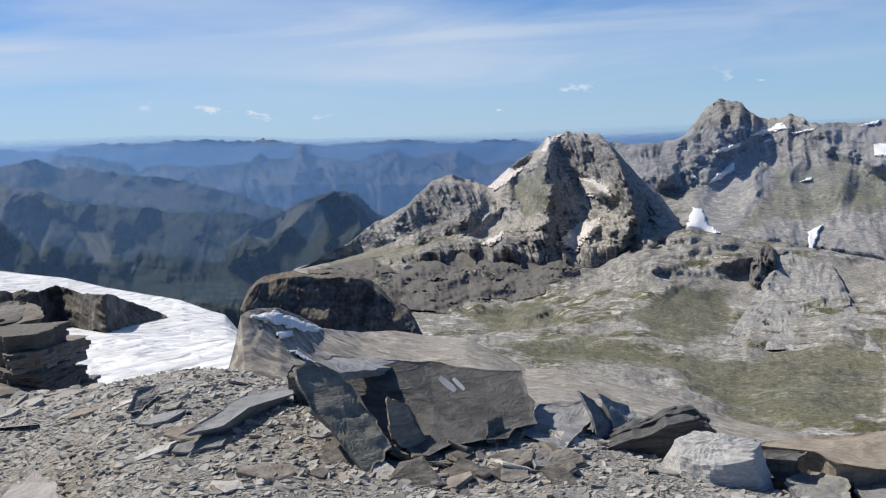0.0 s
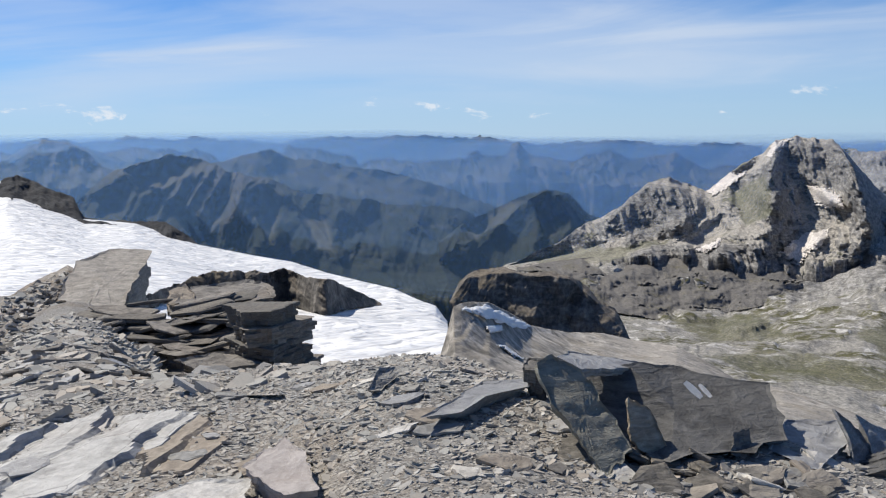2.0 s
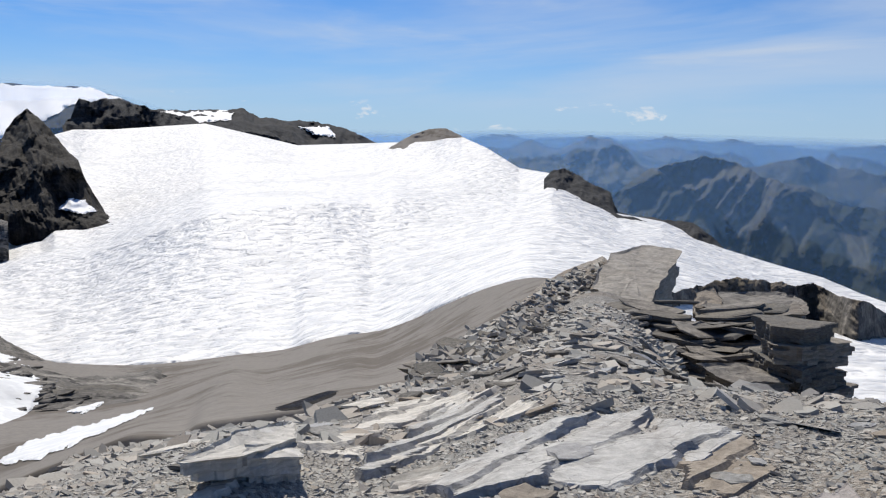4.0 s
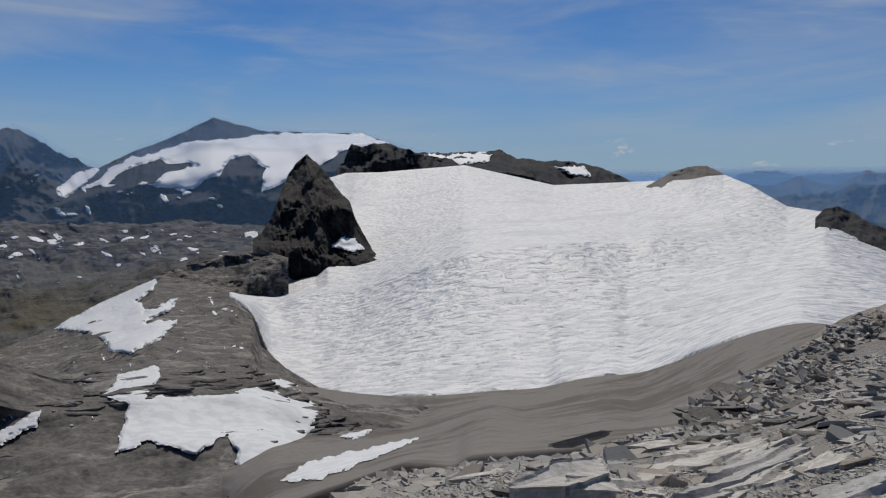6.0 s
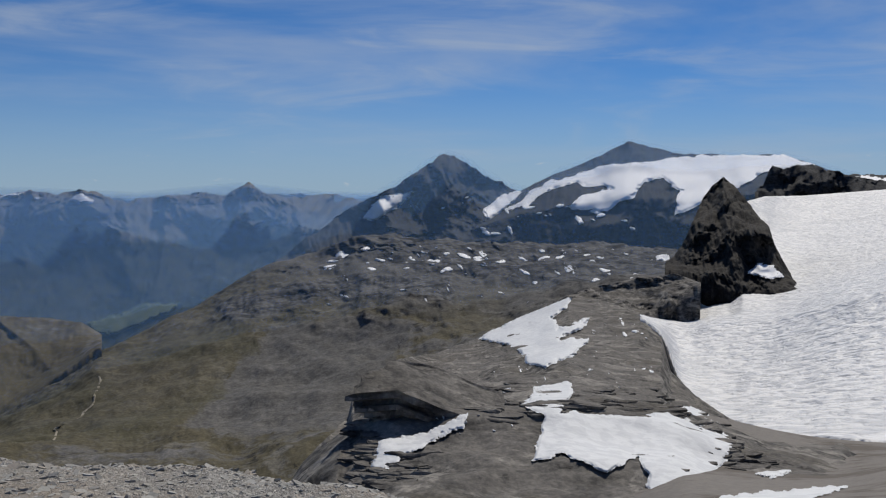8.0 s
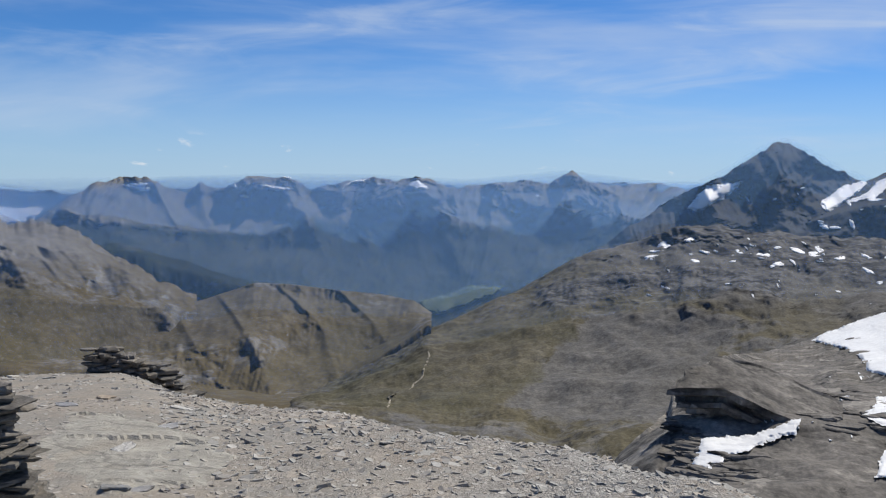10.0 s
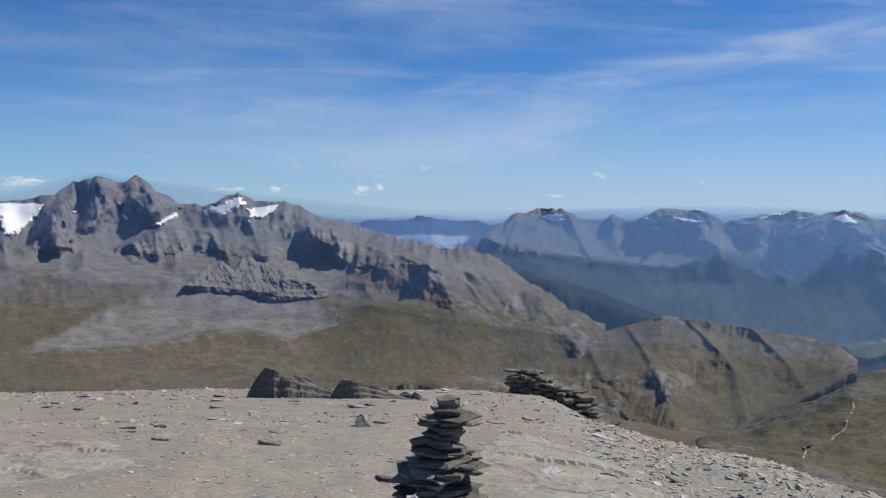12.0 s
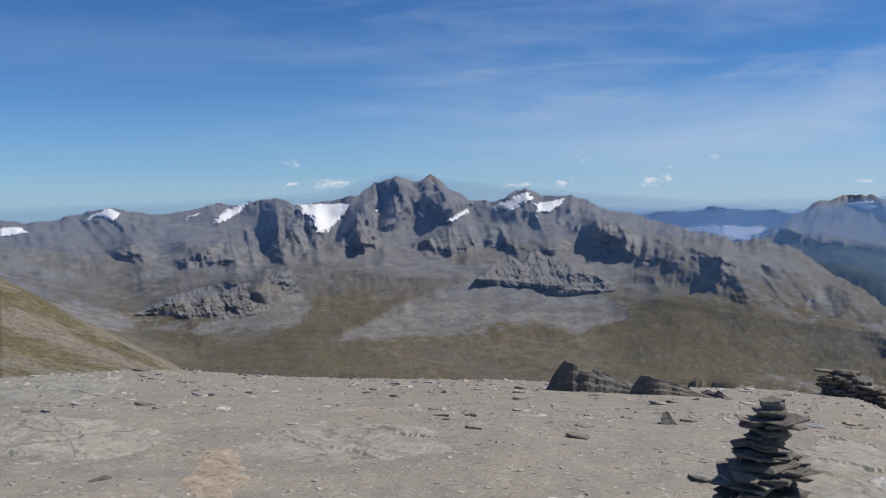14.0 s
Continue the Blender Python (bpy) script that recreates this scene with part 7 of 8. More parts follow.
def boulder(label, place, wide, deep, high, material, seed, peak=-0.3):
    """A rock half sunk in the gravel: a broken upright front towards the summit, a back that slopes away into the ground."""
    u, q = np.meshgrid(np.linspace(-1.15, 1.15, 72), np.concatenate([np.linspace(-1.1, -0.75, 6)[:-1], np.linspace(-0.75, 0.15, 48)[:-1], np.linspace(0.15, 1.2, 14)]))
    way = math.atan2(place[1], place[0])
    front = -0.5 + 0.3 * (u - peak) ** 2 + 0.22 * fbm(u * 1.3 + seed, 0 * u, 4, seed, 0.5)
    crest = np.clip(np.where(u < peak, (u + 1.0) / (peak + 1.0) * 1.8, 1 - (u - peak) / (1.0 - peak)), 0, 1) ** 0.8
    crest = crest * np.clip(0.95 + 0.3 * fbm(u * 1.5, q * 1.5 + seed, 4, seed + 2), 0.5, 1.2)
    rise = np.clip((q - front) / 0.22, 0, 1)
    fall = np.clip(1 - np.clip(q - front - 0.3, 0, 3) / 1.3, 0, 1)
    steps = np.floor(rise * 3 + 0.25 * fbm(u * 1.2, q * 2, 3, seed + 4)) / 3
    z = high * crest * np.clip(0.5 * rise + 0.5 * steps, 0, 1) * fall + 0.05 * high * fbm(u * 6, q * 6, 4, seed + 6)
    x = place[0] + math.cos(way) * q * deep / 2 + math.sin(way) * u * wide / 2
    y = place[1] + math.sin(way) * q * deep / 2 - math.cos(way) * u * wide / 2
    edge = np.maximum(np.abs(u) / 1.15, np.abs(q - 0.05) / 1.15)
    z = z + summit_height(x, y) - 0.03 - 0.06 * np.clip((edge - 0.85) * 6, 0, 1)
    base = np.array([place[0], place[1], height_at(*place)])
    ob = link_mesh("boulder", (np.stack([x, y, z], -1) - base).reshape(-1, 3), grid_faces(*u.shape), material, False)
    ob.location = base
    return tagged(ob, label, "boulder", group="boulders on the rim")


def lump(label, place, size, material, seed):
    """A broken block: a ball cut by joint planes and roughened, half-sizes in metres."""
    rnd = np.random.RandomState(seed)
    th, ph = np.meshgrid(np.linspace(0, 2 * np.pi, 73), np.linspace(0.01, np.pi - 0.01, 37))
    way = np.stack([np.sin(ph) * np.cos(th), np.sin(ph) * np.sin(th), np.cos(ph)], -1)
    r = np.full(th.shape, 1.2)
    for _ in range(13):
        n = rnd.normal(size=3)
        n[2] = abs(n[2]) * 0.9
        n /= np.linalg.norm(n)
        r = np.minimum(r, rnd.uniform(0.72, 1.05) / np.maximum(way @ n, 0.02))
    rough = 0.07 * fbm(way[..., 0] * 4 + 7, (way[..., 1] + way[..., 2]) * 4, 5, seed, 0.65)
    rough[:, -1] = rough[:, 0]
    p = way * (r + rough)[..., None] * np.array(size)
    ob = link_mesh("boulder", p.reshape(-1, 3), grid_faces(*th.shape), material, False)
    ob.location = place
    return tagged(ob, label, "boulder", group="boulders on the rim")


def bedrock(label, outline, lift, material, strips=3.2):
    """Bedrock showing through the gravel: a low, stepped sheet that follows the ground inside an outline in the plan."""
    _rock_count[0] += 1
    seed = _rock_count[0]
    ox, oy = [q[0] for q in outline], [q[1] for q in outline]
    step = 0.018 + 0.006 * max(max(ox) - min(ox), max(oy) - min(oy))
    xs, ys = np.arange(min(ox) - 0.3, max(ox) + 0.3, step), np.arange(min(oy) - 0.3, max(oy) + 0.3, step)
    x, y = np.meshgrid(xs, ys)
    across, along = 0.98 * x + 0.2 * y, -0.2 * x + 0.98 * y
    rag = 0.05 + 0.03 * (max(ox) - min(ox))
    wx = x + rag * fbm(across * 3.0, along * 1.2, 5, seed, 0.6)
    wy = y + rag * 1.6 * fbm(across * 3.0 + 9, along * 1.2 + 4, 5, seed + 3, 0.6)
    keep = inside(wx, wy, outline)
    # plates tilted one over the other along the strike, each ending in a torn, shaded step
    course = across * strips + 0.9 * fbm(across * 0.8 + 3, along * 0.5, 4, seed + 7, 0.5) + 0.12 * fbm(across * 5, along * 3.5, 3, seed + 9)
    which = np.floor(course)
    rise = np.clip(0.5 + 1.1 * fbm(which * 3.17, along * 0.7 + which, 3, seed + 11), 0, 1.4)
    saw = (course - which) * rise
    z = summit_height(x, y)
    top = z + lift * (0.2 + 1.4 * saw + 0.5 * fbm(x * 1.1, y * 1.1, 3, seed + 5)) + 0.006 * fbm(across * 12, along * 5, 4, seed + 8)
    top = np.maximum(top, z + 0.004)
    if strips < 2:
        near = cover_share(x, y, outline, 0.12, seed)
        keep, top = near > 0.02, z - 0.012 + (top - z + 0.012) * np.clip(near * 1.3, 0, 1)
    z = np.where(keep, top, z - 0.025)
    f = grid_faces(*x.shape)
    f = f[keep.ravel()[f].any(1)]
    used, idx = np.unique(f, return_inverse=True)
    v = np.stack([x, y, z], -1).reshape(-1, 3)[used]
    ob = link_mesh("bedrock_slab", v, idx.reshape(-1, 4), material, False)
    return tagged(ob, label, "bedrock", group="bedrock showing through gravel")


LEANING_SLAB = rock("rock_slab", [(-0.63, 5.21, 0.21), (-0.49, 5.25, 0.29), (-0.34, 5.27, 0.31), (-0.14, 5.43, 0.28), (0.13, 5.42, 0.23), (0.29, 5.35, 0.20), (0.34, 5.17, 0.14), (0.38, 4.95, 0.06), (0.18, 4.75, 0.05), (-0.14, 4.62, 0.07), (-0.46, 4.80, 0.04)], 0.50, "B", M_SLAB, "dark grey schist slab leaning on the summit rubble", "rock slab", 0.012, 5)
rock("rock_slab", [(-0.71, 4.62, 0.46), (-0.66, 4.69, 0.49), (-0.53, 4.69, 0.43), (-0.41, 4.61, 0.27), (-0.30, 4.51, 0.13), (-0.33, 4.43, 0.08), (-0.42, 4.37, 0.09), (-0.55, 4.46, 0.22), (-0.67, 4.54, 0.35)], 0.22, "B", M_GREEN, "standing dark green schist slab with a pale broken edge", "rock slab", 0.020, 4)
rock("rock_slab", [(-0.66, 4.85, 0.44), (-0.62, 5.21, 0.38), (-0.31, 5.45, 0.28), (-0.34, 5.22, 0.30), (-0.55, 4.80, 0.40)], 0.05, "D", M_BLUE, "thin grey slab lying as a roof over leaning rocks", "rock slab", 0.008, 4)
rock("rock", [(-0.87, 5.20, 0.28), (-0.86, 5.39, 0.29), (-0.72, 5.30, 0.31), (-0.74, 5.11, 0.29)], 0.26, "D", M_SLATE, "dark broken rock beside the leaning slabs", "rock", 0.020, 4)
rock("rock", [(-0.33, 4.73, 0.30), (-0.23, 4.77, 0.23), (-0.14, 4.72, 0.04), (-0.24, 4.66, 0.06), (-0.32, 4.63, 0.14)], 0.20, "B", M_TAN, "tan weathered rock wedged under a dark slab", "rock", 0.020, 4)
rock("rock", [(0.13, 4.84, 0.12), (0.20, 4.90, 0.12), (0.22, 4.87, 0.04), (0.17, 4.75, 0.03), (0.12, 4.76, 0.05)], 0.15, "B", M_SLATE, "small dark stone at the foot of a slab", "rock", 0.020, 4)
rock("rock_slab", [(0.28, 4.91, 0.01), (0.44, 5.44, 0.00), (0.69, 5.51, -0.01), (0.69, 5.19, -0.01), (0.49, 4.78, -0.01)], 0.28, "D", M_BLUE, "blue-grey schist slab with splintered layers below", "rock slab", 0.020, 7)
rock("rock", [(0.63, 5.29, 0.11), (0.75, 5.35, -0.00), (0.83, 5.30, -0.12), (0.69, 5.03, -0.12), (0.67, 5.14, 0.02)], 0.09, "B", M_GREY, "upright grey blade of schist", "rock", 0.020, 4)
rock("rock_slab", [(0.76, 5.43, 0.04), (0.94, 5.59, -0.08), (1.04, 5.43, -0.15), (0.81, 5.26, -0.11)], 0.30, "D", M_BLUE, "flat blue-grey schist plate", "rock slab", 0.020, 4)
rock("rock_slab", [(0.67, 4.91, -0.08), (0.83, 4.91, -0.02), (1.06, 4.94, 0.04), (1.21, 4.97, 0.04), (1.24, 4.98, -0.03), (1.21, 5.01, -0.14), (1.03, 4.99, -0.26), (0.79, 5.00, -0.25), (0.70, 4.99, -0.20)], 0.4, "U", M_SLAB, "long dark layered schist block", "rock slab", 0.008, 8)
lump("pale rough quartz-rich boulder", (1.15, 4.61, -0.13), (0.26, 0.2, 0.25), M_PALE, 31)
rock("rock_slab", [(1.44, 5.09, -0.15), (1.80, 5.31, -0.21), (2.25, 5.25, -0.17), (2.00, 4.62, -0.14), (1.70, 4.64, -0.09), (1.66, 4.79, -0.09)], 0.67, "D", M_TAN, "pale brown bedded slab on the rim", "rock slab", 0.020, 6)
rock("rock_slab", [(1.36, 4.78, -0.06), (1.63, 4.80, -0.09), (1.51, 4.61, -0.06), (1.36, 4.66, -0.06)], 0.31, "D", M_SLATE, "low dark plate below a brown slab", "rock slab", 0.020, 4)
rock("rock_slab", [(1.46, 4.62, -0.14), (1.66, 4.80, -0.19), (1.75, 4.63, -0.16), (1.62, 4.29, -0.12), (1.36, 4.27, -0.10)], 0.22, "D", M_GREY, "grey schist block on the rubble", "rock slab", 0.020, 4)
rock("rock_slab", [(1.87, 4.88, -0.23), (2.08, 4.78, -0.22), (1.88, 4.33, -0.16), (1.70, 4.41, -0.17)], 0.32, "D", M_GREY, "broken grey schist plate on the rubble", "rock slab", 0.020, 4)
rock("rock_slab", [(-1.21, 4.48, 0.24), (-1.14, 4.80, 0.23), (-1.09, 5.28, 0.19), (-0.89, 5.43, 0.17), (-0.83, 5.22, 0.19), (-0.99, 4.84, 0.24), (-1.06, 4.59, 0.23)], 0.05, "D", M_BLUE, "thin tilted grey plate resting on gravel", "rock slab", 0.010, 4)
rock("rock", [(-1.63, 4.99, 0.20), (-1.64, 5.23, 0.25), (-1.57, 5.31, 0.24), (-1.54, 5.25, 0.21), (-1.58, 5.06, 0.18)], 0.05, "B", M_GREY, "small grey stone set on edge in gravel", "rock", 0.020, 4)
rock("rock_slab", [(-2.97, 5.61, -0.07), (-4.22, 8.65, -0.83), (-5.22, 13.27, -2.08), (-2.35, 5.60, -0.03)], 0.08, "D", M_BLUE, "flat blue-grey plate lying in gravel", "rock slab", 0.010, 4)
rock("rock", [(-1.97, 4.24, 0.05), (-1.89, 4.54, 0.09), (-1.70, 4.31, 0.11), (-1.48, 3.89, 0.12), (-1.62, 3.89, 0.08)], 0.16, "D", M_PINK, "pale pinkish-grey angular stone lying in gravel", "rock", 0.012, 4)
rock("rock_slab", [(-2.31, 4.00, -0.02), (-2.12, 4.19, 0.01), (-1.91, 4.20, 0.01), (-1.83, 3.97, 0.00), (-2.13, 3.83, -0.01)], 0.12, "D", M_PALE, "pale flat stone lying in gravel", "rock slab", 0.012, 4)
bedrock("broad pale schist bedrock with torn layered edges", [(-3.62, 3.75), (-3.83, 4.54), (-3.75, 5.18), (-3.46, 5.49), (-2.76, 5.38), (-2.63, 4.78), (-2.82, 4.63), (-2.76, 4.22), (-3.08, 4.07), (-3.30, 3.66)], 0.05, M_BED, 2.3)
bedrock("pale layered bedrock ledge", [(-4.91, 4.00), (-7.12, 6.95), (-5.34, 6.29), (-5.38, 6.01), (-5.37, 5.11), (-4.34, 3.91)], 0.05, M_BED, 2.3)
bedrock("narrow pale bedrock step with dark joints", [(-4.09, 3.71), (-4.94, 5.12), (-4.82, 5.78), (-4.07, 5.32), (-4.47, 4.82), (-4.08, 3.94)], 0.05, M_BED, 2.3)
bedrock("brown stained patch of flat bedrock", [(-2.85, 4.77), (-2.70, 5.28), (-2.33, 4.84), (-2.32, 4.44), (-2.56, 4.42)], 0.03, M_TAN)
rock("rock_slab", [(-3.84, 2.56, 0.13), (-4.21, 3.10, 0.06), (-4.65, 3.75, -0.13), (-4.08, 3.35, -0.00), (-3.72, 2.77, 0.13)], 0.20, "D", M_BED, "pale schist block with an undercut dark face", "rock slab", 0.020, 4)
rock("rock_slab", [(-3.80, 2.84, 0.09), (-3.93, 2.97, 0.09), (-4.16, 3.40, -0.05), (-3.80, 3.18, 0.02)], 0.17, "D", M_BED, "pale flat block with a dark front", "rock slab", 0.020, 4)
bedrock("grey bedrock strip running down the slope", [(-3.67, 2.30), (-3.92, 2.90), (-3.83, 2.88), (-3.54, 2.46)], 0.04, M_BED)
bedrock("pale slanting bedrock sheet", [(-4.11, 3.68), (-5.83, 6.07), (-4.98, 5.88), (-4.57, 5.47), (-4.69, 5.04), (-3.97, 3.72)], 0.05, M_BED, 2.3)
rock("rock_slab", [(-11.50, 8.29, -2.5), (-11.07, 9.00, -2.26), (-10.99, 9.08, -2.28), (-11.29, 8.60, -2.48)], 0.07, "D", M_GREY, "dark thin ledge at the rim", "rock slab", 0.020, 4)
rock("tilted_slab", [(-16.23, 22.66, -2.82), (-17.93, 25.88, -2.27), (-18.20, 28.14, -2.18), (-16.69, 28.24, -2.27), (-15.25, 25.18, -2.52), (-13.16, 20.45, -2.82), (-13.60, 19.67, -2.84)], 2.4, "D", M_LEDGE2, "great tilted grey schist slab", "rock slab", 0.140, 7, parent=outcrop, under=0.12)
rock("rock", [(-12.12, 21.14, -2.62), (-12.33, 21.66, -2.31), (-12.01, 21.86, -2.20), (-11.53, 21.51, -2.39), (-11.31, 21.02, -2.54)], 0.80, "M", M_TAN, "rounded pale rock", "rock", 0.060, 4, parent=outcrop)
rock("ledge", [(-11.75, 20.78, -2.54), (-12.11, 22.35, -2.40), (-11.17, 22.85, -2.33), (-10.62, 23.11, -2.30), (-9.80, 22.36, -2.37), (-9.44, 21.83, -2.48), (-10.09, 20.63, -2.51)], 0.60, "D", M_LEDGE, "", "rock ledge", 0.100, 5, parent=outcrop)
rock("ledge", [(-11.50, 20.05, -2.79), (-11.59, 21.38, -2.86), (-9.71, 21.79, -2.67), (-9.12, 21.15, -2.69), (-9.71, 19.86, -2.75)], 0.55, "D", M_LEDGE, "", "rock ledge", 0.100, 5, parent=outcrop)
rock("ledge", [(-11.83, 18.28, -2.84), (-11.27, 19.92, -2.92), (-8.93, 20.45, -2.74), (-8.64, 20.11, -2.81), (-9.76, 18.79, -2.82)], 0.60, "D", M_LEDGE, "", "rock ledge", 0.100, 5, parent=outcrop)
rock("ledge", [(-10.69, 17.42, -2.86), (-9.88, 19.03, -3.01), (-9.03, 19.79, -2.98), (-8.41, 19.50, -3.00), (-8.72, 18.68, -3.05), (-9.85, 17.42, -2.96)], 0.60, "D", M_LEDGE, "", "rock ledge", 0.100, 5, parent=outcrop)
rock("ledge", [(-9.36, 16.33, -2.77), (-8.71, 17.81, -2.88), (-8.00, 18.55, -3.06), (-7.83, 17.29, -3.01), (-8.29, 15.96, -2.85)], 0.70, "D", M_LEDGE, "", "rock ledge", 0.100, 5, parent=outcrop)
# the sheer end of the outcrop: beds lying flush one on the other
_end = random.Random(77)
top_z = -1.95
for k in range(8):
    thick, near, far, wide = _end.uniform(0.16, 0.42), _end.uniform(-0.1, 0.12), _end.uniform(0.9, 1.6) + 0.1 * k, _end.uniform(0.7, 1.1) + 0.14 * k
    ring = [(-7.70 - 0.07 * near, 17.52 + near), (-7.70 + _end.uniform(0.1, 0.3), 17.52 + far), (-7.70 - wide, 17.52 + far + 0.2), (-7.70 - wide - 0.3, 17.52 + 0.6), (-7.70 - wide * 0.6, 17.52 + near - _end.uniform(-0.1, 0.25))]
    rock("ledge", [(x, y, top_z + _end.uniform(-0.09, 0.06)) for x, y in ring], thick + 0.12, "D", M_LEDGE if k % 3 == 1 else M_CAIRN, "", "rock ledge", 0.022, 5, parent=outcrop, under=0.0)
    top_z -= thick
rock("rock_slab", [(-14.42, -13.58, -2.63), (-15.06, -13.67, -2.55), (-15.40, -13.29, -2.56), (-15.02, -12.93, -2.61)], 0.30, "D", M_SLATE, "low dark rock on the rim", "rock slab", 0.020, 4)
rock("rock", [(-5.42, -5.38, -0.23), (-5.52, -5.45, -0.14), (-5.55, -5.42, -0.14), (-5.52, -5.29, -0.22)], 0.06, "B", M_SLATE, "small dark stone standing upright in gravel", "rock", 0.008, 4)
bedrock("worn pale bedrock hump with thin cracks", [(-1.23, -11.22), (-2.07, -14.22), (-3.05, -14.05), (-2.74, -10.34), (-1.89, -8.73)], 0.022, M_WORN, 1.5)
bedrock("worn flat greenish bedrock flush with gravel", [(-2.41, -6.02), (-3.31, -6.82), (-3.68, -5.95), (-3.52, -5.23), (-2.83, -5.29)], 0.014, M_WORN, 1.3)
bedrock("worn flat bedrock plate in gravel", [(-0.99, -7.12), (-1.50, -7.81), (-1.96, -7.36), (-2.24, -6.64), (-1.82, -6.28), (-1.28, -6.35)], 0.014, M_WORN, 1.3)
bedrock("brown stained flat bedrock plate", [(-1.84, -5.24), (-2.17, -6.10), (-2.37, -6.12), (-2.21, -5.18), (-1.91, -4.91)], 0.014, M_TAN, 1.3)
bedrock("worn grey bedrock showing through gravel", [(-5.19, -4.08), (-6.33, -4.60), (-6.12, -3.81), (-5.59, -2.91), (-4.70, -2.66), (-4.45, -3.05)], 0.014, M_WORN, 1.3)
boulder("dark broken boulder with a sandy sloping back", (-7.78, -8.75), 1.2, 1.1, 0.42, M_SLATE, 12, -0.3)
boulder("low dark angular boulder on the stony rim", (-8.29, -7.99), 1.05, 0.7, 0.26, M_SLATE, 8, -0.5)
boulder("flat dark rock ledge barely clear of gravel", (-8.74, -7.79), 0.5, 0.5, 0.12, M_SLATE, 5, 0.1)

# two white strokes of old paint on the dark leaning slab
M_PAINT = stone_mat("worn_white_paint", (0.78, 0.78, 0.78), (0.88, 0.88, 0.88), (0.7, 0.7, 0.7), 0.05)


def stroke(a, b, wide, label):
    a, b = Vector(a), Vector(b)
    along = (b - a).normalized()
    side = along.cross(Vector((0, -1, 0.3))).normalized() * wide / 2
    bm = bmesh.new()
    steps = 7
    left, right = [], []
    for i in range(steps + 1):
        p = a.lerp(b, i / steps)
        w = side * (0.55 + 0.45 * math.sin(math.pi * (i + 0.7) / (steps + 1.4)))
        left.append(bm.verts.new(p + w))
        right.append(bm.verts.new(p - w))
    for i in range(steps):
        bm.faces.new((left[i], right[i], right[i + 1], left[i + 1]))
    solid = bmesh.ops.solidify(bm, geom=bm.faces[:], thickness=0.006)
    me = bpy.data.meshes.new("paint_mark")
    bm.to_mesh(me)
    bm.free()
    me.materials.append(M_PAINT)
    return child(new("paint_mark", me), LEANING_SLAB, label)


stroke((-0.080, 4.720, 0.381), (-0.010, 4.675, 0.327), 0.03, "long worn white paint stroke on a dark slab")
stroke((-0.018, 4.747, 0.365), (0.031, 4.704, 0.322), 0.02, "short worn white paint stroke on a dark slab")


def plate(rnd, a, b, thick, corners=7):
    """Arrays of a small flat stone about the origin, lying level."""
    ang = np.sort(rnd.uniform(0, 2 * np.pi, corners)) * 0.4 + np.linspace(0, 2 * np.pi, corners, endpoint=False) * 0.6
    r = rnd.uniform(0.62, 1.2, corners)
    ring = np.stack([np.cos(ang) * a * r, np.sin(ang) * b * r], -1)
    rows = []
    for s, h in ((0.01, 0.5), (0.75, 0.52), (0.97, 0.4), (1.0, 0.1), (0.93, -0.3), (0.8, -0.5), (0.01, -0.5)):
        lift = thick * h + thick * 0.12 * rnd.normal(size=corners) * (s > 0.1)
        rows.append(np.concatenate([ring * s * (1 + 0.05 * rnd.normal(size=(corners, 1)) * (s > 0.1)), np.reshape(lift + 0 * ang, (-1, 1))], 1))
    g = np.stack(rows)
    return np.concatenate([g, g[:, :1]], 1)


def plate_mesh(name, seed, a, b, thick, material, corners=9):
    g = plate(np.random.RandomState(seed), a, b, thick, corners)
    me_ob = link_mesh(name, g.reshape(-1, 3), grid_faces(*g.shape[:2]), material, False)
    return me_ob


def part_stone(name, parent, mesh, place, turn, tilt, scale):
    ob = new(name, mesh)
    ob.parent = parent
    ob.matrix_basis = Matrix.LocRotScale(place, Euler((tilt[0], tilt[1], turn)), scale)
    return ob


# the cairn: thin schist plates stacked without mortar
CAIRN_MATS = (M_CAIRN, M_LEDGE, M_CAIRN, M_LEDGE, M_CAIRN)
plates = []
for k in range(10):
    ob = plate_mesh("stone", 300 + k, 1.0, 0.62 + 0.03 * k, 0.22, CAIRN_MATS[k % 5], 7 + k % 4)
    plates.append(ob.data)
    bpy.data.objects.remove(ob)
rnd = random.Random(5)
cx, cy = -3.72, -3.05
cairn = new("cairn")
cairn.location = (cx, cy, height_at(cx, cy))
tagged(cairn, "waist-low cairn of stacked thin dark schist plates", "cairn")
z, k = -0.08, 0
toward = Vector((-0.7, -0.72, 0))
side = Vector((-0.72, 0.7, 0))
while z < 0.655:
    t = z / 0.655
    wide = 0.315 - 0.2 * t + 0.02 * math.sin(t * 15)
    if t > 0.94:
        wide = 0.065
    th = rnd.uniform(0.012, 0.024) * (1.7 if rnd.random() < 0.15 else 1.0)
    for n in range(4 if t < 0.35 else 3 if t < 0.7 else 2 if t < 0.9 else 1):
        turn = rnd.uniform(0, 6.28)
        push = wide * (rnd.uniform(0.15, 0.6) if n else rnd.uniform(0, 0.25))
        off = side * (-0.04 + 0.05 * t) + Vector((math.cos(turn), math.sin(turn), 0)) * push
        r = wide * (rnd.uniform(0.5, 0.8) if n else rnd.uniform(0.75, 1.05))
        part_stone("stone", cairn, plates[rnd.randrange(10)], (off.x, off.y, z + th / 2), rnd.uniform(0, 6.28),
                   (rnd.uniform(-0.16, 0.16), rnd.uniform(-0.16, 0.16)), (r, r, th / 0.22 * rnd.uniform(0.9, 1.3)))
    z += th * 1.0
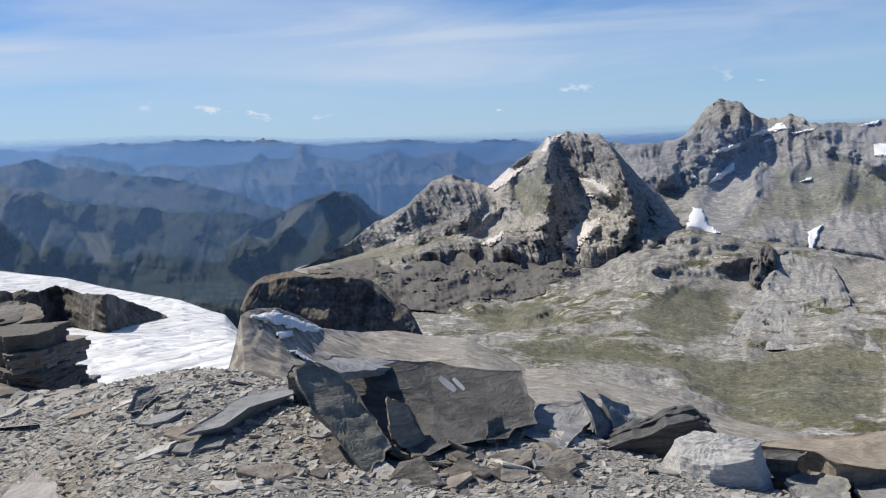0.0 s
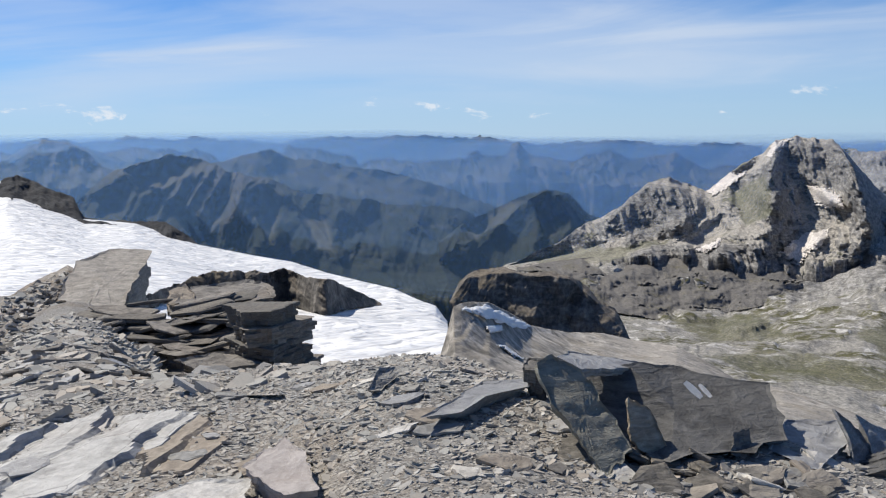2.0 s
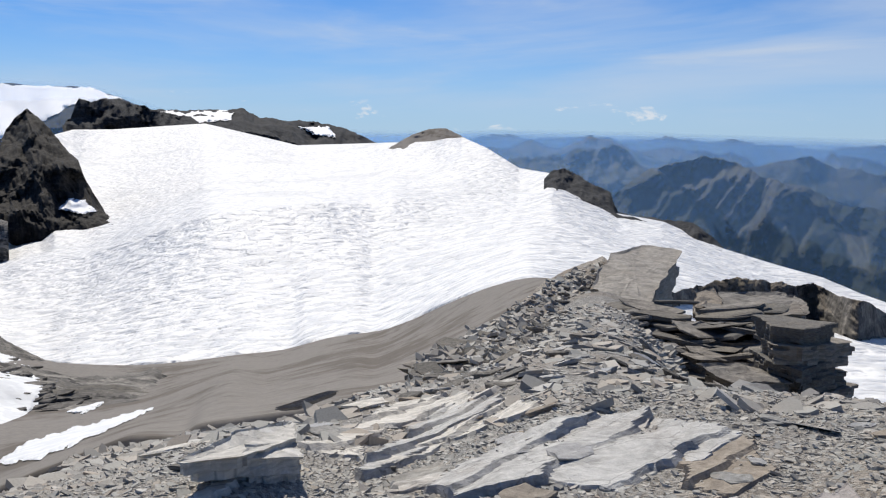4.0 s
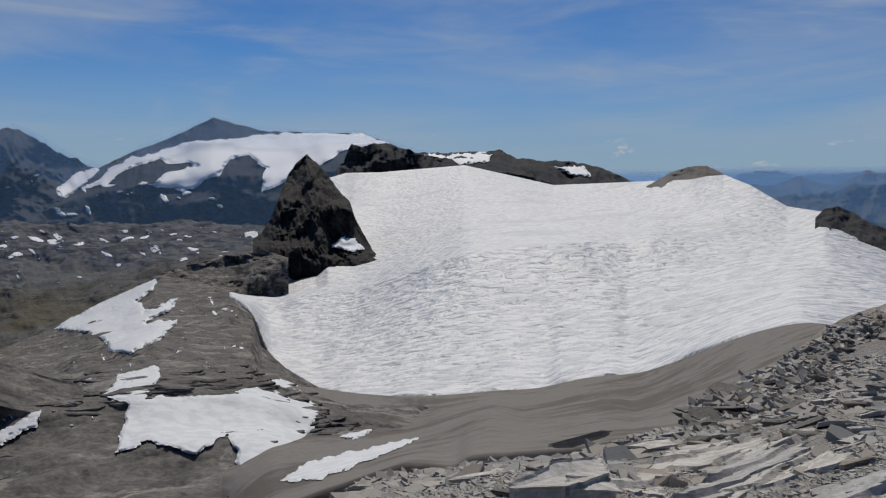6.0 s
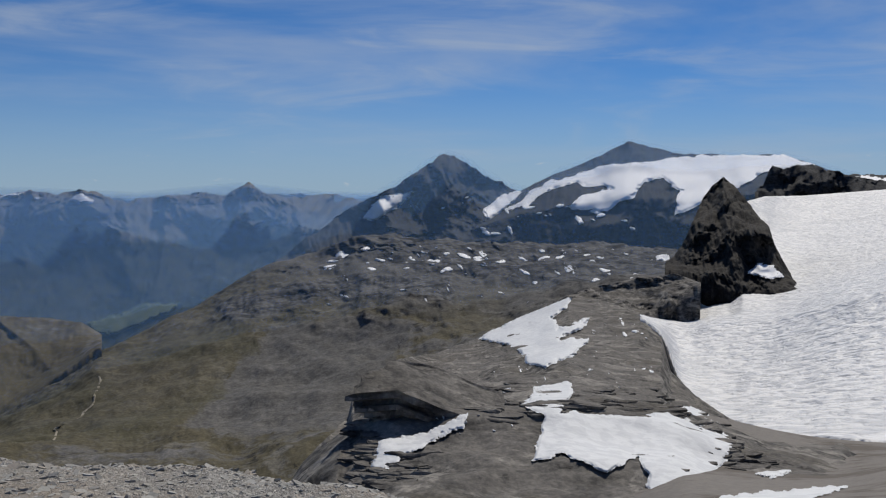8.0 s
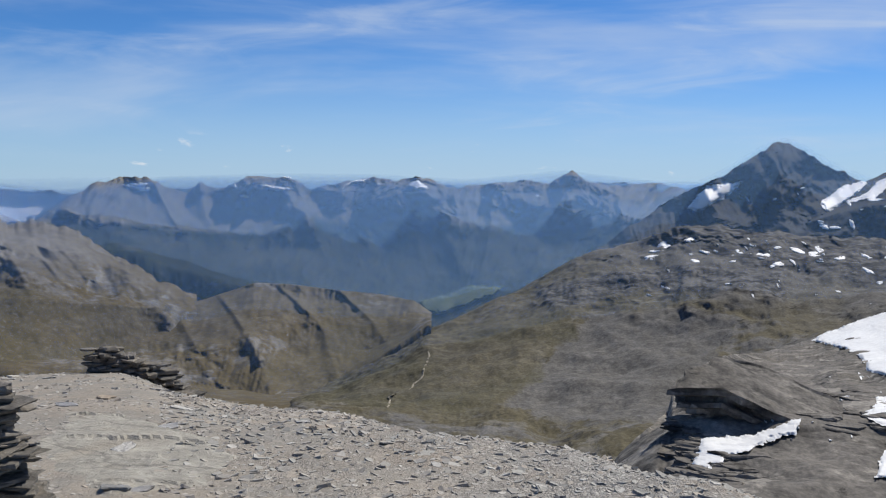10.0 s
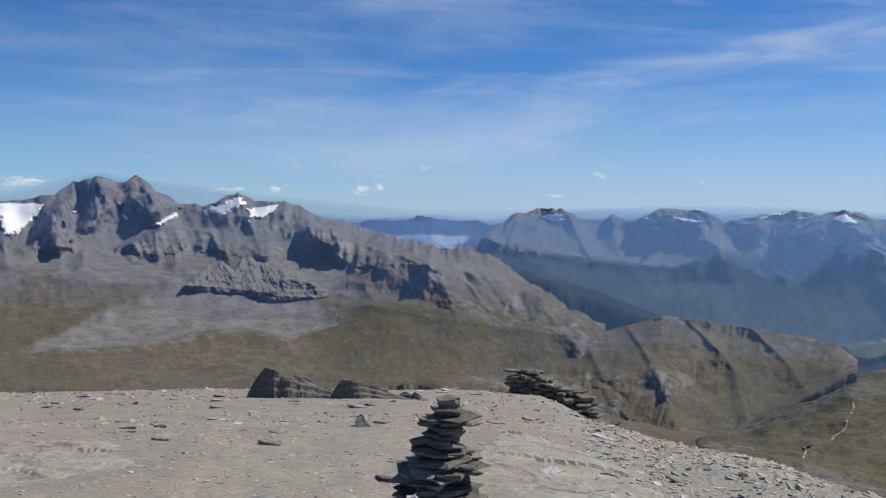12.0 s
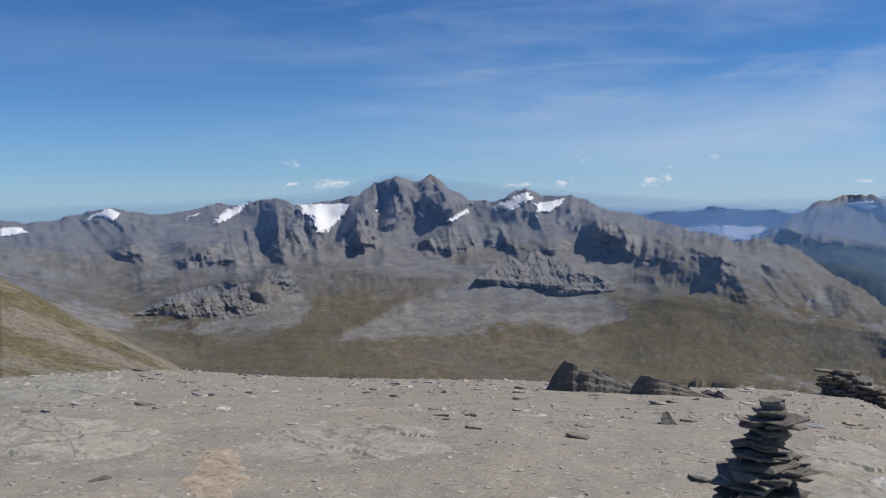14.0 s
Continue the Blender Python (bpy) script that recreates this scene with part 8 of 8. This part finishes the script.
for n, (u, v, h, s, m) in enumerate(((0.2, -0.2, 0.13, 0.085, M_PALE), (0.24, -0.12, 0.03, 0.12, M_TAN), (0.14, -0.24, 0.26, 0.07, M_PALE))):
    ob = plate_mesh("stone", 340 + n, 1.0, 0.8, 0.8, m, 9)
    ob.parent = cairn
    p = side * -u + toward * v
    ob.matrix_basis = Matrix.LocRotScale((p.x, p.y, h), Euler((0.5, 0.3, n)), (s, s, s * 0.8))

# the low shelter wall of stacked plates on the rim
wall = new("stone_wall")
WALL_A, WALL_B = Vector((-12.00, -8.70, 0)), Vector((-12.56, -7.32, 0))
wall.location = (WALL_A.x, WALL_A.y, height_at(WALL_A.x, WALL_A.y))
tagged(wall, "low drystone shelter wall of dark schist plates", "stone wall")
along = (WALL_B - WALL_A)
for course in range(11):
    n = 11
    for i in range(n):
        f = (i + rnd.uniform(0.1, 0.9)) / n
        if course > 10 - 4.0 * f + (2 if f < 0.2 else 0) + rnd.uniform(-1.5, 1.0):
            continue
        p = along * f
        ground_here = height_at(WALL_A.x + p.x, WALL_A.y + p.y) - wall.location.z
        s = rnd.uniform(0.1, 0.19)
        part_stone("stone", wall, plates[rnd.randrange(10)], (p.x + rnd.uniform(-0.08, 0.08), p.y + rnd.uniform(-0.08, 0.08), ground_here + 0.01 + course * 0.034),
                   rnd.uniform(0, 6.28), (rnd.uniform(-0.12, 0.12), rnd.uniform(-0.12, 0.12)), (s * 1.2, s, rnd.uniform(0.16, 0.3)))
low = new("stone_heap")
LOW_A, LOW_B = Vector((-12.14, -7.29, 0)), Vector((-12.32, -6.34, 0))
low.location = (LOW_A.x, LOW_A.y, height_at(LOW_A.x, LOW_A.y))
tagged(low, "low heap of flat dark plates beside the wall", "stone heap")
for i in range(30):
    p = (LOW_B - LOW_A) * (i / 29)
    s = rnd.uniform(0.09, 0.2)
    part_stone("stone", low, plates[rnd.randrange(10)], (p.x, p.y + rnd.uniform(-0.12, 0.12), height_at(LOW_A.x + p.x, LOW_A.y + p.y) - low.location.z + 0.015 + 0.03 * (i % 4)),
               rnd.uniform(0, 6.28), (rnd.uniform(-0.2, 0.2), rnd.uniform(-0.2, 0.2)), (s * 1.2, s, 0.22))

# thin broken plates packed between the ledges of the outcrop
rnd2 = random.Random(31)
for k in range(80):
    f, h = rnd2.random(), rnd2.random()
    a = radians(25.6 + 8.6 * f)
    d = 19.0 + 4.5 * h
    x, y = -math.sin(a) * d, math.cos(a) * d
    zz = -3.5 + 1.3 * h - 0.25 * f + rnd2.uniform(-0.12, 0.12)
    s = rnd2.uniform(0.25, 0.75)
    part_stone("plate", outcrop, plates[rnd2.randrange(10)], (x + 13.0, y - 19.0, zz + 3.0), a + rnd2.uniform(-0.6, 0.6), (rnd2.uniform(-0.2, 0.2), rnd2.uniform(-0.3, 0.15)),
               (s * 1.6, s, rnd2.uniform(0.2, 0.6)))

# rubble lying on the ramp under the tilted slab
for k in range(110):
    row, col = int(rnd2.uniform(12, S_RAMP["pts"].shape[0] - 12)), int(rnd2.uniform(4, S_RAMP["pts"].shape[1] - 4))
    p = Vector(S_RAMP["pts"][row, col]) - outcrop.location
    s = rnd2.uniform(0.1, 0.28) * (2.0 if rnd2.random() < 0.15 else 1.0)
    part_stone("plate", outcrop, plates[rnd2.randrange(10)], (p.x, p.y, p.z + 0.02), rnd2.uniform(0, 6.28), (rnd2.uniform(-0.3, 0.3), rnd2.uniform(-0.3, 0.3)), (s * 1.3, s, rnd2.uniform(0.2, 0.7)))

# the overhanging nose of the rib and the torn edges of its beds
RIB = S_ROCK_RIB["ob"]
nose = slab_object("overhang", [(-59.2, -1.4, -11.3), (-62.4, -0.6, -10.6), (-65.6, 1.6, -10.3), (-66.5, 5.2, -11.2), (-64.5, 9.2, -12.7), (-59.6, 8.3, -13.5), (-58.0, 4.4, -12.1), (-57.8, 1.4, -10.8)], 3.4, (0.1, -0.1, -1), M_RIB, 0.2, 9, 411, 0.15)
child(nose, RIB, "dark overhanging nose of layered schist")
rnd5 = random.Random(412)
ledges = []
for k in range(8):
    ob = plate_mesh("ledge", 420 + k, 1.0, 0.55, 0.16, M_RIB, 7)
    ledges.append(ob.data)
    bpy.data.objects.remove(ob)
count = 0
while count < 300:
    a, e = rnd5.uniform(66, 91), rnd5.uniform(-19.5, -11.5)
    col = int(np.argmin(abs(S_ROCK_RIB["az"] - a)))
    row = int(np.argmin(abs(S_ROCK_RIB["el"][:, col] - e)))
    p, far = Vector(S_ROCK_RIB["pts"][row, col]), S_ROCK_RIB["d"][row, col]
    if far > 110 or abs(S_ROCK_RIB["el"][row, col] - e) > 0.2:
        continue
    # the beds come out in bands
    if math.sin(p.z * 2.6 + p.y * 0.12) < rnd5.uniform(-0.6, 0.9):
        continue
    count += 1
    ob = new("ledge", ledges[rnd5.randrange(8)])
    size = rnd5.uniform(0.35, 1.25)
    ob.location = p - Vector((0, 0, 0.03))
    ob.rotation_euler = (rnd5.uniform(-0.07, 0.1), rnd5.uniform(-0.08, 0.08), 1.45 + rnd5.uniform(-0.4, 0.4))
    ob.scale = (size * 1.4, size * rnd5.uniform(0.6, 1.1), rnd5.uniform(0.7, 2.2))
    child(ob, RIB)

# ledges and broken plates on the flank of the outcrop and round the rim: loose stones that can be counted
LOOSE = [plates[k] for k in range(10)]
pale = []
for k, m in enumerate((M_BED, M_GREY, M_TAN, M_BLUE, M_BED, M_GREY)):
    ob = plate_mesh("stone", 360 + k, 1.0, 0.7, 0.2, m, 10)
    pale.append(ob.data)
    bpy.data.objects.remove(ob)


def scatter(count, az, r, size, meshes, label, seed, thin=1.0, power=1.0, tip=0.12):
    rr = random.Random(seed)
    for _ in range(count):
        a = radians(rr.uniform(*az))
        d = r[0] + (r[1] - r[0]) * rr.random() ** power
        x, y = -math.sin(a) * d, math.cos(a) * d
        s = rr.uniform(*size) * (0.8 + d / 14)
        ob = new("stone", meshes[rr.randrange(len(meshes))])
        up = (Vector((height_at(x - 0.2, y) - height_at(x + 0.2, y), height_at(x, y - 0.2) - height_at(x, y + 0.2), 0.4))).normalized()
        lie = up.to_track_quat("Z", "Y") @ Euler((rr.uniform(-tip, tip), rr.uniform(-tip, tip), rr.uniform(0, 6.28))).to_quaternion()
        ob.matrix_basis = Matrix.LocRotScale((x, y, height_at(x, y) + s * 0.05 * thin), lie, (s, s, s * thin))
        tagged(ob, label, "stone", group="loose stones")


scatter(34, (-6, 9), (4.3, 4.8), (0.05, 0.12), LOOSE + pale[:3], "broken schist stone at the foot of leaning slabs", 16, 1.2, 1.0, 0.35)
scatter(90, (-30, 40), (3.2, 6.5), (0.06, 0.13), pale, "flat grey schist stone lying in rubble", 11, 1.0)
scatter(50, (30, 62), (4.0, 12), (0.08, 0.2), pale + LOOSE[:2], "flat grey schist stone lying on the slope", 12, 0.9)
scatter(45, (28, 46), (8, 14), (0.06, 0.16), LOOSE + pale, "broken schist plate on the flank of the outcrop", 13, 1.3, 1.0, 0.3)
scatter(35, (95, 135), (4, 14), (0.05, 0.1), pale, "small schist plate lying in gravel", 14, 0.9)
scatter(90, (128, 174), (4, 17), (0.025, 0.08), LOOSE[:3] + pale[:2], "small flat stone lying in gravel", 15, 0.9)


# gravel: thin shards of schist too many to count
def shards(count, az, r, size, seed, lift=0.5, tip=0.25, on=None):
    rs_ = np.random.RandomState(seed)
    a = np.radians(rs_.uniform(az[0], az[1], count))
    d = np.sqrt(rs_.uniform(r[0] ** 2, r[1] ** 2, count))
    x, y = -np.sin(a) * d, np.cos(a) * d
    s = size[0] * (size[1] / size[0]) ** (rs_.random_sample(count) ** 1.6)
    n = 6
    ang = np.linspace(0, 2 * np.pi, n, endpoint=False)[None] + rs_.uniform(-0.3, 0.3, (count, n)) + rs_.uniform(0, 6.28, (count, 1))
    rad = s[:, None] * rs_.uniform(0.65, 1.15, (count, n))
    flat = rs_.uniform(0.28, 0.9, (count, 1))
    turn = rs_.uniform(0, np.pi, (count, 1))
    px_, py_ = rad * np.cos(ang), rad * np.sin(ang) * flat
    lx, ly = px_ * np.cos(turn) - py_ * np.sin(turn), px_ * np.sin(turn) + py_ * np.cos(turn)
    tx, ty = rs_.normal(0, tip, (count, 1)), rs_.normal(0, tip, (count, 1))
    th = (s * rs_.uniform(0.12, 0.35, count))[:, None]
    z0 = summit_height(x, y)[:, None] if on is None else 0
    if on is not None:
        row, col = rs_.randint(8, on.shape[0] - 6, count), rs_.randint(3, on.shape[1] - 3, count)
        x, y, z0 = on[row, col, 0] + rs_.normal(0, 0.05, count), on[row, col, 1] + rs_.normal(0, 0.05, count), on[row, col, 2][:, None]
    tilt = lx * tx + ly * ty
    top = np.stack([x[:, None] + lx, y[:, None] + ly, z0 + tilt + th * lift], -1)
    low_ = np.stack([x[:, None] + lx * 1.08, y[:, None] + ly * 1.08, z0 + tilt - th * 0.7], -1)
    v = np.concatenate([top, low_], 1)
    base = np.arange(count)[:, None] * (2 * n)
    quads = [base + np.array([0, 1, 2, 3]), base + np.array([0, 3, 4, 5])]
    for i in range(n):
        j = (i + 1) % n
        quads.append(base + np.array([j, i, n + i, n + j]))
    return v.reshape(-1, 3), np.concatenate(quads)


def shard_mat():
    m, n = surface("schist_shards")
    g = n.add("ShaderNodeNewGeometry")
    own, at = g.outputs["Random Per Island"], g.outputs["Position"]
    blot = n.noise(at, 0.9, 5, 0.6)
    grain = n.noise(at, 60, 5, 0.7)
    ramp = n.add("ShaderNodeValToRGB")
    n.put(ramp.inputs[0], own)
    stops = ramp.color_ramp.elements
    stops[0].position, stops[0].color = 0.0, (0.23, 0.222, 0.203, 1)
    stops[1].position, stops[1].color = 1.0, (0.55, 0.527, 0.48, 1)
    for p, c in ((0.35, (0.33, 0.322, 0.29, 1)), (0.6, (0.39, 0.376, 0.335, 1)), (0.75, (0.4, 0.34, 0.27, 1)), (0.92, (0.46, 0.442, 0.4, 1))):
        e = stops.new(p)
        e.color = c
    colour = n.mix(n.math("MULTIPLY", n.ramp(blot, 0.42, 0.68), 0.5), ramp.outputs[0], (0.36, 0.3, 0.24))
    colour = n.mix(n.math("MULTIPLY", n.ramp(grain, 0.4, 0.7), 0.3), colour, (0.15, 0.15, 0.15))
    finish(n, colour, 0.7, grain, 0.4, 0.01, 0.4)
    return m


M_SHARDS = shard_mat()
v, f = shards(9000, (0, 1), (0, 1), (0.04, 0.24), 25, 0.5, 0.35, S_RAMP["pts"])
tagged(link_mesh("rubble", v, f, M_SHARDS, False), "brown and grey schist rubble covering the rock ramp", "rubble", kind="stuff")
for count, az, r, size, seed in ((70000, (-36, 75), (2.6, 7.5), (0.007, 0.04), 21), (9000, (20, 66), (6.5, 24), (0.03, 0.16), 22), (9000, (120, 180), (2.8, 9), (0.008, 0.03), 23), (16000, (84, 122), (2.8, 13), (0.012, 0.05), 26),
                                 (8000, (88, 178), (8, 20), (0.014, 0.055), 24)):
    v, f = shards(count, az, r, size, seed, 0.5 if az[0] < 100 else 0.3, 0.25 if az[0] < 100 else 0.12)
    ob = link_mesh("gravel", v, f, M_SHARDS, False)
    tagged(ob, "loose grey and rusty shards of schist gravel", "gravel", kind="stuff")
